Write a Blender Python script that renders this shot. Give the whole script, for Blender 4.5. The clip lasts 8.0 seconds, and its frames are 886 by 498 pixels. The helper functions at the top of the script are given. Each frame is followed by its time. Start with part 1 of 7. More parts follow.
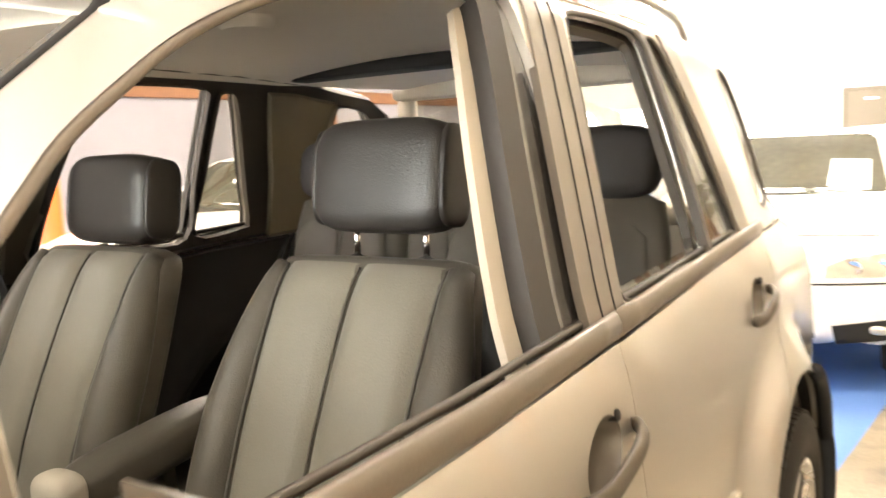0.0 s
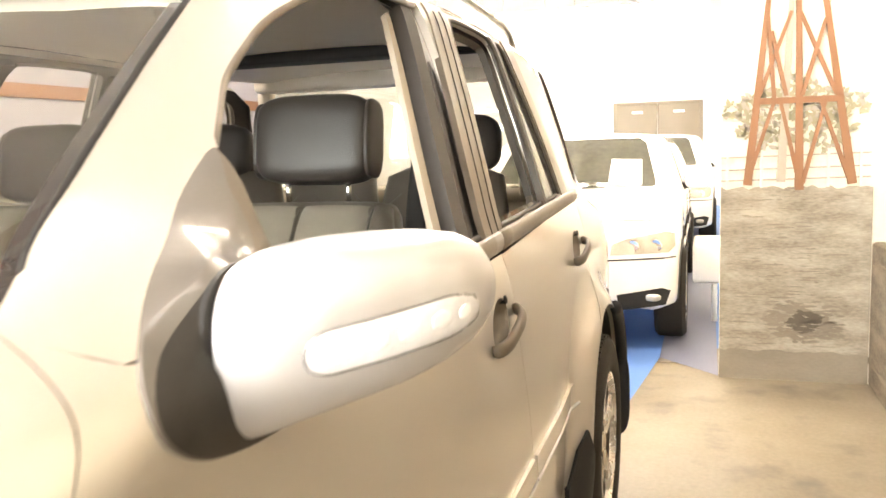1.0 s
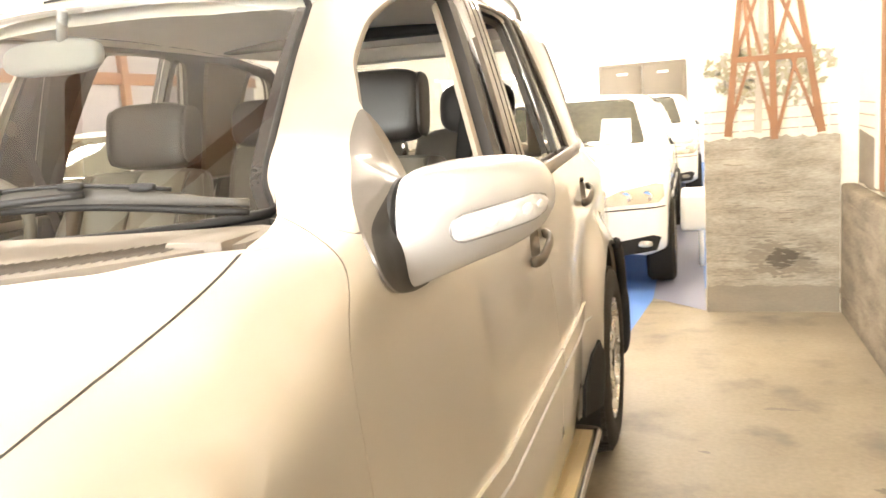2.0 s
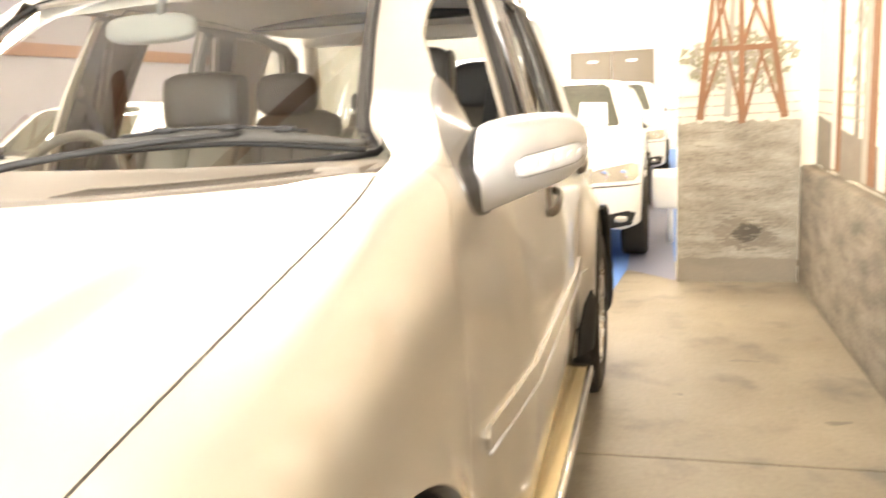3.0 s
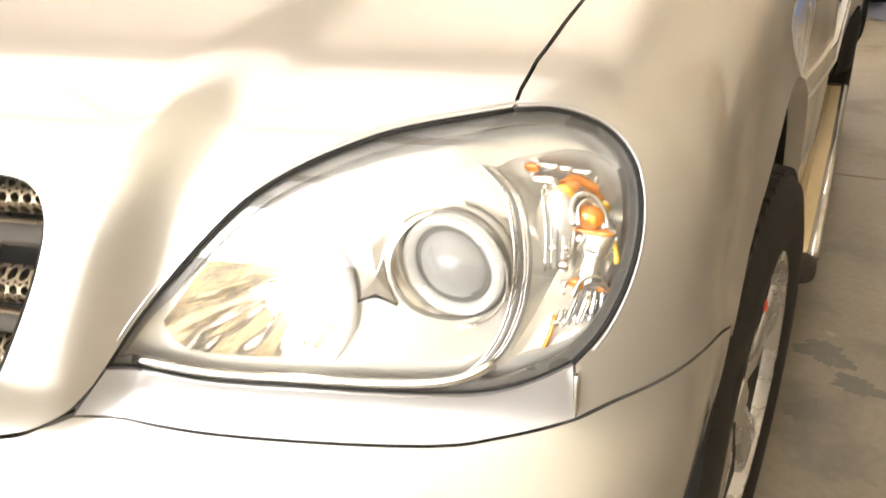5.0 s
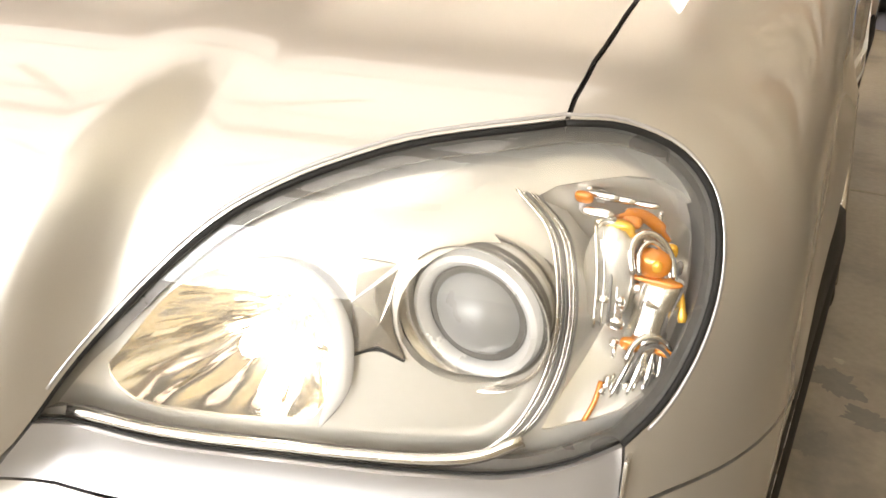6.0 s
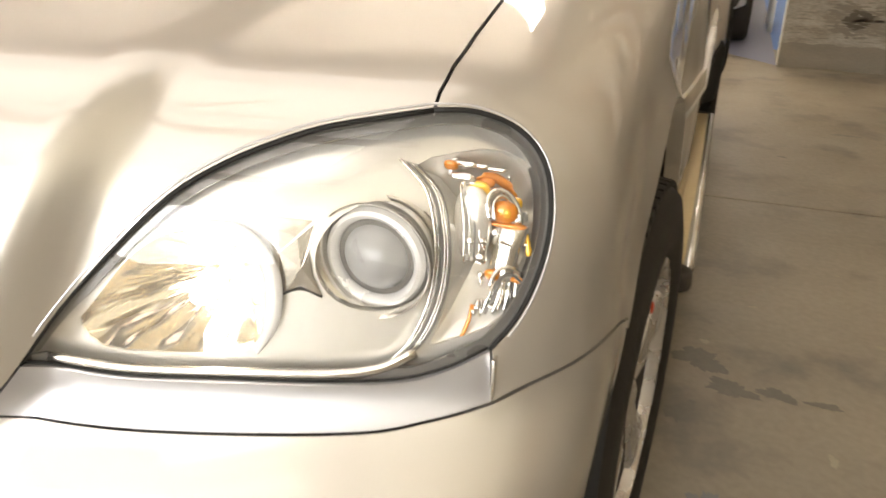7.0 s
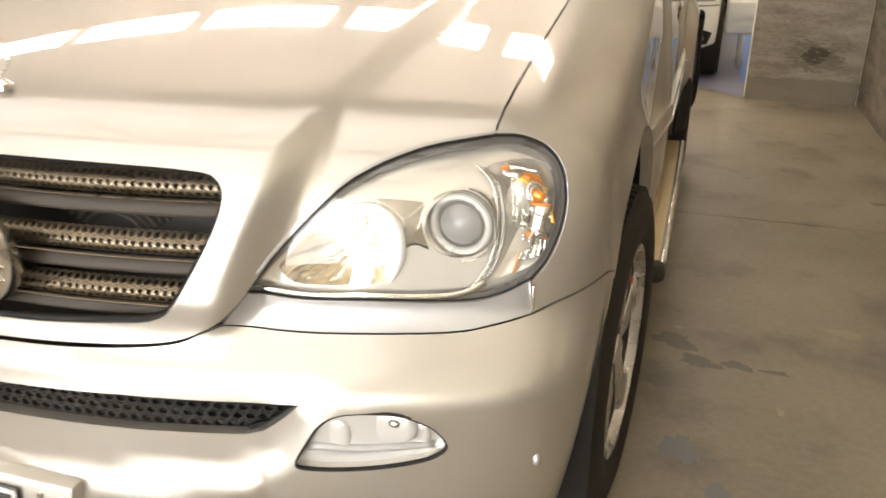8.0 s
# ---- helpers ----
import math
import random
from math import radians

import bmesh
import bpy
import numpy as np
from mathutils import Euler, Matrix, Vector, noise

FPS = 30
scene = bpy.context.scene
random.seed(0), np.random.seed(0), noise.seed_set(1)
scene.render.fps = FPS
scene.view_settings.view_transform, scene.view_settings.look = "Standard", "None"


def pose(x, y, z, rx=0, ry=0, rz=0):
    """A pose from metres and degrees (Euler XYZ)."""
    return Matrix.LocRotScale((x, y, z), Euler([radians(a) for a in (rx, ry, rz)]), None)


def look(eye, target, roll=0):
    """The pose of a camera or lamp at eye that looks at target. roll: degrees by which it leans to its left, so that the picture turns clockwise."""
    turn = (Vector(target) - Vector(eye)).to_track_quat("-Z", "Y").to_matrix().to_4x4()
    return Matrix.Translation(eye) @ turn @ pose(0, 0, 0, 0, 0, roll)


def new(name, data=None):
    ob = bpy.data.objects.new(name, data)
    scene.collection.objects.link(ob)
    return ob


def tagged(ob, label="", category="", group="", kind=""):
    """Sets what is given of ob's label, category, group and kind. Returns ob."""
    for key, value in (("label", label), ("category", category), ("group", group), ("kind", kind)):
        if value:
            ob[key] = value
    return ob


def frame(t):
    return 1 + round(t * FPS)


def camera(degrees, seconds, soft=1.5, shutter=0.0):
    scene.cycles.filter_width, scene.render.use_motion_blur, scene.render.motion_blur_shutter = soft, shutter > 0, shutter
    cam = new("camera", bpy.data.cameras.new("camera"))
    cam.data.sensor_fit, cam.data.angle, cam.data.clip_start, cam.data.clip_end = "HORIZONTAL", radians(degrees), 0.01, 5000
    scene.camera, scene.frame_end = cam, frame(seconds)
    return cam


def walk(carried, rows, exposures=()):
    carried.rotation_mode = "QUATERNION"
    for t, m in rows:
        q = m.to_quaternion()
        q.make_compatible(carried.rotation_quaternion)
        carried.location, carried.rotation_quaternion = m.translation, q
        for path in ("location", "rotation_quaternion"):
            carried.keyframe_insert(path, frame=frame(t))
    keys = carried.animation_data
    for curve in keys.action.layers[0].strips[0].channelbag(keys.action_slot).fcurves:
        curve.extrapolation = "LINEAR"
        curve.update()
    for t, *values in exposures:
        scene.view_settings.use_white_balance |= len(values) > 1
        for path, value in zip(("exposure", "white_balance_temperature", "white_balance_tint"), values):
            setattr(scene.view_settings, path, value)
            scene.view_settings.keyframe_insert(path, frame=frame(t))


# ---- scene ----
cam = camera(56.8, 8.0, soft=1.5, shutter=0.4)
PATH = [
    (0, (1.285, 1.46, 1.465), (0.221, 3.135, 1.212), -2.7),
    (0.5, (1.256, 1.2, 1.423), (0.495, 3.034, 1.181), -4.1),
    (1, (1.276, 0.923, 1.389), (0.662, 2.809, 1.14), -1.9),
    (1.5, (1.312, 0.628, 1.37), (0.597, 2.46, 1.01), -5.9),
    (1.7, (1.304, 0.55, 1.377), (0.626, 2.402, 1.048), -5.3),
    (2.8, (1.212, 0.063, 1.363), (0.787, 1.989, 1.027), -2.5),
    (3, (1.201, -0.003, 1.35), (0.698, 1.898, 0.986), -2.8),
    (3.5, (1.173, -0.204, 1.312), (0.476, 1.61, 0.841), -4.3),
    (4, (1.088, -0.294, 1.277), (0.276, 1.442, 0.704), -4.1),
    (4.5, (1.002, -0.315, 1.212), (0.178, 1.346, 0.461), -3.1),
    (5, (0.966, -0.316, 1.158), (0.144, 1.284, 0.284), -2.5),
    (5.2, (0.948, -0.297, 1.134), (0.119, 1.297, 0.257), -1.8),
    (6.3, (0.863, -0.187, 1.125), (0.106, 1.428, 0.22), 1.3),
    (6.5, (0.903, -0.215, 1.098), (0.12, 1.45, 0.314), 0.6),
    (7, (0.952, -0.369, 1.148), (0.383, 1.363, 0.327), 1.1),
    (7.5, (0.991, -0.606, 1.195), (0.493, 1.153, 0.383), -0.3),
    (8, (0.997, -0.842, 1.255), (0.45, 0.93, 0.509), 0.5),
]
walk(cam, [(t, look(eye, target, roll)) for t, eye, target, roll in PATH],
     [(t, stops, 6800, 11) for t, stops in ((0, 1.12), (0.5, 1.08), (1.0, 1.0), (3.0, 0.86), (3.5, 0.66), (4.0, 0.37), (4.5, 0.09), (5.0, -0.17), (6.5, -0.61), (7.0, -0.64), (8.0, -0.73))])

# ---- light ----
world = bpy.data.worlds.new("workshop_air")
scene.world = world
world.use_nodes = True
world.node_tree.nodes["Background"].inputs[0].default_value = (0.95, 0.96, 1.0, 1)
world.node_tree.nodes["Background"].inputs[1].default_value = 0.35


# ---- materials ----
def material(name, colour, rough=0.5, metal=0.0, coat=0.0, second=None, scale=8.0, amount=0.5, fine=120.0, bump=0.0, sheen=0.0,
             emit=None, strength=0.0, transmission=0.0, ior=1.45, detail=4.0, rough_var=0.08, coords="Object", stretch=(1, 1, 1), spec=0.5, coat_ior=1.5):
    """A surface with a base colour that drifts at a large and a fine scale, with its relief and gloss."""
    m = bpy.data.materials.new(name)
    m.use_nodes = True
    nt = m.node_tree
    b = nt.nodes["Principled BSDF"]
    b.inputs["Roughness"].default_value = rough
    b.inputs["Metallic"].default_value = metal
    b.inputs["Coat Weight"].default_value = coat
    b.inputs["Coat Roughness"].default_value = 0.015
    b.inputs["Coat IOR"].default_value = coat_ior
    b.inputs["Transmission Weight"].default_value = transmission
    b.inputs["IOR"].default_value = ior
    b.inputs["Specular IOR Level"].default_value = spec
    b.inputs["Base Color"].default_value = (*colour, 1)
    if emit:
        b.inputs["Emission Color"].default_value = (*emit, 1)
        b.inputs["Emission Strength"].default_value = strength
    if second:
        tc = nt.nodes.new("ShaderNodeTexCoord")
        mp = nt.nodes.new("ShaderNodeMapping")
        mp.inputs["Scale"].default_value = stretch
        nt.links.new(tc.outputs[coords], mp.inputs["Vector"])
        big = nt.nodes.new("ShaderNodeTexNoise")
        big.inputs["Scale"].default_value, big.inputs["Detail"].default_value = scale, detail
        small = nt.nodes.new("ShaderNodeTexNoise")
        small.inputs["Scale"].default_value, small.inputs["Detail"].default_value = fine, 3.0
        for n in (big, small):
            nt.links.new(mp.outputs[0], n.inputs["Vector"])
        ramp = nt.nodes.new("ShaderNodeMapRange")
        ramp.inputs["From Min"].default_value, ramp.inputs["From Max"].default_value = 0.5 - 0.5 * amount * 0.6, 0.5 + 0.5 * amount * 0.6
        mixf = nt.nodes.new("ShaderNodeMath")
        mixf.operation = "MULTIPLY_ADD"
        mixf.inputs[1].default_value = 0.35
        nt.links.new(small.outputs["Fac"], mixf.inputs[0])
        half = nt.nodes.new("ShaderNodeMath")
        half.operation = "MULTIPLY"
        half.inputs[1].default_value = 0.65
        nt.links.new(big.outputs["Fac"], half.inputs[0])
        nt.links.new(half.outputs[0], mixf.inputs[2])
        nt.links.new(mixf.outputs[0], ramp.inputs["Value"])
        mx = nt.nodes.new("ShaderNodeMix")
        mx.data_type = "RGBA"
        mx.inputs[6].default_value, mx.inputs[7].default_value = (*colour, 1), (*second, 1)
        nt.links.new(ramp.outputs[0], mx.inputs[0])
        nt.links.new(mx.outputs[2], b.inputs["Base Color"])
        rr = nt.nodes.new("ShaderNodeMapRange")
        rr.inputs["To Min"].default_value, rr.inputs["To Max"].default_value = max(rough - rough_var, 0.02), min(rough + rough_var, 1)
        nt.links.new(big.outputs["Fac"], rr.inputs["Value"])
        nt.links.new(rr.outputs[0], b.inputs["Roughness"])
        if bump:
            bp = nt.nodes.new("ShaderNodeBump")
            bp.inputs["Strength"].default_value, bp.inputs["Distance"].default_value = bump, 0.002
            nt.links.new(small.outputs["Fac"], bp.inputs["Height"])
            nt.links.new(bp.outputs[0], b.inputs["Normal"])
    return m


PAINT = material("champagne_silver_paint", (0.546, 0.516, 0.455), 0.39, 0.84, 1.0, (0.59, 0.554, 0.495), 3.0, 0.8, 900.0, 0.02, rough_var=0.03, coat_ior=1.7)
TRIM_PAINT = material("silver_trim_paint", (0.50, 0.493, 0.492), 0.40, 0.8, 0.8, (0.54, 0.532, 0.53), 5.0, 0.8, 900.0, rough_var=0.03)
WHITE_PAINT = material("white_car_paint", (0.80, 0.79, 0.76), 0.3, 0.0, 1.0, (0.84, 0.83, 0.80), 3.0, 0.8, 300.0, rough_var=0.03)
BLACK = material("black_plastic", (0.014, 0.013, 0.012), 0.5, 0, 0, (0.022, 0.021, 0.019), 20, 0.8, 400, 0.15, spec=0.35)
RUBBER = material("black_rubber", (0.011, 0.010, 0.009), 0.62, 0, 0, (0.018, 0.017, 0.015), 15, 0.8, 260, 0.2, spec=0.3)
TYRE = material("tyre_rubber", (0.020, 0.0165, 0.0125), 0.72, 0, 0, (0.032, 0.027, 0.021), 9, 0.9, 140, 0.3, spec=0.25)
GLOSS_BLACK = material("gloss_black_trim", (0.03, 0.028, 0.026), 0.18, 0, 0.6, (0.045, 0.042, 0.04), 6, 0.8, 200)
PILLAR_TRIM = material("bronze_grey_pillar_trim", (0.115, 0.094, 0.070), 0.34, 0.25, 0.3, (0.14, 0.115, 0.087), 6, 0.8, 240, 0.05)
BELT_TRIM = material("grey_belt_rubber", (0.135, 0.11, 0.083), 0.42, 0, 0.1, (0.17, 0.14, 0.105), 12, 0.8, 240, 0.08)
CHROME = material("bright_chrome", (0.88, 0.87, 0.85), 0.06, 1.0)
SATIN = material("satin_reflector", (0.86, 0.84, 0.80), 0.2, 1.0, 0, (0.80, 0.77, 0.72), 14, 0.8, 200, rough_var=0.08)
ALLOY = material("silver_alloy", (0.66, 0.64, 0.61), 0.27, 0.9, 0.5, (0.58, 0.56, 0.53), 16, 0.8, 300)
LEATHER = material("black_leather", (0.092, 0.082, 0.065), 0.36, 0, 0.0, (0.12, 0.107, 0.086), 7, 0.9, 330, 0.35, rough_var=0.1)
# Same black leather, with the light that the back panels catch in its colour.
LEATHER_LIT = material("black_leather_lit", (0.205, 0.189, 0.152), 0.36, 0, 0.0, (0.255, 0.235, 0.192), 6, 0.9, 330, 0.35, rough_var=0.1)
CAP_RUBBER = material("brown_black_rubber", (0.032, 0.025, 0.018), 0.6, 0, 0, (0.045, 0.036, 0.027), 15, 0.8, 260, 0.2, spec=0.3)
RED_DAB = material("red_paint_dab", (0.55, 0.06, 0.02), 0.5, 0, 0, (0.45, 0.04, 0.015), 90, 0.9, 200)
HEADREST = material("black_headrest_leather", (0.024, 0.021, 0.0175), 0.38, 0, 0.0, (0.035, 0.030, 0.025), 7, 0.9, 330, 0.35, rough_var=0.1)
OLIVE_TRIM = material("olive_brown_lining", (0.17, 0.14, 0.092), 0.6, 0, 0, (0.21, 0.175, 0.118), 6, 0.8, 400, 0.1)
SAIL_GREY = material("grey_satin_sail", (0.13, 0.118, 0.102), 0.36, 0.45, 0.5, (0.15, 0.137, 0.12), 8, 0.8, 240)
SAIL_TRIM = material("dark_sail_trim", (0.020, 0.0175, 0.0145), 0.42, 0, 0.0, (0.028, 0.0245, 0.020), 8, 0.8, 240, spec=0.4)
COWL = material("grey_brown_cowl_plastic", (0.15, 0.127, 0.10), 0.62, 0, 0, (0.19, 0.162, 0.128), 14, 0.9, 240, 0.2)
MIRROR_BACK = material("grey_mirror_back", (0.17, 0.172, 0.165), 0.5, 0, 0, (0.22, 0.22, 0.21), 10, 0.8, 240, 0.1)
HANDLE = material("dark_bronze_handle", (0.065, 0.050, 0.033), 0.45, 0.0, 0.0, (0.085, 0.066, 0.044), 14, 0.8, 240)
WIPER_GREY = material("weathered_grey_wiper", (0.05, 0.045, 0.037), 0.6, 0, 0, (0.075, 0.068, 0.056), 14, 0.9, 200, 0.1)
STITCH = material("pale_seam_thread", (0.10, 0.093, 0.08), 0.6, 0, 0, (0.14, 0.13, 0.11), 60, 0.8, 400)
HEADLINER = material("grey_headliner_cloth", (0.76, 0.71, 0.64), 0.85, 0, 0, (0.80, 0.75, 0.68), 6, 0.8, 600, 0.2)
INNER_TRIM = material("beige_inner_pillar_trim", (0.46, 0.41, 0.33), 0.6, 0, 0, (0.52, 0.465, 0.38), 6, 0.8, 400, 0.1)
DARK_TRIM = material("dark_door_lining", (0.030, 0.027, 0.024), 0.55, 0, 0, (0.045, 0.04, 0.036), 6, 0.8, 300, 0.2)
AMBER = material("amber_bulb_glass", (0.62, 0.20, 0.022), 0.12, 0.25, 1.0, (0.80, 0.30, 0.04), 60, 0.9, 200)
AMBER_BRIGHT = material("yellow_amber", (0.85, 0.44, 0.03), 0.10, 0.3, 1.0, (0.92, 0.58, 0.08), 60, 0.9, 200)
LENS = material("milky_projector_lens", (0.27, 0.266, 0.258), 0.28, 0.0, 0.35, (0.34, 0.335, 0.325), 18, 0.9, 90)
ANTHRACITE = material("anthracite_slat", (0.045, 0.036, 0.026), 0.6, 0.1, 0.0, (0.065, 0.053, 0.04), 12, 0.8, 240)
MESH_METAL = material("champagne_mesh_metal", (0.21, 0.168, 0.112), 0.30, 0.8, 0, (0.26, 0.21, 0.145), 40, 0.9, 240)
STEP_PLATE = material("brushed_brassy_step", (0.52, 0.41, 0.225), 0.38, 0.6, 0, (0.60, 0.485, 0.28), 8, 0.9, 200, 0.1, stretch=(40, 1, 1))
STEEL = material("polished_steel_edge", (0.74, 0.72, 0.68), 0.2, 1.0, 0, (0.66, 0.64, 0.60), 10, 0.8, 200)
PAPER = material("white_paper", (0.82, 0.82, 0.80), 0.8, 0, 0, (0.78, 0.78, 0.76), 10, 0.8, 100)
PLATE_WHITE = material("plate_white", (0.75, 0.75, 0.73), 0.4, 0, 0, (0.7, 0.7, 0.68), 20, 0.8, 100)
BLUE_ENAMEL = material("blue_badge_enamel", (0.10, 0.22, 0.42), 0.2, 0, 0.6, (0.12, 0.25, 0.46), 20, 0.8, 100)
WHITE_WALL = material("white_painted_block", (0.80, 0.79, 0.765), 0.75, 0, 0, (0.74, 0.73, 0.70), 0.9, 0.7, 60, 0.25)
CEILING_GREY = material("off_white_ceiling_sheet", (0.78, 0.76, 0.72), 0.7, 0, 0, (0.70, 0.68, 0.64), 0.7, 0.8, 40, 0.15)
TIMBER = material("rust_brown_beam", (0.20, 0.085, 0.035), 0.55, 0, 0, (0.27, 0.125, 0.055), 3, 0.9, 70, 0.3, stretch=(1, 1, 4))
DOOR_BEIGE = material("taupe_painted_door", (0.17, 0.145, 0.105), 0.55, 0, 0, (0.20, 0.17, 0.125), 3, 0.8, 120, 0.1)
ORANGE = material("orange_red_machine_paint", (0.82, 0.16, 0.025), 0.38, 0, 0.4, (0.74, 0.13, 0.02), 4, 0.9, 120, 0.1)
YELLOW = material("yellow_sign_paint", (0.80, 0.56, 0.03), 0.45, 0, 0, (0.72, 0.50, 0.03), 8, 0.8, 120)
SMOKE_GLASS = material("far_car_window", (0.05, 0.05, 0.036), 0.05, 0, 0.6, (0.10, 0.098, 0.072), 3.0, 0.9, 20, rough_var=0.02)
FAR_LAMP = material("far_car_lamp_glass", (0.60, 0.56, 0.48), 0.15, 0.5, 1.0, (0.42, 0.39, 0.33), 16, 0.9, 50)
LIGHT_PANEL = material("fluorescent_diffuser", (0.9, 0.9, 0.9), 0.5, emit=(1.0, 0.90, 0.775), strength=42.0)
SKY_SHEET = material("translucent_roof_sheet", (0.85, 0.86, 0.86), 0.5, emit=(1.0, 0.95, 0.91), strength=2.7)
DAY_PANEL = material("daylight_sheet", (0.9, 0.9, 0.9), 0.5, emit=(0.93, 0.96, 1.0), strength=16.0)


def glass(name, tint=(1, 1, 1), rough=0.0, clear=0.75):
    """Thin pane: partly a clear window, with the gloss of glass."""
    m = bpy.data.materials.new(name)
    m.use_nodes = True
    nt = m.node_tree
    nt.nodes.remove(nt.nodes["Principled BSDF"])
    out = nt.nodes["Material Output"]
    t = nt.nodes.new("ShaderNodeBsdfTransparent")
    t.inputs[0].default_value = (*tint, 1)
    g = nt.nodes.new("ShaderNodeBsdfGlossy")
    g.inputs["Roughness"].default_value = rough
    f = nt.nodes.new("ShaderNodeLayerWeight")
    f.inputs[0].default_value = 0.5
    pw = nt.nodes.new("ShaderNodeMath")
    pw.operation = "POWER"
    pw.inputs[1].default_value = 4.0
    nt.links.new(f.outputs["Facing"], pw.inputs[0])
    s = nt.nodes.new("ShaderNodeMath")
    s.operation = "MULTIPLY_ADD"
    s.inputs[1].default_value, s.inputs[2].default_value = 0.8, 1.04 - clear
    nt.links.new(pw.outputs[0], s.inputs[0])
    mx = nt.nodes.new("ShaderNodeMixShader")
    nt.links.new(s.outputs[0], mx.inputs[0])
    nt.links.new(t.outputs[0], mx.inputs[1])
    nt.links.new(g.outputs[0], mx.inputs[2])
    nt.links.new(mx.outputs[0], out.inputs[0])
    return m


WINDSCREEN = glass("windscreen_glass", (0.88, 0.90, 0.85), 0.0, 0.91)
LAMP_GLASS = glass("lamp_cover_glass", (0.97, 0.97, 0.96), 0.0, 0.985)
CHANNEL_TRIM = material("brown_pillar_channel", (0.048, 0.040, 0.030), 0.5, 0, 0, (0.065, 0.054, 0.041), 8, 0.8, 240, 0.1)
SIDE_GLASS = glass("side_window_glass", (0.72, 0.72, 0.68), 0.0, 0.95)


# ---- building helpers ----
def link(name, me, mat, parent=None, label="", smooth=True):
    ob = new(name, me)
    if mat:
        me.materials.append(mat)
    if smooth:
        me.polygons.foreach_set("use_smooth", [True] * len(me.polygons))
    if parent:
        ob.parent = parent
    return tagged(ob, label)


def mesh(name, verts, faces):
    me = bpy.data.meshes.new(name)
    me.from_pydata([tuple(v) for v in verts], [], [tuple(f) for f in faces])
    me.update()
    return me


def part(name, bm, mat, parent=None, label="", smooth=True):
    me = bpy.data.meshes.new(name)
    bm.to_mesh(me)
    bm.free()
    return link(name, me, mat, parent, label, smooth)


def root(name, label, category, at=(0, 0, 0), turn=0.0, group=""):
    ob = new(name)
    ob.matrix_basis = pose(*at, 0, 0, turn)
    ob.empty_display_size = 0.2
    return tagged(ob, label, category, group)


def sharp(ob, angle=35):
    """Smooth faces that break at edges sharper than the angle."""
    bm = bmesh.new()
    bm.from_mesh(ob.data)
    for e in bm.edges:
        e.smooth = len(e.link_faces) == 2 and e.calc_face_angle(0) < radians(angle)
    bm.to_mesh(ob.data)
    bm.free()
    return ob


def block(name, lo, hi, mat, parent=None, label="", bevel=0.006, seg=2):
    """A box from corner to corner with rounded edges."""
    bm = bmesh.new()
    c = [(a + b) / 2 for a, b in zip(lo, hi)]
    s = [b - a for a, b in zip(lo, hi)]
    bmesh.ops.create_cube(bm, size=1.0, matrix=Matrix.Translation(c) @ Matrix.Diagonal((*s, 1)))
    if bevel:
        bmesh.ops.bevel(bm, geom=bm.edges[:], offset=min(bevel, min(s) * 0.45), segments=seg, affect="EDGES", profile=0.5)
    return sharp(part(name, bm, mat, parent, label))


def spline(points, n=8, closed=False):
    """A smooth curve through the points."""
    p = [np.array(q, float) for q in points]
    m = len(p)
    out = []
    for i in range(m if closed else m - 1):
        if closed:
            a, b, c, d = p[i - 1], p[i], p[(i + 1) % m], p[(i + 2) % m]
        else:
            b, c = p[i], p[i + 1]
            a = p[i - 1] if i else 2 * b - c
            d = p[i + 2] if i + 2 < m else 2 * c - b
        for k in range(n):
            t = k / n
            out.append(0.5 * (2 * b + (c - a) * t + (2 * a - 5 * b + 4 * c - d) * t * t + (3 * b - a - 3 * c + d) * t ** 3))
    if not closed:
        out.append(p[-1])
    return out


def tube(name, points, r, mat, parent=None, label="", n=8, closed=False, flat=1.0):
    """A rod along a line; r may be one radius or one for each point."""
    pts = [Vector(q) for q in points]
    m = len(pts)
    rad = [r] * m if np.isscalar(r) else list(r)
    verts, faces = [], []
    up = None
    for i, q in enumerate(pts):
        if closed:
            d = (pts[(i + 1) % m] - pts[i - 1])
        else:
            d = pts[min(i + 1, m - 1)] - pts[max(i - 1, 0)]
        d.normalize()
        if up is None:
            up = Vector((0, 0, 1)) if abs(d.z) < 0.9 else Vector((1, 0, 0))
        u = (up - d * up.dot(d)).normalized()
        up = u
        v = d.cross(u)
        for k in range(n):
            a = 2 * math.pi * k / n
            verts.append(q + (u * math.cos(a) + v * math.sin(a) * flat) * rad[i])
    for i in range(m if closed else m - 1):
        j = (i + 1) % m
        for k in range(n):
            l = (k + 1) % n
            faces.append((i * n + k, i * n + l, j * n + l, j * n + k))
    if not closed:
        faces += [tuple(range(n))[::-1], tuple((m - 1) * n + k for k in range(n))]
    return link(name, mesh(name, verts, faces), mat, parent, label)


def loft(name, rings, mat, parent=None, label="", cap=True, closed=False):
    """A skin over closed rings that have as many points each."""
    n = len(rings[0])
    verts = [v for ring in rings for v in ring]
    faces = []
    m = len(rings)
    for i in range(m if closed else m - 1):
        j = (i + 1) % m
        for k in range(n):
            l = (k + 1) % n
            faces.append((i * n + k, i * n + l, j * n + l, j * n + k))
    if cap and not closed:
        faces += [tuple(range(n))[::-1], tuple((m - 1) * n + k for k in range(n))]
    me = mesh(name, verts, faces)
    bm = bmesh.new()
    bm.from_mesh(me)
    bmesh.ops.recalc_face_normals(bm, faces=bm.faces[:])
    bm.to_mesh(me)
    bm.free()
    return sharp(link(name, me, mat, parent, label), 50)


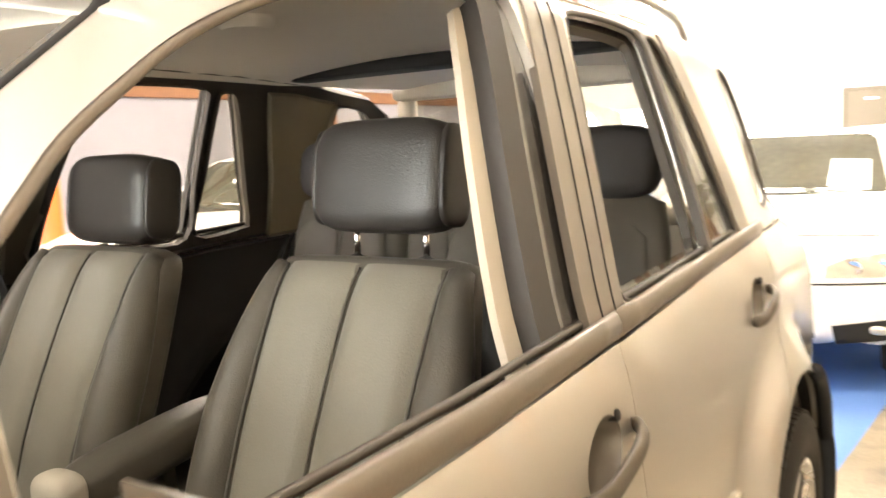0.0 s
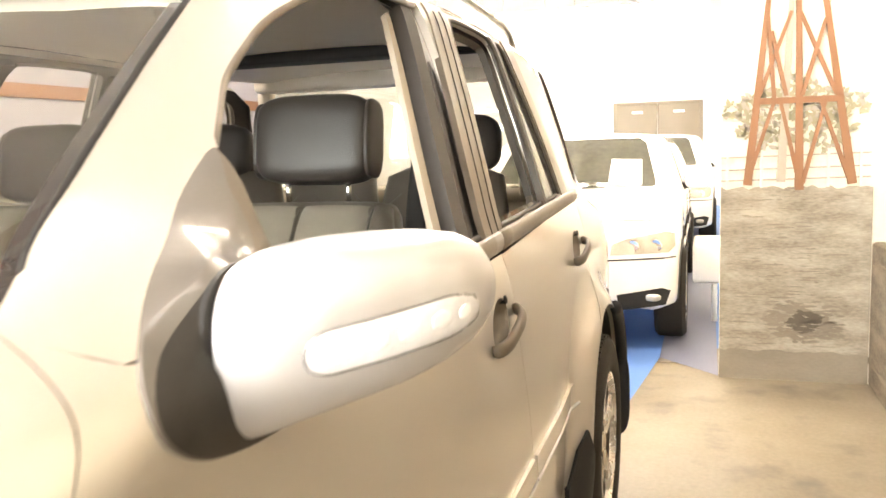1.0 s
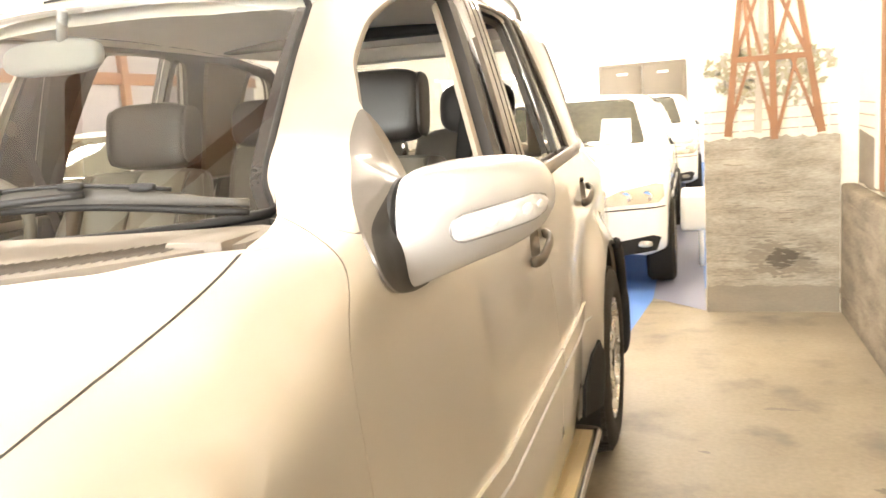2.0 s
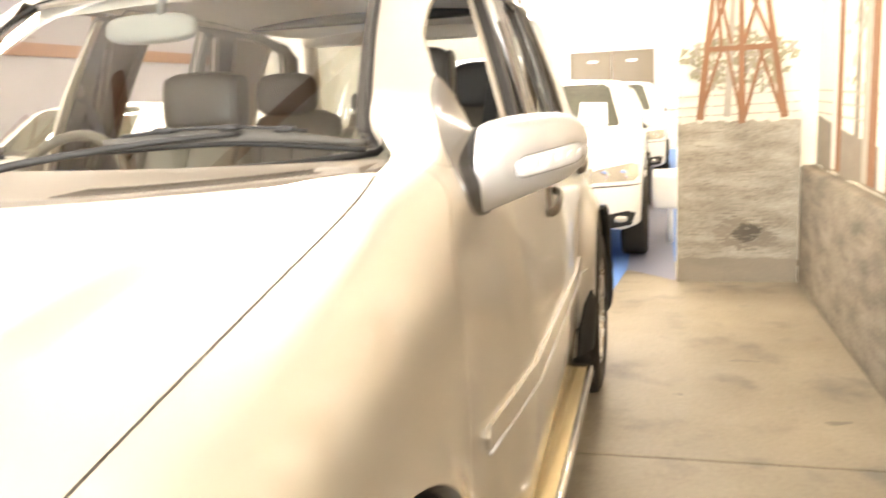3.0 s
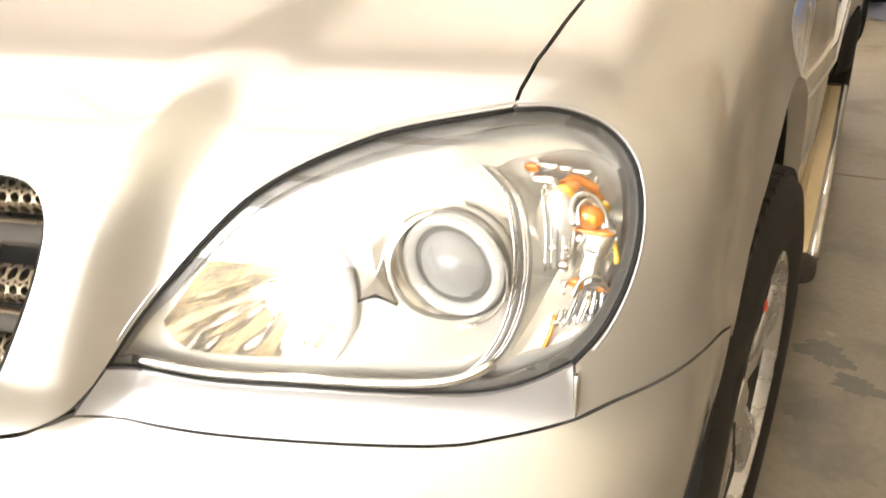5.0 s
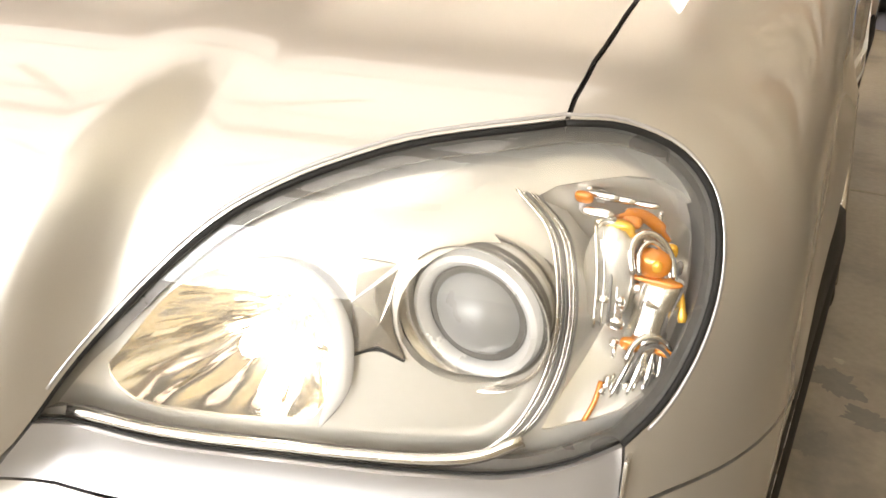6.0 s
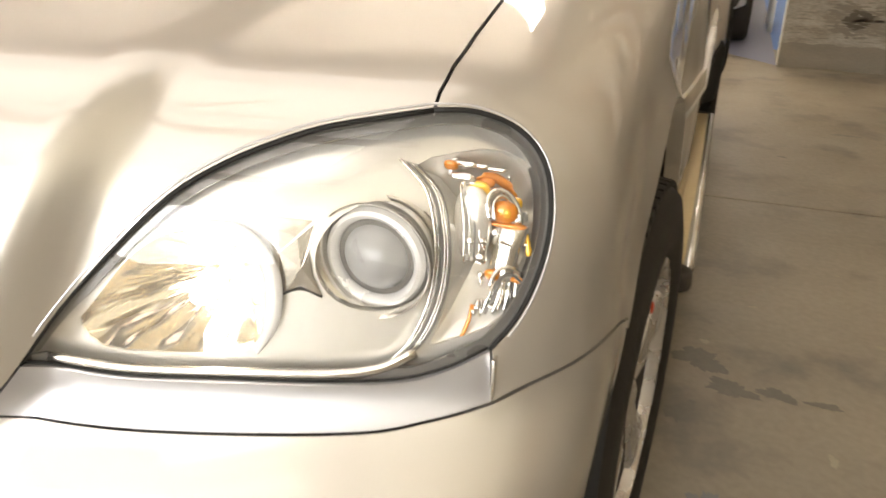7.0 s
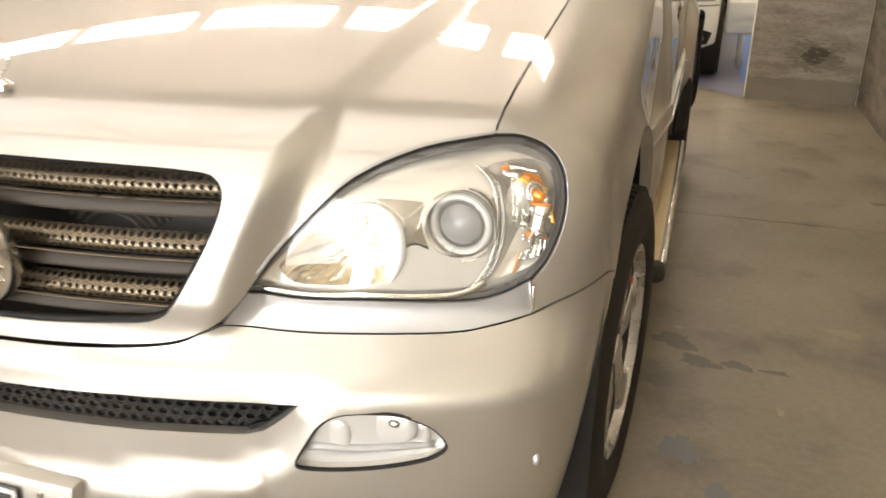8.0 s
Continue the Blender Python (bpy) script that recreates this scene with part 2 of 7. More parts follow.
def sring(c, u, v, a, b, power=2.6, n=28):
    """A rounded rectangle round c in the plane of u and v."""
    c, u, v = Vector(c), Vector(u), Vector(v)
    out = []
    for k in range(n):
        t = 2 * math.pi * k / n
        ct, st = math.cos(t), math.sin(t)
        out.append(c + u * a * math.copysign(abs(ct) ** (2 / power), ct) + v * b * math.copysign(abs(st) ** (2 / power), st))
    return out


def cushion(name, c, size, mat, parent=None, label="", power=3.2, turn=0.0, nu=26, nv=14, crown=0.0):
    """A soft upholstered block; turn tips it about the x axis."""
    sx, sy, sz = [s / 2 for s in size]
    rot = Matrix.Rotation(radians(turn), 3, "X")
    verts, faces = [], []

    def sp(v):
        return math.copysign(abs(v) ** (2 / power), v)

    for i in range(nv + 1):
        e = -math.pi / 2 + math.pi * i / nv
        for k in range(nu):
            a = 2 * math.pi * k / nu
            q = Vector((sx * sp(math.cos(e)) * sp(math.cos(a)), sy * sp(math.cos(e)) * sp(math.sin(a)), sz * sp(math.sin(e))))
            q.y += crown * (q.z / sz) ** 2
            verts.append(rot @ q + Vector(c))
    for i in range(nv):
        for k in range(nu):
            l = (k + 1) % nu
            faces.append((i * nu + k, i * nu + l, (i + 1) * nu + l, (i + 1) * nu + k))
    return link(name, mesh(name, verts, faces), mat, parent, label)


def disc_stack(name, profile, axis_at, axis, mat, parent=None, label="", n=40):
    """A turned shape: pairs of (radius, height along the axis)."""
    c, a = Vector(axis_at), Vector(axis).normalized()
    u = a.orthogonal().normalized()
    v = a.cross(u)
    verts, faces = [], []
    for r, h in profile:
        for k in range(n):
            t = 2 * math.pi * k / n
            verts.append(c + a * h + (u * math.cos(t) + v * math.sin(t)) * r)
    for i in range(len(profile) - 1):
        for k in range(n):
            l = (k + 1) % n
            faces.append((i * n + k, i * n + l, (i + 1) * n + l, (i + 1) * n + k))
    if profile[0][0] > 1e-6:
        faces.append(tuple(range(n))[::-1])
    if profile[-1][0] > 1e-6:
        faces.append(tuple((len(profile) - 1) * n + k for k in range(n)))
    me = mesh(name, verts, faces)
    bm = bmesh.new()
    bm.from_mesh(me)
    bmesh.ops.remove_doubles(bm, verts=bm.verts[:], dist=1e-5)
    bmesh.ops.recalc_face_normals(bm, faces=bm.faces[:])
    bm.to_mesh(me)
    bm.free()
    return sharp(link(name, me, mat, parent, label), 40)


# ---- the workshop ----
def concrete_floor():
    m = material("worn_concrete", (0.303, 0.256, 0.184), 0.48, 0, 0, (0.202, 0.169, 0.119), 1.7, 0.6, 45, 0.35, detail=8, rough_var=0.15)
    nt = m.node_tree
    b = nt.nodes["Principled BSDF"]
    old = b.inputs["Base Color"].links[0].from_socket
    tc = nt.nodes.new("ShaderNodeTexCoord")
    spots = nt.nodes.new("ShaderNodeTexNoise")
    spots.inputs["Scale"].default_value, spots.inputs["Detail"].default_value = 3.3, 6
    nt.links.new(tc.outputs["Object"], spots.inputs["Vector"])
    r = nt.nodes.new("ShaderNodeMapRange")
    r.inputs["From Min"].default_value, r.inputs["From Max"].default_value = 0.54, 0.70
    nt.links.new(spots.outputs["Fac"], r.inputs["Value"])
    mx = nt.nodes.new("ShaderNodeMix")
    mx.data_type = "RGBA"
    mx.inputs[7].default_value = (0.12, 0.105, 0.085, 1)
    nt.links.new(old, mx.inputs[6])
    sc = nt.nodes.new("ShaderNodeMath")
    sc.operation = "MULTIPLY"
    sc.inputs[1].default_value = 0.75
    nt.links.new(r.outputs[0], sc.inputs[0])
    nt.links.new(sc.outputs[0], mx.inputs[0])
    nt.links.new(mx.outputs[2], b.inputs["Base Color"])
    return m


CONCRETE = concrete_floor()
BLUE_FLOOR = material("blue_floor_paint", (0.10, 0.22, 0.55), 0.55, 0, 0.0, (0.14, 0.27, 0.61), 1.5, 0.9, 40, 0.15)
BLUE_SCUFF = material("faint_blue_scuff", (0.165, 0.165, 0.175), 0.5, 0, 0, (0.20, 0.18, 0.15), 30, 0.9, 80, 0.1)
FLOOR_REFLECTION = material("lilac_floor_reflection", (0.17, 0.18, 0.25), 0.5, 0, 0.0, (0.22, 0.225, 0.29), 2.5, 0.9, 40, 0.15)
STAIN = material("dark_oil_stain", (0.13, 0.112, 0.087), 0.5, 0, 0, (0.19, 0.163, 0.125), 26, 0.9, 80, 0.1)
PALE_SPOT = material("pale_floor_splash", (0.36, 0.31, 0.215), 0.6, 0, 0, (0.30, 0.26, 0.18), 30, 0.9, 80, 0.1)
JOINT = material("floor_joint_grime", (0.045, 0.038, 0.03), 0.9, 0, 0, (0.065, 0.055, 0.044), 20, 0.9, 80)

WEST, EAST, NORTH, SOUTH, TOP = -9.0, 2.22, 18.7, -7.0, 4.2
# floor slabs, parted by sawn joints
floor = block("floor", (WEST - 0.2, SOUTH - 0.2, -0.15), (EAST + 0.4, NORTH + 0.2, -0.004), JOINT, None, "worn grey concrete workshop floor with sawn joints", 0)
tagged(floor, kind="structure", category="floor")
xs, ys = (WEST - 0.2, -6.0, -2.6, 0.30 + 3.2 - 3.5, EAST + 0.4), (SOUTH - 0.2, -3.4, -0.25, 2.935, 6.1, 9.3, 12.5, 15.6, NORTH + 0.2)
for i in range(len(xs) - 1):
    for j in range(len(ys) - 1):
        block("slab", (xs[i] + 0.005, ys[j] + 0.005, -0.06), (xs[i + 1] - 0.005, ys[j + 1] - 0.005, 0.0), CONCRETE, floor, bevel=0.003, seg=1)


def splash(name, x, y, rx, ry, mat, seed, n=90, z=0.0015):
    """A thin uneven patch on the floor."""
    rnd = random.Random(seed)
    ph = [rnd.uniform(0, 6.28) for _ in range(6)]
    verts = [(x, y, z)]
    for k in range(n):
        t = 2 * math.pi * k / n
        r = 1 + 0.22 * math.sin(2 * t + ph[0]) + 0.16 * math.sin(3 * t + ph[1]) + 0.12 * math.sin(5 * t + ph[2]) + 0.08 * math.sin(9 * t + ph[3]) + 0.06 * math.sin(17 * t + ph[4]) + 0.05 * math.sin(29 * t + ph[5]) + rnd.uniform(-0.05, 0.05)
        verts.append((x + rx * r * math.cos(t), y + ry * r * math.sin(t), z))
    return link(name, mesh(name, verts, [(0, 1 + k, 1 + (k + 1) % n) for k in range(n)]), mat, floor, "", False)


for k, (x, y, rx, ry) in enumerate(((1.10, 1.50, 0.06, 0.034), (1.21, 1.51, 0.042, 0.026), (1.02, 1.62, 0.06, 0.055), (1.32, 1.50, 0.034, 0.016), (0.99, 1.36, 0.03, 0.05), (1.9, 3.35, 0.05, 0.02),
                                    (1.62, 4.1, 0.06, 0.018), (1.30, 3.6, 0.02, 0.012))):
    splash("oil_stain", x, y, rx, ry, STAIN, 10 + k)
for k, (x, y, rx, ry) in enumerate(((1.55, 1.84, 0.052, 0.030), (1.32, 1.28, 0.008, 0.025), (1.03, 1.72, 0.014, 0.01), (1.16, 1.98, 0.012, 0.006), (1.42, 2.3, 0.008, 0.004))):
    splash("paint_fleck", x, y, rx, ry, PALE_SPOT, 40 + k)
for k, (x, y, rx, ry) in enumerate(((1.06, 1.02, 0.07, 0.11), (1.16, 0.86, 0.05, 0.07), (1.02, 0.72, 0.05, 0.06))):
    splash("blue_scuff", x, y, rx * 0.6, ry * 0.6, BLUE_SCUFF, 60 + k, z=0.001)

# blue painted bay floor behind the silver car
verts = [(-2.6, 4.95, 0.002), (0.86, 5.05, 0.002), (0.99, 6.20, 0.002), (1.30, 6.50, 0.002), (1.9, 6.55, 0.002), (1.9, 18.6, 0.002), (-2.6, 18.6, 0.002)]
link("blue_bay", mesh("blue_bay", verts, [tuple(range(7))]), BLUE_FLOOR, floor, "", False)

# Pale strip that paints the white wall's reflection on to the blue floor.
link("wall_reflection", mesh("wall_reflection", [(0.99, 6.20, 0.005), (1.34, 5.84, 0.005), (1.34, 18.6, 0.005), (1.02, 18.6, 0.005)], [(0, 1, 2, 3)]), FLOOR_REFLECTION, floor, "", False)
# The side wall's grey also takes in the shade that lies on it.
SHADED_WALL = material("pale_grey_shaded_wall", (0.35, 0.335, 0.365), 0.75, 0, 0, (0.29, 0.28, 0.305), 0.9, 0.7, 60, 0.25)
# outer walls and roof
tagged(block("wall_north", (WEST, NORTH, 0), (EAST + 0.2, NORTH + 0.2, TOP), WHITE_WALL, None, "white painted workshop end wall", 0), category="wall", kind="structure")
tagged(block("wall_west", (WEST - 0.2, SOUTH, 0), (WEST, NORTH, TOP), SHADED_WALL, None, "pale grey workshop side wall with its shade in the colour", 0), category="wall", kind="structure")
WEST_WALL = bpy.data.objects["wall_west"]
for z0, z1 in ((2.36, 2.58), (3.35, 3.60)):
    block("wall_girt", (WEST + 0.003, SOUTH, z0), (WEST + 0.09, NORTH, z1), TIMBER, WEST_WALL, "rust-brown girt", bevel=0.008)
for y in (3.0, 13.8):
    block("wall_post", (WEST + 0.003, y - 0.09, 0.0), (WEST + 0.12, y + 0.09, TOP - 0.01), TIMBER, WEST_WALL, "rust-brown wall post", bevel=0.008)
MURAL_SKY = material("mural_pale_sky", (0.74, 0.67, 0.50), 0.8, 0, 0, (0.80, 0.77, 0.66), 1.3, 0.9, 30, 0.2, detail=6, stretch=(1, 1, 2.2))
MURAL_EARTH = material("mural_grey_earth", (0.44, 0.392, 0.308), 0.85, 0, 0, (0.19, 0.163, 0.12), 3.6, 0.55, 34, 0.5, detail=9, stretch=(1, 1, 3.4))
MURAL_DARK = material("mural_dark_earth", (0.20, 0.172, 0.128), 0.85, 0, 0, (0.28, 0.24, 0.18), 4.5, 0.8, 40, 0.5, detail=8, stretch=(1, 1, 2.5))
MURAL_DEEP = material("mural_burrow_shadow", (0.10, 0.082, 0.058), 0.85, 0, 0, (0.15, 0.125, 0.09), 9, 0.8, 40, 0.4)
MURAL_RUST = material("mural_rust_paint", (0.29, 0.14, 0.064), 0.8, 0, 0, (0.23, 0.125, 0.068), 9, 0.9, 60, 0.3)
MURAL_GREEN = material("mural_olive_leaves", (0.26, 0.238, 0.145), 0.85, 0, 0, (0.40, 0.36, 0.24), 14, 0.9, 60, 0.3)
MURAL_LINE = material("mural_fence_paint", (0.36, 0.315, 0.245), 0.85, 0, 0, (0.44, 0.39, 0.31), 20, 0.9, 60)
MURAL_WHITE = material("mural_cream_paint", (0.76, 0.71, 0.62), 0.8, 0, 0, (0.68, 0.62, 0.52), 6, 0.9, 60, 0.2)

# the end wall with the painted mural: earth below, sky above
NIB = 5.83
mural = tagged(block("wall_mural", (1.345, NIB + 0.012, 0), (EAST, NIB + 0.20, TOP), MURAL_SKY, None, "wall painted with a pale bush landscape mural", 0), category="wall", kind="structure")


def painted(name, ring, mat, parent, axis="y", at=NIB, lift=0.004):
    """A flat painted field of a mural, a coat thick."""
    n = len(ring)
    front = [(a, at - lift, b) if axis == "y" else (at - lift, a, b) for a, b in ring]
    back = [(a, at + 0.012, b) if axis == "y" else (at + 0.012, a, b) for a, b in ring]
    faces = [tuple(range(n)), tuple(range(2 * n - 1, n - 1, -1))] + [(k, n + k, n + (k + 1) % n, (k + 1) % n) for k in range(n)]
    return link(name, mesh(name, front + back, faces), mat, parent, "", False)


def ragged(a0, a1, z, rough, seed, n=26):
    rnd = random.Random(seed)
    return [(a0 + (a1 - a0) * k / n, z + rnd.uniform(-rough, rough)) for k in range(n + 1)]


earth = [(1.345, 0.0), (2.124, 0.0)] + ragged(2.124, 1.345, 1.10, 0.012, 3)
painted("painted_earth", earth, MURAL_EARTH, mural, lift=0.0)
painted("painted_footing", [(1.345, 0.0), (2.124, 0.0)] + ragged(2.124, 1.345, 0.17, 0.008, 4), MURAL_DARK, mural, lift=0.003)
rnd = random.Random(5)
for k in range(110):
    x, z, w, h = rnd.uniform(1.36, 1.95), rnd.uniform(0.2, 1.08), rnd.uniform(0.02, 0.15), rnd.uniform(0.002, 0.007)
    painted("painted_shadow", [(x + w * t, z + h * math.sin(math.pi * t) * rnd.uniform(0.5, 1.2)) for t in np.linspace(0, 1, 8)] + [(x + w * t, z - h * 0.7 * math.sin(math.pi * t)) for t in np.linspace(0.9, 0.1, 6)],
            MURAL_DARK, mural, lift=0.0025)
for k in range(200):
    # a smudged burrow of many dark strokes
    a, r = rnd.uniform(0, 6.28), rnd.random() ** 0.8
    x, z, w, h = 1.795 + 0.20 * r * math.cos(a), 0.345 + 0.125 * r * math.sin(a), rnd.uniform(0.03, 0.09), rnd.uniform(0.004, 0.010)
    painted("painted_burrow", [(x - w / 2 + w * t, z + h * math.sin(math.pi * t)) for t in np.linspace(0, 1, 6)] + [(x - w / 2 + w * t, z - h * math.sin(math.pi * t)) for t in np.linspace(0.8, 0.2, 4)], MURAL_DEEP if r < 0.5 else MURAL_DARK, mural, lift=0.003 + 0.0003 * (k % 8))

# painted tree, fence and lattice tower
rnd = random.Random(11)
for k in range(460):
    t, r = rnd.uniform(0, 6.28), rnd.uniform(0, 1) ** 0.55
    lobes = 1 + 0.18 * math.sin(5 * t) + 0.1 * math.sin(9 * t)
    x, z = 1.735 + 0.36 * r * lobes * math.cos(t), 1.50 + 0.19 * r * lobes * math.sin(t)
    if not 1.36 < x < 2.09 or z < 1.27:
        continue
    a, s = rnd.uniform(0, 3.1), rnd.uniform(0.016, 0.032)
    leaf = [(s, 0), (s * 0.3, s * 0.45), (-s * 0.9, s * 0.2), (-s * 0.4, -s * 0.45), (s * 0.4, -s * 0.3)]
    painted("painted_leaf", [(x + u * math.cos(a) - v * math.sin(a), z + u * math.sin(a) + v * math.cos(a)) for u, v in leaf], rnd.choice((MURAL_GREEN, MURAL_GREEN, MURAL_LINE)), mural, lift=0.001 + 0.0008 * (k % 4))


def stroke(name, a, b, w0, w1, mat, parent, axis="y", at=NIB, lift=0.006):
    """A painted bar from a to b."""
    d = np.array(b, float) - np.array(a, float)
    n = np.array((-d[1], d[0])) / np.linalg.norm(d)
    a, b = np.array(a, float), np.array(b, float)
    return painted(name, [tuple(a - n * w0 / 2), tuple(a + n * w0 / 2), tuple(b + n * w1 / 2), tuple(b - n * w1 / 2)][::-1], mat, parent, axis, at, lift)


for z in (1.14, 1.20, 1.27):
    stroke("painted_rail", (1.345, z), (2.11, z + 0.012), 0.008, 0.008, MURAL_LINE, mural, lift=0.003)
for x in (1.38, 1.56, 1.66, 1.90, 2.06):
    stroke("painted_post", (x, 1.10), (x, 1.31), 0.014, 0.012, MURAL_WHITE, mural, lift=0.0045)
LEGS = (((1.487, 1.115), (1.585, 2.15)), ((1.66, 1.13), (1.70, 2.15)), ((1.755, 1.085), (1.735, 2.15)), ((2.02, 1.115), (1.86, 2.15)))
for k, (a, b) in enumerate(LEGS):
    stroke("painted_tower_leg", a, b, 0.046, 0.026, MURAL_LINE if k == 1 else MURAL_RUST, mural, lift=0.006 + 0.001 * k)
for k, (a, b) in enumerate((((1.515, 1.575), (1.965, 1.575)), ((1.50, 1.18), (1.62, 1.575)), ((1.62, 1.575), (1.575, 2.1)), ((1.54, 1.60), (1.70, 2.05)), ((1.755, 1.12), (1.65, 1.575)),
                            ((1.77, 1.12), (1.88, 1.575)), ((2.0, 1.15), (1.85, 1.575)), ((1.93, 1.60), (1.74, 2.05)), ((1.76, 1.60), (1.87, 2.0)), ((1.68, 1.60), (1.60, 1.95)))):
    stroke("painted_tower_brace", a, b, 0.034 if k == 0 else 0.022, 0.034 if k == 0 else 0.018, MURAL_RUST, mural, lift=0.0105 + 0.0006 * k)

# east wall: low protruding plinth painted as earth, upper wall painted with posts and trees
east = tagged(block("wall_east", (EAST, SOUTH, 0), (EAST + 0.2, NORTH, TOP), MURAL_SKY, None, "side wall with a bush mural over a low plinth", 0), category="wall", kind="structure")
PLINTH_EARTH = material("plinth_brown_earth", (0.30, 0.258, 0.19), 0.85, 0, 0, (0.12, 0.10, 0.072), 3.4, 0.55, 34, 0.5, detail=9, stretch=(1, 1, 3.4))
plinth = block("plinth", (2.125, SOUTH, 0.0), (EAST + 0.002, NIB, 0.80), PLINTH_EARTH, east, "grey-brown earth-painted low plinth", 0.02)
rnd = random.Random(21)
for k in range(60):
    y, z, w, h = rnd.uniform(0.5, 5.6), rnd.uniform(0.08, 0.75), rnd.uniform(0.05, 0.4), rnd.uniform(0.006, 0.02)
    painted("painted_shadow", [(y + w * t, z + h * math.sin(math.pi * t) * rnd.uniform(0.5, 1.2)) for t in np.linspace(0, 1, 8)] + [(y + w * t, z - h * 0.7 * math.sin(math.pi * t)) for t in np.linspace(0.9, 0.1, 6)][::1],
            MURAL_DARK, east, "x", 2.125, 0.002)
painted("painted_ridge", ragged(0.2, 5.8, 0.80, 0.01, 8, 40) + [(5.8, 1.12), (4.9, 1.05), (3.9, 1.0), (2.5, 1.05), (0.2, 0.98)], MURAL_DARK, east, "x", EAST, 0.002)
for z in (1.14, 1.21, 1.28):
    stroke("painted_rail", (3.4, z - 0.02), (5.8, z), 0.010, 0.008, MURAL_LINE, east, "x", EAST, 0.003)
for y0, w, mat in ((5.15, 0.11, MURAL_RUST), (5.28, 0.10, MURAL_WHITE), (4.52, 0.10, MURAL_LINE), (4.38, 0.12, MURAL_RUST), (4.18, 0.13, MURAL_WHITE), (4.03, 0.13, MURAL_RUST), (3.30, 0.14, MURAL_WHITE), (3.12, 0.15, MURAL_RUST),
                   (2.72, 0.14, MURAL_LINE), (2.50, 0.13, MURAL_WHITE), (2.30, 0.16, MURAL_RUST), (1.95, 0.12, MURAL_LINE), (1.48, 0.13, MURAL_WHITE), (1.12, 0.16, MURAL_RUST),
                   (0.84, 0.13, MURAL_LINE), (0.20, 0.14, MURAL_WHITE), (-0.1, 0.16, MURAL_RUST)):
    stroke("painted_column", (y0, 0.82), (y0 + 0.02, 3.4), w, w * 0.9, mat, east, "x", EAST, 0.007)
rnd = random.Random(31)
for k in range(260):
    y, z = rnd.choice((4.72, 3.7, 2.7)) + rnd.gauss(0, 0.13), rnd.uniform(1.25, 2.6)
    a, s = rnd.uniform(0, 3.1), rnd.uniform(0.02, 0.05)
    leaf = [(s, 0), (s * 0.3, s * 0.45), (-s * 0.9, s * 0.2), (-s * 0.4, -s * 0.45), (s * 0.4, -s * 0.3)]
    painted("painted_leaf", [(y + u * math.cos(a) - v * math.sin(a), z + u * math.sin(a) + v * math.cos(a)) for u, v in leaf], rnd.choice((MURAL_GREEN, MURAL_LINE)), east, "x", EAST, 0.003 + 0.0008 * (k % 4))
for y in (4.72, 3.7, 2.7):
    stroke("painted_trunk", (y, 0.9), (y + 0.04, 2.3), 0.11, 0.07, MURAL_DARK, east, "x", EAST, 0.0025)

rnd = random.Random(37)
for k in range(16):
    y, w, h = -1.6 + 0.33 * k + rnd.uniform(-0.1, 0.1), rnd.uniform(0.35, 0.6), rnd.uniform(0.35, 0.95)
    crown = [(y + w / 2 * math.cos(t) * rnd.uniform(0.8, 1.1), 0.84 + h * math.sin(t) * rnd.uniform(0.75, 1.1)) for t in np.linspace(0, math.pi, 15)]
    painted("painted_scrub", [(crown[0][0], 0.82)] + crown + [(crown[-1][0], 0.82)], (MURAL_GREEN, MURAL_DARK, MURAL_GREEN, MURAL_LINE)[k % 4], east, "x", EAST, 0.0035 + 0.0007 * (k % 4))

# south end: piers beside and over a wide open roller door
for name, lo, hi in (("wall_south_west", (WEST, SOUTH - 0.2, 0), (-5.2, SOUTH, TOP)), ("wall_south_east", (1.9, SOUTH - 0.2, 0), (EAST + 0.2, SOUTH, TOP)), ("wall_south_head", (-5.2, SOUTH - 0.2, 3.4), (1.9, SOUTH, TOP))):
    tagged(block(name, lo, hi, WHITE_WALL, None, "white painted wall round the open roller door", 0), category="wall", kind="structure")
tagged(block("backdrop", (-8.0, SOUTH - 2.1, -0.1), (5.0, SOUTH - 2.0, 5.0), DAY_PANEL, None, "bright daylight outside the open roller door", 0), category="backdrop", kind="structure")
tagged(block("ceiling", (WEST - 0.2, SOUTH - 0.2, TOP), (EAST + 0.4, NORTH + 0.2, TOP + 0.15), CEILING_GREY, None, "off-white sheeted workshop ceiling", 0), category="ceiling", kind="structure")

# brown roof beams with their diagonal struts
for y in (-4.2, -1.4, 1.6, 4.6, 7.6, 10.6, 13.6):
    beam = root("roof_beam", "rust-brown roof beam with diagonal struts under the ceiling", "beam", (0, y, 0), 0, "roof beams")
    block("chord", (WEST, -0.07, 3.86), (EAST, 0.07, 4.08), TIMBER, beam, bevel=0.008)
    block("purlin_plate", (WEST, -0.11, 4.08), (EAST, 0.11, 4.2), TIMBER, beam, bevel=0.006)
    for x in (-7.4, -4.2, -1.0):
        tube("strut", [(x, 0, 3.88), (x + 1.1, 1.4, 4.19)], 0.06, TIMBER, beam, n=6)
        tube("strut", [(x, 0, 3.88), (x - 1.1, 1.4, 4.19)], 0.06, TIMBER, beam, n=6)


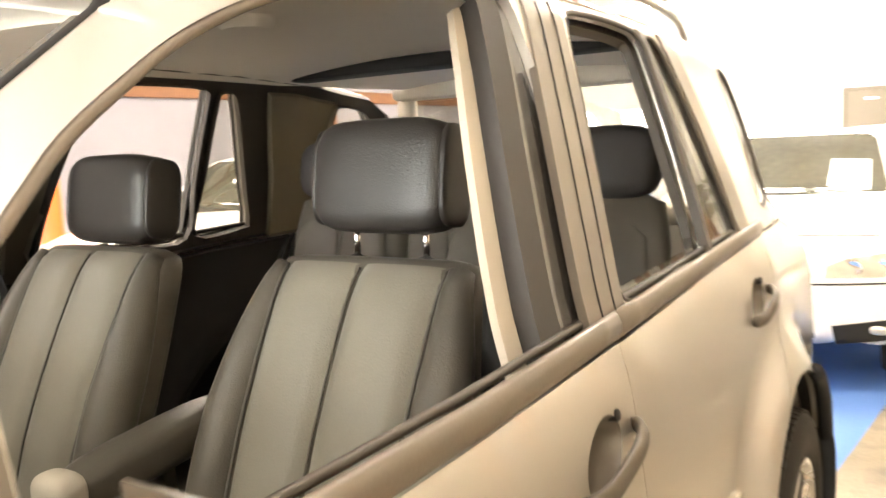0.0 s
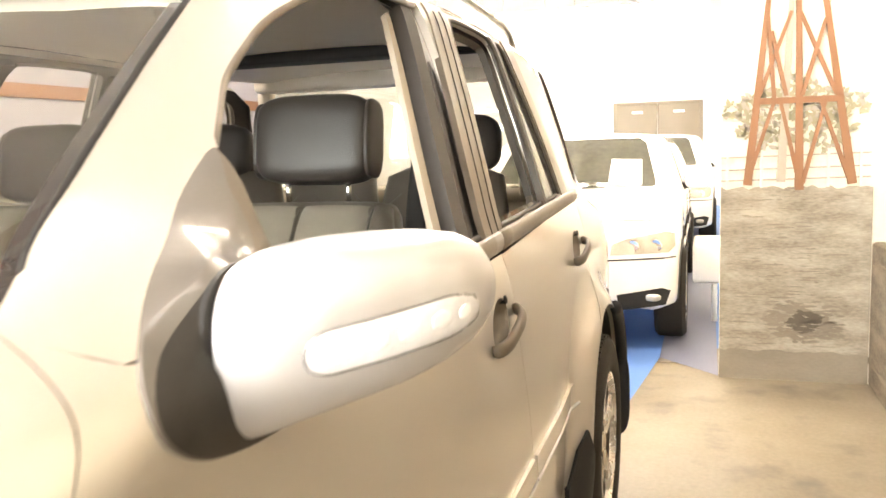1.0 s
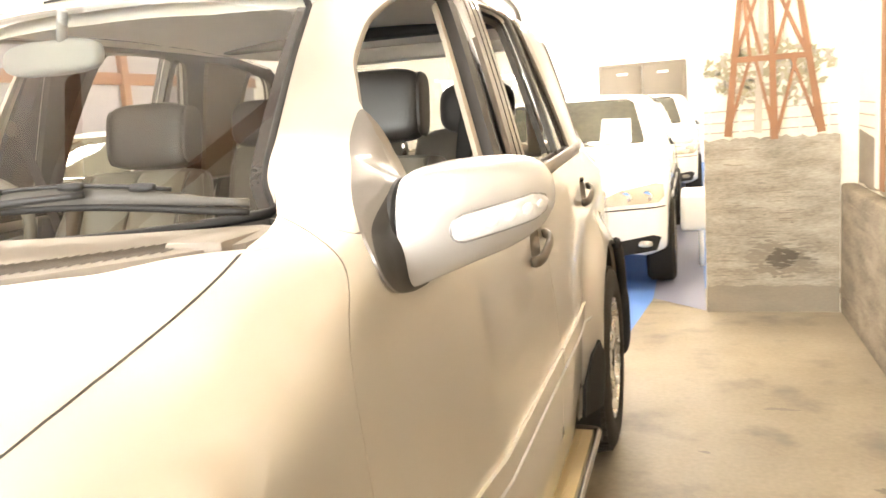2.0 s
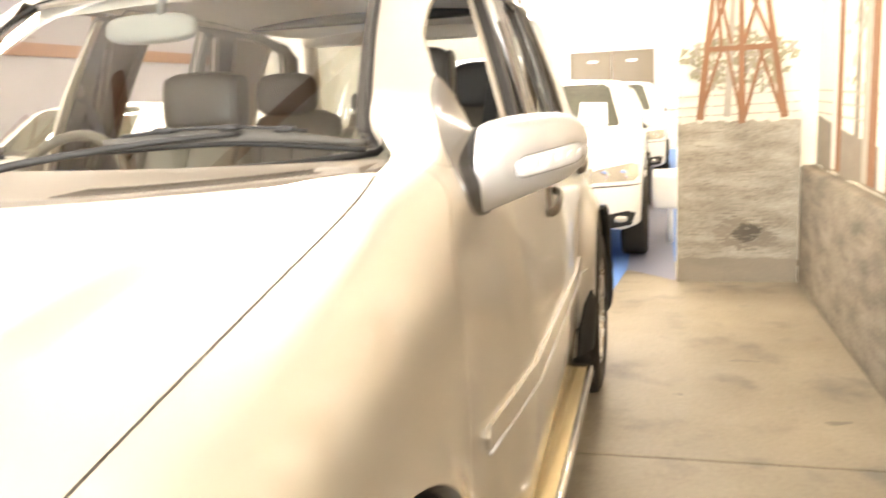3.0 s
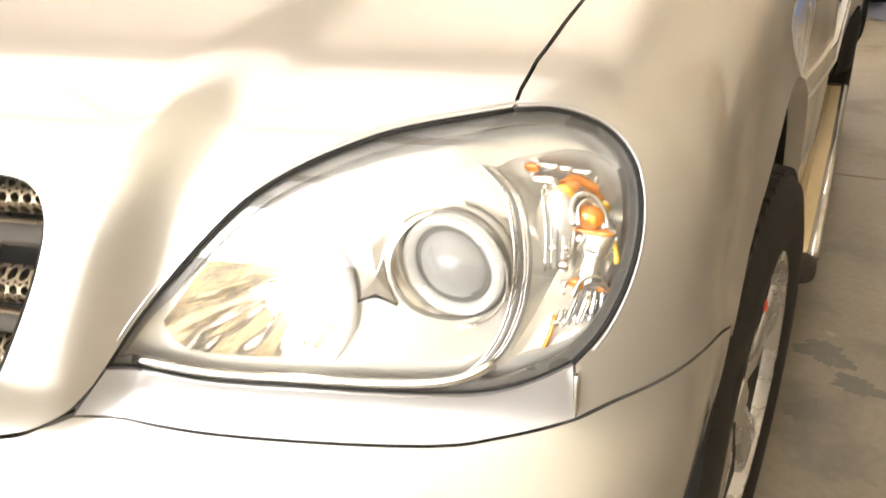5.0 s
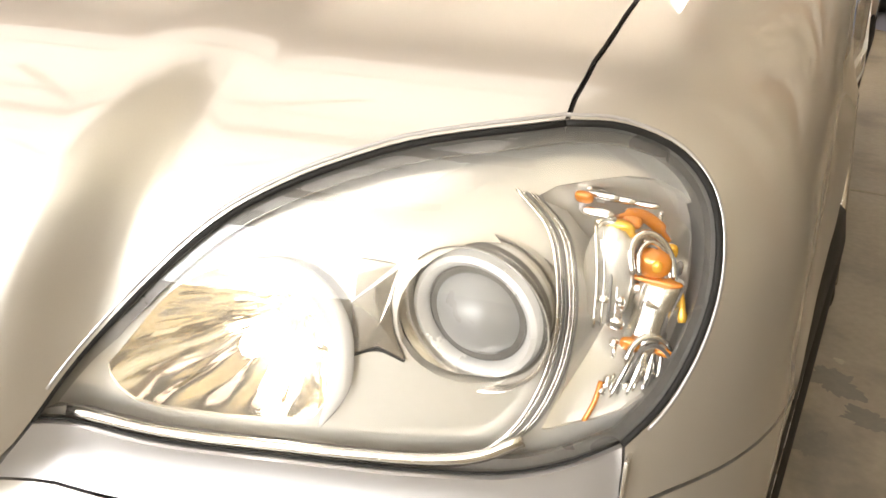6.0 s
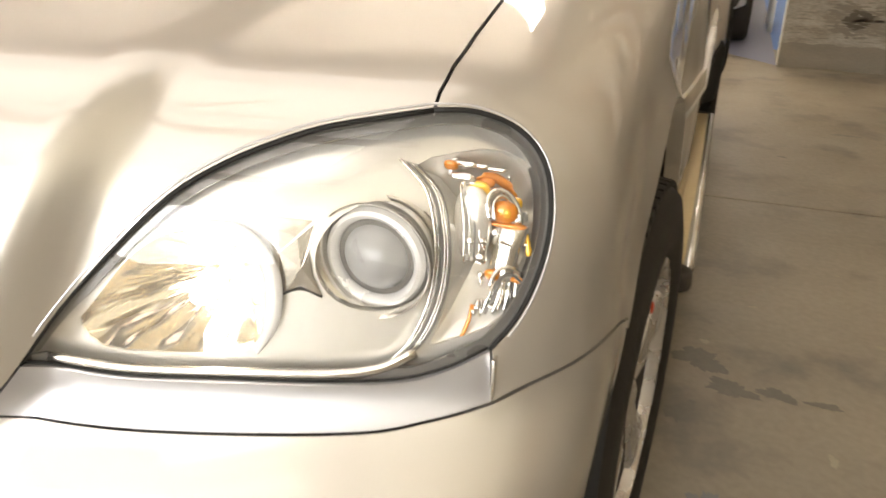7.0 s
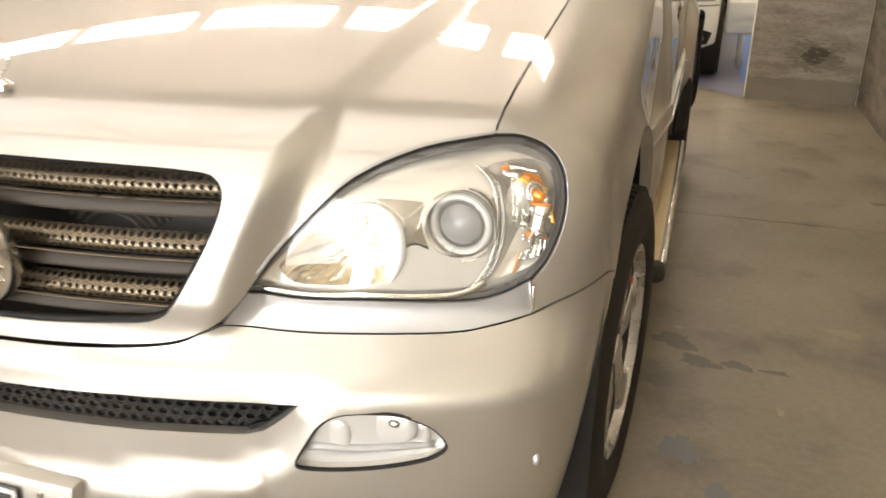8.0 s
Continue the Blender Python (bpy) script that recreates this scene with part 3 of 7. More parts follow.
def ceiling_light(x, y):
    """A flush fluorescent fitting with its tray and diffuser."""
    f = root("ceiling_light", "white fluorescent ceiling fitting, switched on", "lamp", (x, y, 3.80), 0, "ceiling lights")
    block("tray", (-0.62, -0.16, 0.0), (0.62, 0.16, 0.07), WHITE_WALL, f, bevel=0.01)
    block("diffuser", (-0.58, -0.13, -0.03), (0.58, 0.13, 0.004), LIGHT_PANEL, f, "glowing white diffuser", bevel=0.012)
    for sx in (-0.4, 0.4):
        tube("hanger", [(sx, 0, 0.06), (sx, 0, 0.40)], 0.006, STEEL, f, n=6)


for y in (4.2, 7.4, 10.6, 13.8, 16.6):
    for x in (-6.14, -4.78, -3.42, -2.06, -0.70, 0.66):
        ceiling_light(x, y)

# translucent roof sheets over the front bay
for k, (x0, x1) in enumerate(((-5.6, -3.3), (-3.2, -0.9), (-0.8, 1.5))):
    sheet = tagged(block("roof_light", (x0, -6.6, TOP - 0.035), (x1, 1.4, TOP - 0.006), SKY_SHEET, None, "translucent daylight sheet let into the workshop ceiling", 0.004), category="roof light", kind="structure")
    for y in (-5.2, -3.7, -2.2, -0.7, 0.8):
        block("sheet_rib", (x0, y - 0.03, TOP - 0.06), (x1, y + 0.03, TOP - 0.037), STEEL, sheet, bevel=0.004)

# double door in the north wall
door = tagged(root("door_1", "taupe painted double door, closed, in the white end wall", "door", (0.27, NORTH, 0)), kind="structure")
for x0, x1 in ((-0.83, -0.005), (0.005, 0.83)):
    leafp = block("leaf", (x0, -0.05, 0.01), (x1, -0.006, 2.09), DOOR_BEIGE, door, bevel=0.004)
    block("handle", (x0 + 0.06 if x0 > 0 else x1 - 0.18, -0.075, 1.0), (x0 + 0.18 if x0 > 0 else x1 - 0.06, -0.052, 1.03), STEEL, leafp, "steel lever handle")
    block("notice", ((x0 + x1) / 2 - 0.1, -0.056, 1.92), ((x0 + x1) / 2 + 0.12, -0.051, 1.97), PAPER, leafp, "small white notice")
for lo, hi in (((-0.90, -0.06, 0), (-0.83, -0.003, 2.16)), ((0.83, -0.06, 0), (0.90, -0.003, 2.16)), ((-0.83, -0.06, 2.09), (0.83, -0.003, 2.16))):
    block("door_frame", lo, hi, DOOR_BEIGE, door, bevel=0.004)


from mathutils import geometry


# ---- the skin of the silver car as one smooth form ----
def smax(a, b, k):
    h = np.clip(0.5 + 0.5 * (a - b) / k, 0, 1)
    return b + (a - b) * h + k * h * (1 - h)


def smin(a, b, k):
    return -smax(-a, -b, k)


def sstep(a, b, x):
    h = np.clip((x - a) / (b - a), 0, 1)
    return h * h * (3 - 2 * h)


AXLE_F, AXLE_R, HUB = 0.82, 3.64, 0.38


def side_x(y, z):
    """Half width of the car's skin."""
    low = 0.888 - 0.30 * np.maximum(np.minimum(z, 1.16) - 0.80, 0) ** 2 - 0.25 * np.maximum(0.6 - z, 0) ** 2
    up = np.maximum(z - 1.16, 0)
    low = low - 0.245 * up - 0.12 * up ** 2
    for a, bulge, reach, top in ((AXLE_F, 0.030, 0.565, 1.00), (AXLE_R, 0.062, 0.62, 1.10)):
        r = np.hypot(y - a, z - HUB)
        low = low + bulge * (1 - sstep(0.45, reach, r)) * (1 - sstep(0.78, top, z)) * sstep(0.35, 0.75, y)
    # the doors' belly and the raised sill
    low = low + 0.017 * sstep(1.30, 1.75, y) * (1 - sstep(2.85, 3.35, y)) * (1 - sstep(0.68, 1.0, z))
    low = low - 0.014 * np.exp(-((y - 1.46) / 0.17) ** 2 - ((z - 0.62) / 0.24) ** 2)
    low = low - 0.09 * np.maximum(0.70 - z, 0) ** 1.15 * (1 - sstep(0.40, 0.80, y)) + 0.008 * (1 - sstep(0.40, 0.80, y)) * (1 - sstep(0.70, 0.80, z))
    return low - (0.04 + 0.22 * sstep(1.05, 1.30, z)) * np.maximum(y - 3.72, 0) ** 2


def front_y(x, z):
    y = 0.05 + 0.29 * x ** 2 + 0.16 * np.maximum(z - 0.75, 0)
    y = y - 0.085 * (1 - sstep(0.60, 0.735, z)) + 0.25 * np.maximum(0.48 - z, 0) ** 1.5
    zb = 0.630 - 1.4 * np.maximum(x - 0.52, 0) ** 2
    beside = sstep(-0.012, 0.045, x - 0.462 - 0.67 * (z - 0.509))
    y = y + 0.013 * (1 - sstep(zb - 0.020, zb + 0.006, z)) * (1 - 0.8 * beside) * (1 - sstep(0.80, 0.88, x))
    # the lip under the lower grille
    y = y - 0.020 * sstep(-0.010, 0.045, 0.452 + 0.14 * x - z) * (1 - beside) * (1 - sstep(0.44, 0.56, x))
    xg = 0.444 + 0.34 * (z - 0.852)
    return y - 0.036 * (1 - sstep(xg - 0.032, xg + 0.034, x)) * sstep(0.66, 0.74, z)


def hood_z(x, y):
    yy = np.minimum(y, 1.36)
    z = 0.977 + 0.237 * (yy - 0.26) + 0.05 * (1 - (x / 0.74) ** 2)
    xr = 0.488 + 0.10 * (yy - 0.19)
    return z + 0.015 * (1 - sstep(xr - 0.030, xr + 0.034, x)) * (1 - sstep(0.85, 1.35, yy))


def cabin(p):
    x, y, z = np.abs(p[..., 0]), p[..., 1], p[..., 2]
    wind = (1.26 + 1.55 * (z - 1.20) + 0.30 * x ** 2 - y) / 1.84
    roof = z - (1.795 - 0.11 * x ** 2 - 0.02 * (y - 2.7) ** 2)
    rear = y - (4.52 - 0.34 * np.maximum(z - 1.0, 0) - 0.12 * x ** 2)
    return smax(smax(smax(wind, x - side_x(y, z), 0.07), roof, 0.09), rear, 0.12)


def body(p):
    x, y, z = np.abs(p[..., 0]), p[..., 1], p[..., 2]
    low = smax(smax(z - hood_z(x, y), x - side_x(y, z), 0.17), front_y(x, z) - y, 0.125)
    rear = y - (4.60 - 0.10 * x ** 2)
    fore = 1 - sstep(1.55, 1.90, y)
    inset = 0.16 * (1 - sstep(1.00, 1.21, z)) * fore
    return smin(smax(low, rear, 0.12), cabin(p) + inset, 0.06 + 0.10 * fore * sstep(0.50, 0.68, x))


CORE, CABIN = np.array((0.0, 1.00, 0.60)), np.array((0.0, 2.70, 1.12))


def rays(q, mode):
    """Start and way of the rays that a panel's plane coordinates name."""
    q = np.asarray(q, float)
    a, b = q[:, 0], q[:, 1]
    o = np.zeros((len(q), 3))
    d = np.zeros((len(q), 3))
    if mode == "x":
        o[:, 1], o[:, 2], d[:, 0] = a, b, 1
    elif mode == "z":
        o[:, 0], o[:, 1], o[:, 2], d[:, 2] = a, b, 0.6, 1
    elif mode == "y":
        o[:, 0], o[:, 1], o[:, 2], d[:, 1] = a, 1.0, b, -1
    elif mode == "w":
        o[:, 0], o[:, 1], o[:, 2], d[:, 1] = a, 2.7, b, -1
    else:
        o[:] = CORE if mode == "s" else CABIN
        d[:, 0], d[:, 1], d[:, 2] = np.sin(a) * np.cos(b), -np.cos(a) * np.cos(b), np.sin(b)
    return o, d


def flat(p, mode):
    """Plane coordinates of points in space."""
    p = np.asarray(p, float)
    if mode == "x":
        return p[:, [1, 2]]
    if mode == "z":
        return p[:, [0, 1]]
    if mode in "yw":
        return p[:, [0, 2]]
    r = p - (CORE if mode == "s" else CABIN)
    return np.stack([np.arctan2(r[:, 0], -r[:, 1]), np.arctan2(r[:, 2], np.hypot(r[:, 0], r[:, 1]))], 1)


def drop_on(q, mode, fn, off=0.0):
    """Where the rays leave the form."""
    o, d = rays(q, mode)
    lo, hi = np.zeros(len(o)), np.full(len(o), 4.0)
    step = np.linspace(0.02, 4.0, 200)
    inside = fn(o[:, None, :] + step[None, :, None] * d[:, None, :])
    first = np.argmax(inside > 0, axis=1)
    hi = step[first]
    lo = np.maximum(hi - 0.03, 0)
    for _ in range(22):
        mid = (lo + hi) / 2
        out = fn(o + mid[:, None] * d) > 0
        hi = np.where(out, mid, hi)
        lo = np.where(out, lo, mid)
    p = o + hi[:, None] * d
    return p + normals(p, fn) * off if off else p


def normals(p, fn):
    e = 1e-3
    g = np.stack([fn(p + np.eye(3)[i] * e) - fn(p - np.eye(3)[i] * e) for i in range(3)], 1)
    return g / np.maximum(np.linalg.norm(g, axis=1, keepdims=True), 1e-9)


def within(q, poly):
    x, y = q[:, 0][:, None], q[:, 1][:, None]
    a, b = poly, np.roll(poly, -1, 0)
    cross = ((a[:, 1] > y) != (b[:, 1] > y)) & (x < (b[:, 0] - a[:, 0]) * (y - a[:, 1]) / np.where(b[:, 1] == a[:, 1], 1e-12, b[:, 1] - a[:, 1]) + a[:, 0])
    return cross.sum(1) % 2 == 1


def inset(poly, gap):
    """The outline drawn in by the gap (out for a hole)."""
    area = 0.5 * np.sum(poly[:, 0] * np.roll(poly[:, 1], -1) - np.roll(poly[:, 0], -1) * poly[:, 1])
    t = np.roll(poly, -1, 0) - np.roll(poly, 1, 0)
    t /= np.maximum(np.linalg.norm(t, axis=1, keepdims=True), 1e-9)
    n = np.stack([-t[:, 1], t[:, 0]], 1) * np.sign(area)
    return poly + n * gap


def dense(ring, step):
    """Points along a closed line no further apart than step."""
    ring = np.asarray(ring, float)
    out = []
    for a, b in zip(ring, np.roll(ring, -1, 0)):
        n = max(1, int(math.ceil(np.linalg.norm(b - a) / step)))
        out += [a + (b - a) * k / n for k in range(n)]
    return np.array(out)


def panel(name, ring, mode, mat, parent, holes=(), step=0.03, rim=0.012, gap=0.002, fn=None, off=0.0, flip=False, label="", spatial=True):
    """A sheet of the skin inside an outline, with holes, and its edges folded in."""
    fn = fn or body
    unit = 0.9 if mode in "sc" else 1.0
    st = step / unit

    def outline(r, g):
        q = flat(np.asarray(r, float), mode) if spatial else np.asarray(r, float)
        return inset(dense(q, st * 0.7), g / unit)

    loops = [outline(ring, gap)] + [outline(h, -gap) for h in holes]
    lo, hi = loops[0].min(0), loops[0].max(0)
    gx, gy = np.meshgrid(np.arange(lo[0], hi[0], st), np.arange(lo[1], hi[1], st))
    grid = np.stack([gx.ravel(), gy.ravel()], 1)
    grid[:, 0] += np.where((np.round((grid[:, 1] - lo[1]) / st).astype(int) % 2) == 1, st * 0.5, 0)
    keep = within(grid, loops[0])
    for h in loops[1:]:
        keep &= ~within(grid, h)
    grid = grid[keep]
    every = np.concatenate(loops)
    if len(grid):
        far = np.min(np.linalg.norm(grid[:, None] - every[None], axis=2), 1) > st * 0.45
        grid = grid[far]
    pts = np.concatenate([every, grid])
    edges, base = [], 0
    for l in loops:
        edges += [(base + i, base + (i + 1) % len(l)) for i in range(len(l))]
        base += len(l)
    v2, _, f2, orig, _, _ = geometry.delaunay_2d_cdt([Vector(p) for p in pts], edges, [], 0, 1e-7)
    v2 = np.array([tuple(v) for v in v2])
    f2 = np.array(f2)
    mid = v2[f2].mean(1)
    keep = within(mid, loops[0])
    for h in loops[1:]:
        keep &= ~within(mid, h)
    f2 = f2[keep]
    p3 = drop_on(v2, mode, fn, off)
    n3 = normals(p3, fn)
    fn3 = np.cross(p3[f2[:, 1]] - p3[f2[:, 0]], p3[f2[:, 2]] - p3[f2[:, 0]])
    wrong = (fn3 * n3[f2[:, 0]]).sum(1) < 0
    f2[wrong] = f2[wrong][:, ::-1]
    verts, faces = [tuple(v) for v in p3], [tuple(int(i) for i in f) for f in f2]
    if rim:
        count = {}
        for f in faces:
            for a, b in ((f[0], f[1]), (f[1], f[2]), (f[2], f[0])):
                count[(a, b)] = True
        inner = {}
        for (a, b) in list(count):
            if (b, a) not in count:
                for v in (a, b):
                    if v not in inner:
                        inner[v] = len(verts)
                        verts.append(tuple(p3[v] - n3[v] * rim))
                faces.append((b, a, inner[a], inner[b]))
    if flip:
        verts = [(-x, y, z) for x, y, z in verts]
        faces = [f[::-1] for f in faces]
    me = mesh(name, verts, faces)
    ob = sharp(link(name, me, mat, parent, label), 60)
    # the sheet takes the form's own normals, the folded edge its faces'
    count = len(p3)
    own = n3 * np.array((-1, 1, 1)) if flip else n3
    turned_in = []
    for f in me.polygons:
        rim_face = max(f.vertices) >= count
        turned_in += [tuple(f.normal) if rim_face else tuple(own[v]) for v in f.vertices]
    me.normals_split_custom_set(turned_in)
    return ob


def on_skin(points, mode, fn=None, off=0.0):
    """A line laid on the skin."""
    return drop_on(flat(np.asarray(points, float), mode), mode, fn or body, off)


# ---- the silver off-road car ----
suv = root("suv", "champagne silver off-road car with its windows down, parked on concrete", "car")


def both(points):
    """The line and its mirror image, as one closed loop."""
    return list(points) + [(-x, y, z) for x, y, z in reversed(list(points)) if abs(x) > 1e-6]


def arc(cy, cz, r, a0, a1, n=14):
    return [(0.9, cy + r * math.cos(radians(a)), cz + r * math.sin(radians(a))) for a in np.linspace(a0, a1, n)]


def sk(points, mode="s", n=5):
    return [tuple(q) for q in spline(points, n)]


DOOR_SHUT = [(1.413, 1.259), (1.384, 1.195), (1.350, 1.136), (1.33, 1.07), (1.321, 1.0), (1.322, 0.9), (1.33, 0.7), (1.335, 0.47)]
HOOD_GAP = [(x, y, float(hood_z(np.array(abs(x)), np.array(y)) - np.interp(y, (0.288, 0.305, 0.34, 0.41), (0.0177, 0.0105, 0.003, 0.0)))) for x, y in
            spline([(0.7262, 0.288), (0.7255, 0.305), (0.726, 0.34), (0.728, 0.41), (0.7295, 0.50), (0.733, 0.66), (0.741, 0.90), (0.750, 1.134), (0.748, 1.24), (0.738, 1.32)], 4)]
LAMP_TOP = spline([(0.7262, 0.288, 0.968), (0.658, 0.238, 0.961), (0.619, 0.213, 0.950), (0.579, 0.187, 0.933), (0.539, 0.162, 0.907), (0.494, 0.138, 0.861), (0.454, 0.105, 0.809), (0.424, 0.077, 0.760)], 4)
LAMP_OUT = spline([(0.801, 0.238, 0.768), (0.822, 0.258, 0.797), (0.836, 0.280, 0.838), (0.839, 0.299, 0.881), (0.828, 0.314, 0.923), (0.801, 0.316, 0.951), (0.765, 0.303, 0.967), (0.7262, 0.288, 0.968)], 4)
LAMP_LOW = spline([(0.424, 0.077, 0.760), (0.488, 0.119, 0.744), (0.583, 0.149, 0.742), (0.676, 0.183, 0.739), (0.741, 0.209, 0.743), (0.801, 0.238, 0.768)], 4)
HOOD_NOSE = spline([(0.424, 0.077, 0.760), (0.408, 0.066, 0.738), (0.379, 0.051, 0.712), (0.312, 0.042, 0.684), (0.181, 0.018, 0.672), (0.0, 0.004, 0.666)], 5)
hood_rear = [(x, 1.0 + 0.60 * x * x, 1.2) for x in np.linspace(0.735, 0.0, 14)]
hood_half = [tuple(p) for p in hood_rear[::-1]] + [tuple(p) for p in HOOD_GAP[::-1][1:]] + [tuple(p) for p in LAMP_TOP[1:]] + [tuple(p) for p in HOOD_NOSE[1:]]
GRILLE = spline([(0.0, 0, 0.937), (0.20, 0, 0.936), (0.345, 0, 0.931), (0.383, 0, 0.920), (0.393, 0, 0.893), (0.380, 0, 0.850), (0.350, 0, 0.790), (0.318, 0, 0.738), (0.285, 0, 0.716), (0.225, 0, 0.708), (0.10, 0, 0.698), (0.0, 0, 0.695)], 4)
grille_hole = both([tuple(on_skin([p], "y")[0]) for p in GRILLE])
panel("bonnet", both(hood_half), "s", PAINT, suv, [grille_hole], step=0.015, rim=0.016, gap=0.0013)
for flip in (False, True):
    shut = [tuple(q) for q in drop_on(np.array(spline(DOOR_SHUT, 4)), "x", body)]
    fender = [tuple(p) for p in HOOD_GAP] + [(0.740, 1.36, 1.238)] + shut + [(0.89, 1.26, 0.46)] + arc(AXLE_F, 0.40, 0.462, 8, 141, 22)
    fender += [tuple(p) for p in spline([(0.901, 0.452, 0.709), (0.905, 0.36, 0.738), (0.846, 0.269, 0.731), (0.804, 0.234, 0.717)], 4)[0:]] + [tuple(p) for p in LAMP_OUT]
    panel("wing", fender, "s", PAINT, suv, step=0.026, rim=0.03, flip=flip, gap=0.0013)
    strip = [tuple(p) for p in LAMP_LOW] + [tuple(p) for p in spline([(0.804, 0.234, 0.717), (0.75, 0.20, 0.705), (0.69, 0.176, 0.698), (0.54, 0.119, 0.699), (0.47, 0.09, 0.7025), (0.42, 0.07, 0.708), (0.391, 0.057, 0.714)], 4)]
    panel("lamp_strip", strip, "s", TRIM_PAINT, suv, step=0.02, rim=0.012, flip=flip, gap=0.0006)
bump_half = [tuple(p) for p in spline([(0.0, 0, 0.662), (0.181, 0, 0.668), (0.312, 0.03, 0.680), (0.360, 0.042, 0.6985), (0.391, 0.055, 0.7115)], 4)]
bump_half += [tuple(p) for p in spline([(0.42, 0.07, 0.7055), (0.47, 0.09, 0.700), (0.54, 0.119, 0.6965), (0.69, 0.176, 0.6955), (0.75, 0.20, 0.7025), (0.804, 0.234, 0.7145), (0.846, 0.269, 0.7285), (0.905, 0.36, 0.7355), (0.901, 0.452, 0.7065)], 4)]
bump_half += arc(AXLE_F, 0.40, 0.462, 146, 188, 8) + [(0.86, 0.37, 0.33), (0.6, 0.12, 0.33), (0.3, 0.03, 0.33), (0.0, 0.0, 0.33)]
bump_half[0] = (0.0, 0.0, 0.662)
LOW_GRILLE = [(0.0, 0, 0.606), (0.25, 0, 0.612), (0.44, 0, 0.613), (0.508, 0, 0.610), (0.485, 0, 0.588), (0.457, 0, 0.566), (0.43, 0, 0.559), (0.28, 0, 0.555), (0.0, 0, 0.552)]
FOG = spline([(0.500, 0, 0.514), (0.515, 0, 0.550), (0.536, 0, 0.583), (0.566, 0, 0.601), (0.612, 0, 0.603), (0.652, 0, 0.597), (0.690, 0, 0.577), (0.711, 0, 0.549), (0.704, 0, 0.530), (0.672, 0, 0.516), (0.603, 0, 0.506), (0.53, 0, 0.505)], 4, True)
low_hole = both([tuple(on_skin([p], "y")[0]) for p in LOW_GRILLE])
fog_hole = [tuple(p) for p in on_skin(FOG, "y")]
fog_hole_r = [(-x, y, z) for x, y, z in fog_hole]
panel("front_bumper", both(bump_half), "s", PAINT, suv, [low_hole, fog_hole, fog_hole_r], step=0.024, rim=0.02, gap=-0.0005)
# dark seals that lie in the gaps
for s in (1, -1):
    def seal(name, pts, mode, r=0.006, depth=-0.014, mat=RUBBER, fn=None):
        q = on_skin(pts, mode, fn, depth)
        return tube(name, [(s * a, b, c) for a, b, c in q], r, mat, suv, n=6)
    seal("bonnet_seal", HOOD_GAP[1:], "s", 0.004, -0.010)
    seal("lamp_gasket", LAMP_TOP, "s", 0.0024, -0.003)
    seal("lamp_gasket", LAMP_OUT, "s", 0.0026, -0.002)
    seal("lamp_gasket", LAMP_LOW, "s", 0.0013, -0.006)
    seal("shut_seal", drop_on(np.array(spline(DOOR_SHUT, 4)), "x", body), "s", 0.005, -0.010)
    seal("bumper_seal", sk([(0.391, 0.055, 0.711), (0.42, 0.07, 0.7045), (0.47, 0.09, 0.699), (0.54, 0.12, 0.695), (0.69, 0.17, 0.694), (0.804, 0.234, 0.713), (0.846, 0.269, 0.727), (0.903, 0.36, 0.734), (0.901, 0.44, 0.705)]), "s", 0.0025, -0.010)
    seal("bumper_seal", sk([(0.0, 0, 0.660), (0.181, 0, 0.666), (0.312, 0.03, 0.678), (0.360, 0.042, 0.6965), (0.391, 0.055, 0.711)]), "s", 0.0025, -0.010)
    block("lamp_strip_seam", (s * 0.803 - 0.0015, 0.232, 0.722), (s * 0.803 + 0.0015, 0.25, 0.762), STEEL, suv, bevel=0.0005)


# doors, cabin frame and tail of each side; outlines in the plane along the car
def side(points, n=4, closed=False):
    return [tuple(p) for p in spline(points, n, closed)]


WINDOW_TOP = [(1.735, 1.397), (1.79, 1.442), (1.846, 1.486), (1.91, 1.530), (1.978, 1.574), (2.04, 1.606), (2.10, 1.629), (2.20, 1.657), (2.41, 1.686), (2.62, 1.693)]
SCREEN_EDGE = [(2.075, 1.690), (1.990, 1.612), (1.90, 1.552), (1.80, 1.480), (1.70, 1.405), (1.62, 1.354), (1.52, 1.306), (1.445, 1.272), (1.413, 1.259)]
front_door = side(DOOR_SHUT) + [(1.40, 0.455), (2.55, 0.455)] + side([(2.59, 0.50), (2.60, 0.75), (2.605, 1.0), (2.61, 1.158)]) + [(2.2, 1.150), (1.72, 1.146)] + side([(1.712, 1.20), (1.712, 1.30), (1.735, 1.392)])
SAIL_TOP = [(1.413, 1.259), (1.436, 1.232), (1.47, 1.224), (1.52, 1.256), (1.58, 1.290), (1.64, 1.325), (1.70, 1.364), (1.735, 1.392)]
front_door += side(SAIL_TOP)[::-1][1:-1]
REAR_WIN = side([(2.690, 1.208), (2.735, 1.40), (2.80, 1.60), (2.835, 1.670), (2.88, 1.694), (3.06, 1.700), (3.19, 1.694), (3.232, 1.676), (3.234, 1.60), (3.226, 1.40), (3.216, 1.216), (3.0, 1.209)], 4, True)
QUARTER = side([(3.246, 1.220), (3.256, 1.40), (3.265, 1.60), (3.270, 1.668), (3.30, 1.684), (3.345, 1.662), (3.40, 1.52), (3.45, 1.36), (3.484, 1.246), (3.46, 1.222)], 4, True)


def bowl_ring(y, z, ry=0.066, rz=0.050, n=28):
    """Outline of the dish behind a door handle."""
    return [(y + ry * math.cos(t), z + rz * math.sin(t) + 0.22 * ry * math.cos(t)) for t in np.linspace(0, 2 * math.pi, n, endpoint=False)]


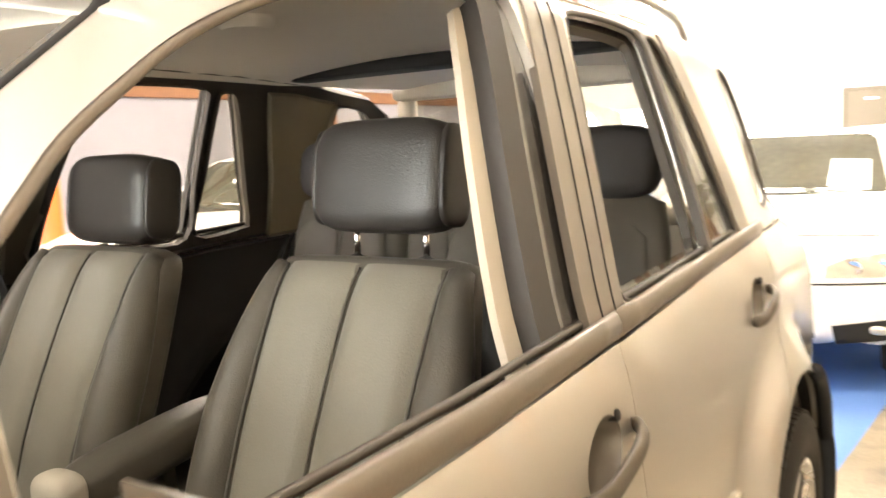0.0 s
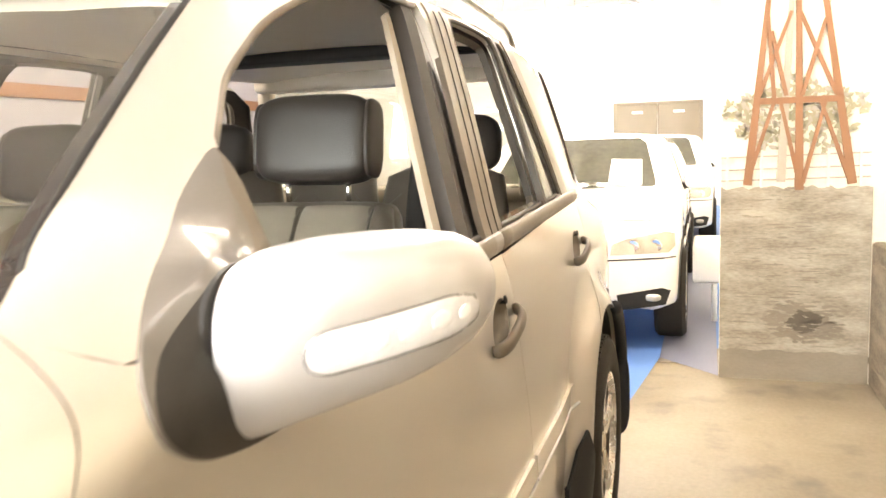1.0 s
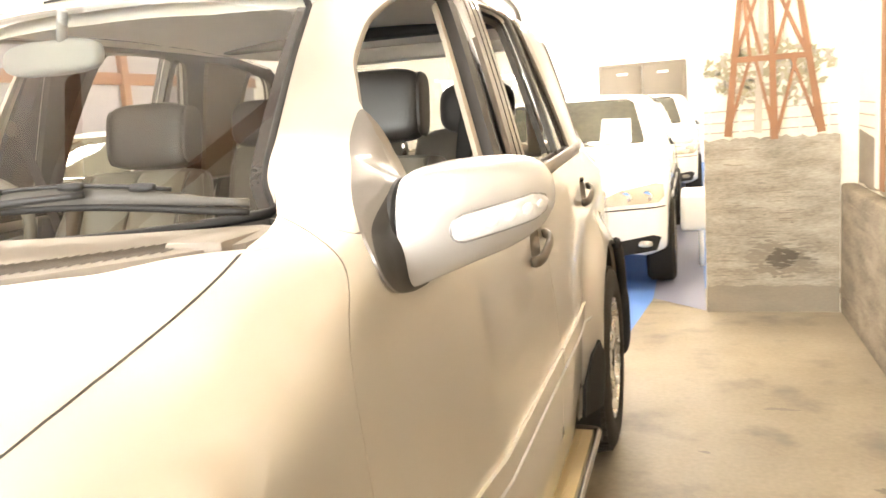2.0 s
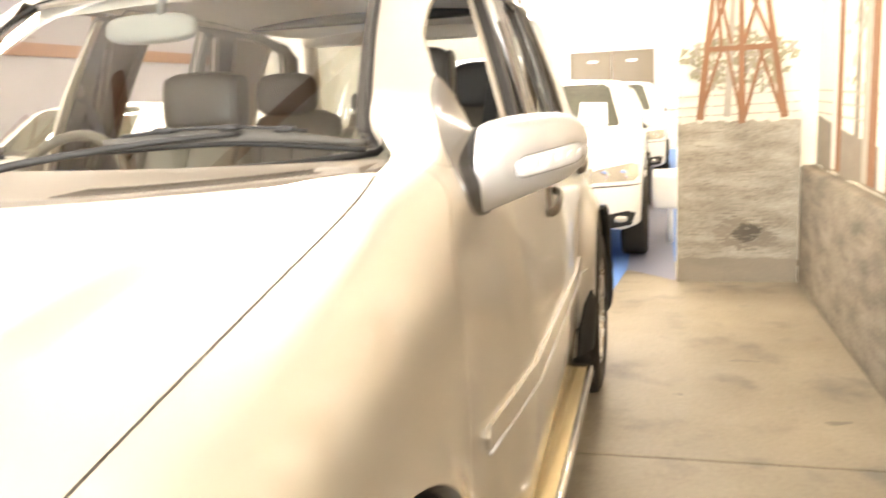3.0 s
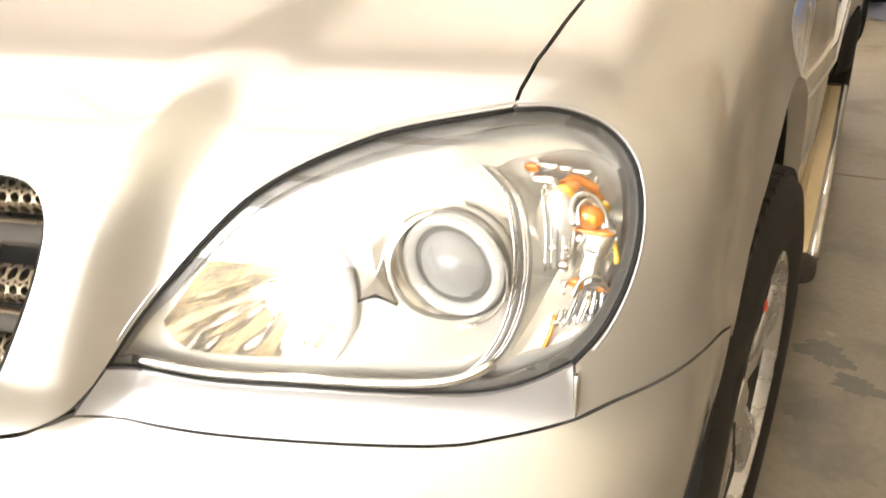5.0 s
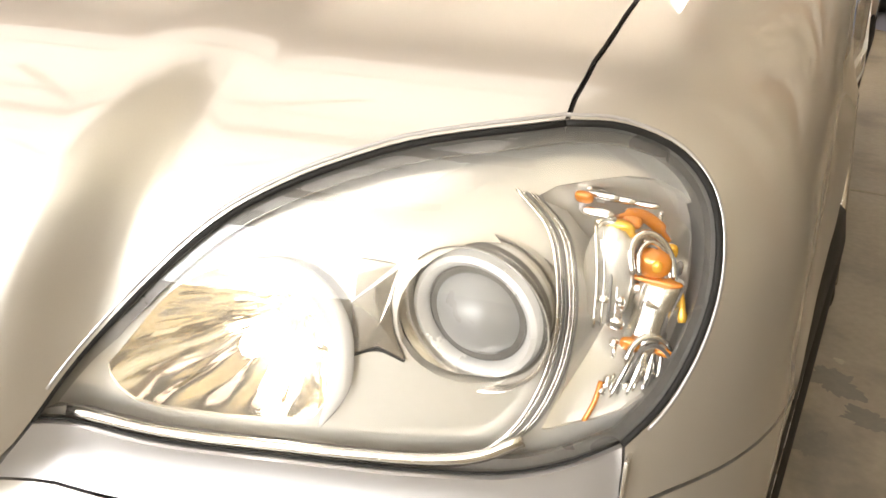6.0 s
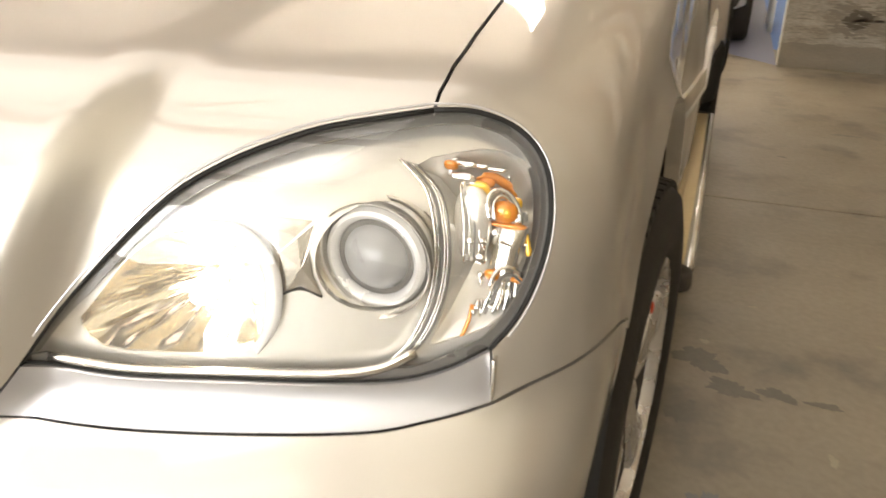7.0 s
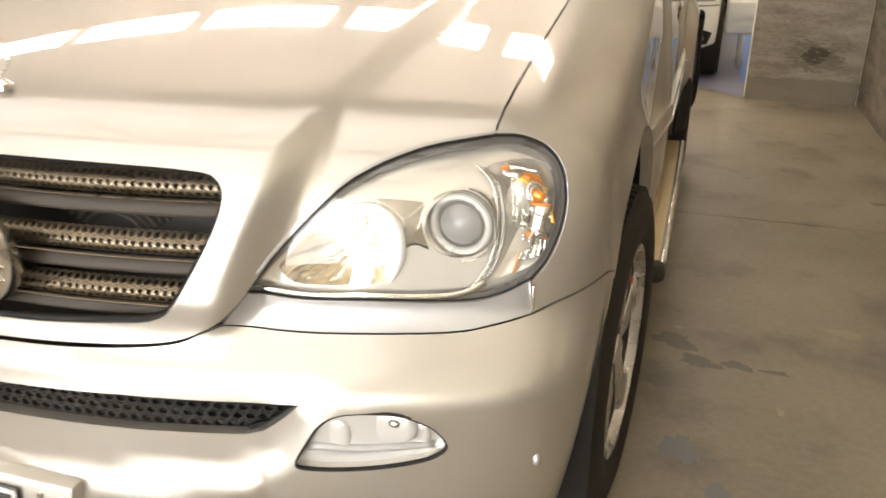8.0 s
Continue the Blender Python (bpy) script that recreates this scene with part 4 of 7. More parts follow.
CARGO = side([(3.83, 1.262), (3.828, 1.45), (3.836, 1.60), (3.862, 1.640), (3.97, 1.628), (4.04, 1.58), (4.10, 1.43), (4.14, 1.28), (4.0, 1.254)], 4, True)
REAR_PILLAR = [(3.50, 1.212), (3.464, 1.36), (3.412, 1.52), (3.362, 1.664), (3.385, 1.696), (3.455, 1.688), (3.51, 1.53), (3.575, 1.36), (3.615, 1.216)]
REAR_BAR = [(3.214, 1.205), (3.224, 1.40), (3.232, 1.60), (3.232, 1.695), (3.270, 1.690), (3.266, 1.60), (3.257, 1.40), (3.247, 1.205)]
rear_frame = [(2.612, 1.165), (2.625, 1.20), (2.625, 1.742), (2.9, 1.745), (3.3, 1.738), (3.7, 1.715), (4.0, 1.67), (4.12, 1.60), (4.22, 1.40), (4.28, 1.20), (3.9, 1.20), (3.45, 1.196), (3.0, 1.178)]
rear_door = side([(2.61, 1.158), (2.605, 1.0), (2.60, 0.75), (2.59, 0.50)]) + [(2.62, 0.455), (3.17, 0.455)] + [(y, z) for _, y, z in arc(AXLE_R, 0.40, 0.44, 173, 128, 8)] + side([(3.44, 0.80), (3.62, 0.92), (3.69, 1.03), (3.70, 1.195)]) + [(3.4, 1.190), (3.0, 1.172)]
tail = side([(3.70, 1.195), (3.69, 1.03), (3.62, 0.92), (3.44, 0.80)]) + [(y, z) for _, y, z in arc(AXLE_R, 0.40, 0.44, 122, 8, 18)] + [(4.15, 0.42), (4.33, 0.46), (4.36, 0.8), (4.33, 1.19)]
for flip in (False, True):
    s = -1 if flip else 1
    opts = dict(flip=flip, spatial=False)
    panel("front_door", front_door, "x", PAINT, suv, [bowl_ring(2.475, 1.030)], rim=0.016, step=0.02, gap=0.0004, **opts)
    panel("rear_door", rear_door, "x", PAINT, suv, [bowl_ring(3.490, 1.055)], rim=0.016, step=0.024, **opts)
    panel("rear_wing", tail, "x", PAINT, suv, rim=0.03, **opts)
    panel("cabin_frame", rear_frame, "x", PAINT, suv, [REAR_WIN, QUARTER, CARGO], rim=0.02, **opts)
    panel("rear_pillar_cover", REAR_PILLAR, "x", PILLAR_TRIM, suv, rim=0.012, off=0.004, label="bronze-grey rear pillar cover", **opts)
    panel("window_bar", REAR_BAR, "x", CHANNEL_TRIM, suv, rim=0.02, off=0.003, step=0.02, **opts)
    panel("lowered_window", [(2.70, 1.200), (3.21, 1.208), (3.213, 1.238), (2.712, 1.228)], "x", SIDE_GLASS, suv, rim=0.004, off=-0.014, step=0.03, label="top edge of the lowered rear window", **opts)
    panel("quarter_window", QUARTER, "x", SIDE_GLASS, suv, rim=0, gap=0.001, off=-0.01, **opts)
    panel("cargo_window", CARGO, "x", SIDE_GLASS, suv, rim=0, gap=0.001, off=-0.008, **opts)
    for ring, nm in ((REAR_WIN, "rear_window_seal"), (QUARTER, "quarter_seal"), (CARGO, "cargo_seal")):
        q = drop_on(np.array(ring), "x", body, -0.004)
        tube(nm, [(s * a, b, c) for a, b, c in q], 0.006, CHANNEL_TRIM, suv, n=6, closed=True)
    q = drop_on(np.array(side(WINDOW_TOP)), "x", body, -0.008)
    tube("front_window_seal", [(s * a, b, c) for a, b, c in q], 0.007, BELT_TRIM, suv, n=6)
    # centre pillar: dark inner channel and ribbed outer cover
    pillar = side([(2.455, 1.16), (2.49, 1.35), (2.535, 1.52), (2.58, 1.66), (2.60, 1.700)]) + side([(2.85, 1.700), (2.80, 1.60), (2.735, 1.40), (2.690, 1.20), (2.68, 1.16)])
    panel("pillar_backing", pillar, "x", GLOSS_BLACK, suv, rim=0.05, off=-0.016, **opts)
    cover = side([(2.52, 1.170), (2.555, 1.35), (2.605, 1.52), (2.655, 1.66), (2.672, 1.705)]) + side([(2.82, 1.712), (2.785, 1.60), (2.725, 1.40), (2.675, 1.20), (2.665, 1.172)])
    pc = panel("pillar_cover", cover, "x", PILLAR_TRIM, suv, rim=0.014, off=0.004, label="bronze-grey ribbed pillar cover", **opts)
    for f in (0.36, 0.72):
        a, b = [(2.52, 1.172), (2.555, 1.35), (2.605, 1.52), (2.66, 1.68)], [(2.665, 1.172), (2.725, 1.40), (2.785, 1.60), (2.82, 1.70)]
        line = [(u[0] + (v[0] - u[0]) * f, u[1] + (v[1] - u[1]) * f) for u, v in zip(spline(a, 5), spline(b, 5))]
        q = drop_on(np.array(line), "x", body, 0.0042)
        tube("rib", [(s * x, y, z) for x, y, z in q], 0.0018, RUBBER, pc, n=5)
    # belt mouldings
    for nm, a, b in (("front_belt_moulding", 1.71, 2.607), ("rear_belt_moulding", 2.613, 3.69)):
        ys = np.linspace(a, b, 14)
        zs = 1.172 + 0.030 * np.maximum(ys - 2.2, 0) / 1.2
        q = drop_on(np.stack([ys, zs], 1), "x", body, 0.004)
        tube(nm, [(s * x, y, z) for x, y, z in q], 0.023, BELT_TRIM, suv, "grey rubber moulding under the windows", n=10, flat=0.55)
        q = drop_on(np.stack([ys, zs + 0.024], 1), "x", body, -0.012)
        tube("window_wiper_seal", [(s * x, y, z) for x, y, z in q], 0.007, CHANNEL_TRIM, suv, n=6)
    # side mouldings low on the doors
    for nm, a, b in (("door_moulding", 1.47, 2.592), ("rear_door_moulding", 2.610, 3.16)):
        ys = np.linspace(a, b, 9)
        low = [(y, 0.664) for y in ys]
        ring = low + [(b + 0.004, 0.69)] + [(y, z + 0.052) for y, z in low[::-1]] + [(a - 0.004, 0.69)]
        panel(nm, ring, "x", PAINT, suv, rim=0.022, off=0.009, step=0.02, **opts)
        q = drop_on(np.array([(y, z - 0.004) for y, z in low]), "x", body, 0.009)
        tube("moulding_bead", [(s * x, y, z) for x, y, z in q], 0.0045, TRIM_PAINT, suv, n=8)
    # sills, footboards and their end caps
    sill = panel("sill", [(1.31, 0.449), (3.17, 0.449), (3.17, 0.335), (1.31, 0.335)], "x", PAINT, suv, rim=0.05, off=-0.004, **opts)
    step = block("footboard", (s * 0.875 - 0.085, 1.52, 0.285), (s * 0.875 + 0.085, 3.02, 0.315), STEP_PLATE, suv, "brassy metal running board", bevel=0.008)
    for k in range(5):
        x = s * (0.825 + 0.022 * k)
        block("tread_rib", (x - 0.003, 1.56, 0.315), (x + 0.003, 2.98, 0.319), STEP_PLATE, step, bevel=0.001, seg=1)
    tube("edge_rail", [(s * 0.955, 1.52, 0.303), (s * 0.958, 2.2, 0.303), (s * 0.955, 3.02, 0.303)], 0.016, STEEL, step, "bright steel edge", n=10)
    for y0, y1 in ((1.43, 1.525), (3.015, 3.09)):
        cushion("end_cap", (s * 0.895, (y0 + y1) / 2 + (0.02 if y0 < 2 else -0.01), 0.282), (0.15, (y1 - y0) * 0.8, 0.062), CAP_RUBBER, step, "dark rubber end cap", power=3.6)
    for y in (1.6, 2.8):
        block("bracket", (s * 0.76 - 0.08, y - 0.03, 0.275), (s * 0.76 + 0.08, y + 0.03, 0.30), BLACK, step)

ROOF = [(0.0, 1.985), (0.3, 2.0), (0.50, 2.045), (0.60, 2.12), (0.648, 2.30), (0.658, 2.6), (0.655, 3.0), (0.65, 3.5), (0.61, 3.9), (0.54, 4.10), (0.3, 4.17), (0.0, 4.18)]
roof_ring = ROOF + [(-x, y) for x, y in ROOF[::-1] if x > 0]
panel("roof", roof_ring, "z", PAINT, suv, step=0.06, rim=0.015, spatial=False, fn=cabin)
panel("headliner", roof_ring, "z", HEADLINER, suv, step=0.06, rim=0.0, spatial=False, fn=cabin, off=-0.045, label="pale grey cloth headliner")
for s in (1, -1):
    tube("roof_rail", spline([(s * 0.615, 2.35, 1.752), (s * 0.622, 2.45, 1.795), (s * 0.625, 3.0, 1.80), (s * 0.61, 3.7, 1.785), (s * 0.60, 3.9, 1.735)], 6), 0.010, PILLAR_TRIM, suv, n=8)
SCREEN = spline([(0.0, 1.232), (0.3, 1.236), (0.55, 1.244), (0.685, 1.256)], 4) + spline([(0.690, 1.262), (0.654, 1.302), (0.626, 1.367), (0.597, 1.448), (0.573, 1.519), (0.545, 1.614)], 4) + spline([(0.50, 1.664), (0.3, 1.690), (0.0, 1.702)], 4)
SCREEN = [tuple(p) for p in SCREEN]
screen_ring = SCREEN + [(-x, z) for x, z in SCREEN[::-1] if x > 1e-6]
ws = panel("windscreen", screen_ring, "w", WINDSCREEN, suv, step=0.05, rim=0.0, spatial=False, fn=cabin, off=-0.006)
ws.visible_shadow = False
q = drop_on(np.array(screen_ring), "w", cabin, -0.004)
tube("windscreen_seal", q, 0.008, RUBBER, suv, n=6, closed=True)
edge = [tuple(p) for p in spline([(0.690, 1.262), (0.654, 1.302), (0.626, 1.367), (0.597, 1.448), (0.573, 1.519), (0.545, 1.614)], 4)]
inner = [(x - 0.024, z) for x, z in edge]
for flip in (False, True):
    panel("windscreen_border", edge + inner[::-1], "w", GLOSS_BLACK, suv, step=0.02, rim=0.0, spatial=False, fn=cabin, off=-0.003, gap=0.0, flip=flip, label="black printed edge of the windscreen")
# front pillars: a skin from the windscreen's edge to the door window, run back to the roof
def settle(p):
    """Points moved on to the skin."""
    for _ in range(8):
        p = p - normals(p, body) * body(p)[:, None]
    return p


def along(points, n):
    q = np.array(points, float)
    d = np.concatenate([[0], np.cumsum(np.linalg.norm(np.diff(q, axis=0), axis=1))])
    t = np.linspace(0, d[-1], n)
    return np.stack([np.interp(t, d, q[:, k]) for k in range(q.shape[1])], 1)


pillar_low = np.concatenate([along(side(SAIL_TOP), 16), along(side(WINDOW_TOP)[:25], 22)[1:], along(side(WINDOW_TOP)[24:], 16)[1:]])
lower3 = drop_on(pillar_low, "x", body)
edge3 = drop_on(np.array(edge), "w", cabin)
roof3 = drop_on(np.array([tuple(p) for p in spline([(0.575, 2.075), (0.60, 2.12), (0.648, 2.30), (0.658, 2.62)], 5)]), "z", cabin)
cut = int(np.argmin(np.abs(edge3[:, 2] - 1.40)))
upper3 = np.concatenate([along(edge3[:cut + 1], 16), along(edge3[cut:], 22)[1:], along(np.concatenate([edge3[-1:], roof3]), 16)[1:]])
K = 9
grid3 = np.array([lower3 + (upper3 - lower3) * k / K for k in range(K + 1)])
grid3[1:-1] = settle(grid3[1:-1].reshape(-1, 3)).reshape(K - 1, -1, 3)
m = len(lower3)
faces = [(k * m + i, k * m + i + 1, (k + 1) * m + i + 1, (k + 1) * m + i) for k in range(K) for i in range(m - 1)]
for s in (1, -1):
    verts = [(s * x, y, z) for x, y, z in grid3.reshape(-1, 3)]
    pillar = link("front_pillar", mesh("front_pillar", verts, [f if s > 0 else f[::-1] for f in faces]), PAINT, suv)
    own = normals(grid3.reshape(-1, 3), body) * np.array((s, 1, 1))
    pillar.data.normals_split_custom_set([tuple(own[v]) for f in pillar.data.polygons for v in f.vertices])
# tail of the car
block("tailgate", (-0.76, 4.34, 0.62), (0.76, 4.44, 1.17), PAINT, suv, bevel=0.03)
block("rear_bumper", (-0.84, 4.30, 0.40), (0.84, 4.54, 0.63), PAINT, suv, bevel=0.05, seg=3)
for lo, hi in (((-0.62, 4.16, 1.17), (-0.55, 4.22, 1.66)), ((0.55, 4.16, 1.17), (0.62, 4.22, 1.66)), ((-0.60, 4.10, 1.64), (0.60, 4.20, 1.71)), ((-0.66, 4.26, 1.15), (0.66, 4.34, 1.22))):
    block("tailgate_frame", lo, hi, INNER_TRIM, suv, bevel=0.02)
rw = block("rear_screen", (-0.58, 4.215, 1.21), (0.58, 4.22, 1.65), SIDE_GLASS, suv, "lightly tinted rear screen", bevel=0)
rw.visible_shadow = False


# ---- fittings of the silver car ----
CLEAR_LENS = material("clear_lens_plastic", (0.62, 0.61, 0.595), 0.12, 0.2, 1.0, (0.50, 0.49, 0.475), 60, 0.9, 200)
LAMP_CELL = material("bright_lamp_cell", (0.86, 0.85, 0.83), 0.15, 0.4, 1.0, (0.80, 0.79, 0.77), 60, 0.9, 200)
LAMP_CREAM = material("pale_satin_bezel", (0.86, 0.835, 0.785), 0.22, 0.6, 0.4, (0.80, 0.77, 0.715), 12, 0.9, 200)
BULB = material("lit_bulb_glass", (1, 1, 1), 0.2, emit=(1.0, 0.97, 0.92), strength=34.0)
GOLD_SATIN = material("warm_bowl_facets", (0.88, 0.82, 0.71), 0.16, 0.95, 0.2, (0.76, 0.68, 0.55), 30, 0.9, 200)
LAMP_GREY = material("grey_lamp_frame", (0.13, 0.125, 0.115), 0.30, 0.3, 0.5, (0.20, 0.19, 0.175), 16, 0.9, 200)
SADDLE = material("dark_polished_saddle", (0.46, 0.42, 0.36), 0.2, 0.9, 0.2, (0.33, 0.30, 0.255), 30, 0.9, 200)
LAMP_WHITE = material("pale_fog_lamp_bowl", (0.80, 0.79, 0.765), 0.25, 0.35, 0.3, (0.70, 0.69, 0.665), 24, 0.9, 200)
VENT = material("dark_vent_slot", (0.085, 0.071, 0.056), 0.8, 0, 0, (0.11, 0.093, 0.074), 20, 0.8, 100)
CLEAR_FIN = glass("clear_lamp_fin", (0.93, 0.92, 0.88), 0.05, 0.72)
def arm(points, r, name, mat, parent, label="", n=10, flat=1.0):
    return tube(name, [tuple(p) for p in points], r, mat, parent, label, n, flat=flat)


def wheel(x, y, s, steer):
    """A road wheel with an alloy rim; s: the side it faces."""
    m = Matrix.Translation((x, y, 0.37)) @ Matrix.Rotation(radians(steer), 4, "Z")

    def turned(name, profile, mat, parent, label="", n=56):
        ob = disc_stack(name, [(r, s * h) for r, h in profile], (0, 0, 0), (1, 0, 0), mat, parent, label, n)
        ob.data.transform(m)
        return ob
    tyre = turned("tyre", [(0.235, -0.12), (0.30, -0.128), (0.345, -0.122), (0.364, -0.10), (0.370, -0.07), (0.370, 0.07), (0.364, 0.10), (0.345, 0.124), (0.31, 0.132), (0.27, 0.130), (0.240, 0.118), (0.228, 0.10)], TYRE, suv, "worn black tyre")
    blocks, faces = [], []
    for k in range(72):
        t0, t1 = 2 * math.pi * (k + 0.06) / 72, 2 * math.pi * (k + 0.80) / 72
        for row, (h0, h1) in enumerate(((-0.112, -0.068), (-0.060, -0.022), (-0.014, 0.014), (0.022, 0.060), (0.068, 0.112))):
            sh = (row % 2) * 0.5 * 2 * math.pi / 72
            r0 = 0.366 if row in (0, 4) else 0.371
            b = len(blocks)
            for t in (t0 + sh, t1 + sh):
                for h in (h0, h1):
                    for r in (r0 - 0.012, r0 + 0.006 - (0.006 if abs(h) > 0.1 else 0)):
                        blocks.append(m @ Vector((s * h, r * math.cos(t), r * math.sin(t))))
            faces += [tuple(b + i for i in f) for f in ((0, 1, 3, 2), (4, 6, 7, 5), (0, 4, 5, 1), (2, 3, 7, 6), (1, 5, 7, 3))]
    tagged(link("tread", mesh("tread", blocks, faces), TYRE, tyre, "", False), kind="stuff")
    rim = turned("rim", [(0.200, -0.10), (0.222, -0.09), (0.230, 0.0), (0.226, 0.09), (0.236, 0.104), (0.242, 0.112), (0.240, 0.122), (0.226, 0.122), (0.216, 0.105), (0.206, 0.06), (0.200, -0.09)], ALLOY, suv, "silver alloy rim")
    turned("brake_disc", [(0.0, -0.02), (0.155, -0.02), (0.155, 0.0), (0.0, 0.0)], STEEL, rim)
    turned("rim_barrel", [(0.19, -0.11), (0.0, -0.11)], BLACK, rim)
    turned("hub_cap", [(0.0, 0.112), (0.02, 0.111), (0.034, 0.105), (0.040, 0.09), (0.06, 0.08), (0.075, 0.05)], ALLOY, rim)
    for k in range(5):
        a = 2 * math.pi * k / 5 + 0.3
        rings = []
        for r, w, h, t in ((0.04, 0.030, 0.078, 0.022), (0.09, 0.033, 0.086, 0.024), (0.15, 0.040, 0.088, 0.022), (0.205, 0.056, 0.096, 0.020), (0.226, 0.062, 0.100, 0.016)):
            c = Vector((s * h, r * math.cos(a), r * math.sin(a)))
            rings.append([m @ q for q in sring(c, (0, -math.sin(a), math.cos(a)), (1, 0, 0), w, t, 3, 14)])
        loft("spoke", rings, ALLOY, rim)
    if y < 2 and s > 0:
        cushion("paint_dab", m @ Vector((0.118, 0.010, 0.168)), (0.006, 0.016, 0.022), RED_DAB, rim, "small red paint dab", nu=10, nv=6, power=2.0)
    for k in range(5):
        a = 2 * math.pi * (k + 0.5) / 5 + 0.3
        c = m @ Vector((s * 0.085, 0.052 * math.cos(a), 0.052 * math.sin(a)))
        cushion("wheel_bolt", c, (0.02, 0.018, 0.018), STEEL, rim, nu=10, nv=6)


wheel(0.792, AXLE_F, 1, -4)
wheel(0.840, AXLE_R, 1, 0)
wheel(-0.792, AXLE_F, -1, -4)
wheel(-0.840, AXLE_R, -1, 0)
for s in (1, -1):
    for a in (AXLE_F, AXLE_R):
        rings = []
        for x, r in ((0.895 + (0.05 if a == AXLE_R else 0), 0.445 if a == AXLE_R else 0.469), (0.86, 0.435 if a == AXLE_R else 0.459), (0.5, 0.435 if a == AXLE_R else 0.459)):
            rings.append([(s * x, a + r * math.cos(t), 0.40 + r * math.sin(t)) for t in np.linspace(math.pi * 1.12, -math.pi * 0.12, 26)])
        n = 26
        verts = [v for r in rings for v in r]
        faces = [(i * n + k, i * n + k + 1, (i + 1) * n + k + 1, (i + 1) * n + k) for i in range(2) for k in range(n - 1)]
        link("arch_liner", mesh("arch_liner", verts, faces), BLACK, suv)
        block("arch_back", (s * 0.49 - 0.01, a - 0.45, 0.25), (s * 0.49 + 0.01, a + 0.45, 0.85), BLACK, suv, bevel=0)
    # rubber lip behind each wheel
    for a, y0 in ((AXLE_F, 1.245), (AXLE_R, 4.03)):
        cushion("mud_flap", (s * (0.935 if a == AXLE_R else 0.875), y0 + 0.03, 0.42), (0.12 if a == AXLE_R else 0.10, 0.04, 0.34), RUBBER, suv, "black rubber mud flap")
    q = drop_on(np.array([(y, z) for _, y, z in arc(AXLE_R, 0.40, 0.445, -5, 66, 14)]), "x", body, 0.004)
    tube("rear_arch_lip", [(s * x, y, z) for x, y, z in q], 0.022, RUBBER, suv, "black rear arch lip", n=8)
    # lower black guard ahead of the rear wheel
    panel("arch_guard", [(3.05, 0.45), (3.11, 0.54), (3.17, 0.58), (3.195, 0.50), (3.19, 0.34), (3.06, 0.34)], "x", RUBBER, suv, rim=0.03, off=0.01, flip=s < 0, spatial=False, label="black rubber guard ahead of the rear wheel")
block("underbody", (-0.72, 0.45, 0.24), (0.72, 4.3, 0.40), BLACK, suv, bevel=0.03)
block("engine_cover", (-0.62, 0.34, 0.40), (0.62, 1.25, 0.86), BLACK, suv, bevel=0.05)


# door handles
def door_handle(y, z, s):
    """A strap grip across a dish that is sunk into the door."""
    def skin(a, b):
        return float(drop_on(np.array([(a, b)]), "x", body, 0.0)[0][0])

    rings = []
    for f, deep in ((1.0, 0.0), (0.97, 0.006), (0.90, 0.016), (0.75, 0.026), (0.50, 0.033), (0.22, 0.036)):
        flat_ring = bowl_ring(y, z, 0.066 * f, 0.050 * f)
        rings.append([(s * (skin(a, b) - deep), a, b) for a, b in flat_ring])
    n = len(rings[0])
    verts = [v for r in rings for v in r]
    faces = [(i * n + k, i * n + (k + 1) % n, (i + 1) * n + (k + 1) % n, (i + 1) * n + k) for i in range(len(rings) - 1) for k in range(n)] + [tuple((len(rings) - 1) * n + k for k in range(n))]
    # The darker trim tone stands for the shade inside a body-painted dish.
    bowl = link("door_handle", mesh("door_handle", verts, faces), PILLAR_TRIM, suv, "dish in a darker tone for its shade, with a dark bronze pull handle")
    line = ((-0.088, -0.030, 0.000), (-0.080, -0.028, 0.016), (-0.050, -0.022, 0.026), (0.0, -0.010, 0.030), (0.050, 0.000, 0.030), (0.088, 0.008, 0.024), (0.110, 0.012, 0.012), (0.118, 0.013, -0.002))
    pts = spline([(s * (skin(y + dy, z + dz) + out), y + dy, z + dz) for dy, dz, out in line], 5)
    arm(pts, [0.010, 0.012, 0.0135] + [0.0145] * (len(pts) - 6) + [0.0135, 0.012, 0.010], "grip", HANDLE, bowl, "bronze pull grip", n=14, flat=0.62)
    x, a, b = skin(y + 0.045, z + 0.045), y + 0.060, z + 0.042
    disc_stack("lock", [(0.0, 0.006), (0.007, 0.005), (0.009, 0.003), (0.009, -0.02)], (s * x, a, b), (s, 0, 0.15), BLACK, bowl, "dark key lock", n=16)


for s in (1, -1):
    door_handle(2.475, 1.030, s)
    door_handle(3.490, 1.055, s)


# outside mirrors
SAIL = [(1.735, 1.396), (1.665, 1.352), (1.60, 1.313), (1.54, 1.280), (1.49, 1.248), (1.452, 1.216), (1.438, 1.188), (1.448, 1.158), (1.490, 1.132), (1.55, 1.119), (1.61, 1.114), (1.650, 1.117),
        (1.656, 1.150), (1.642, 1.200), (1.652, 1.262), (1.684, 1.302), (1.704, 1.354)]


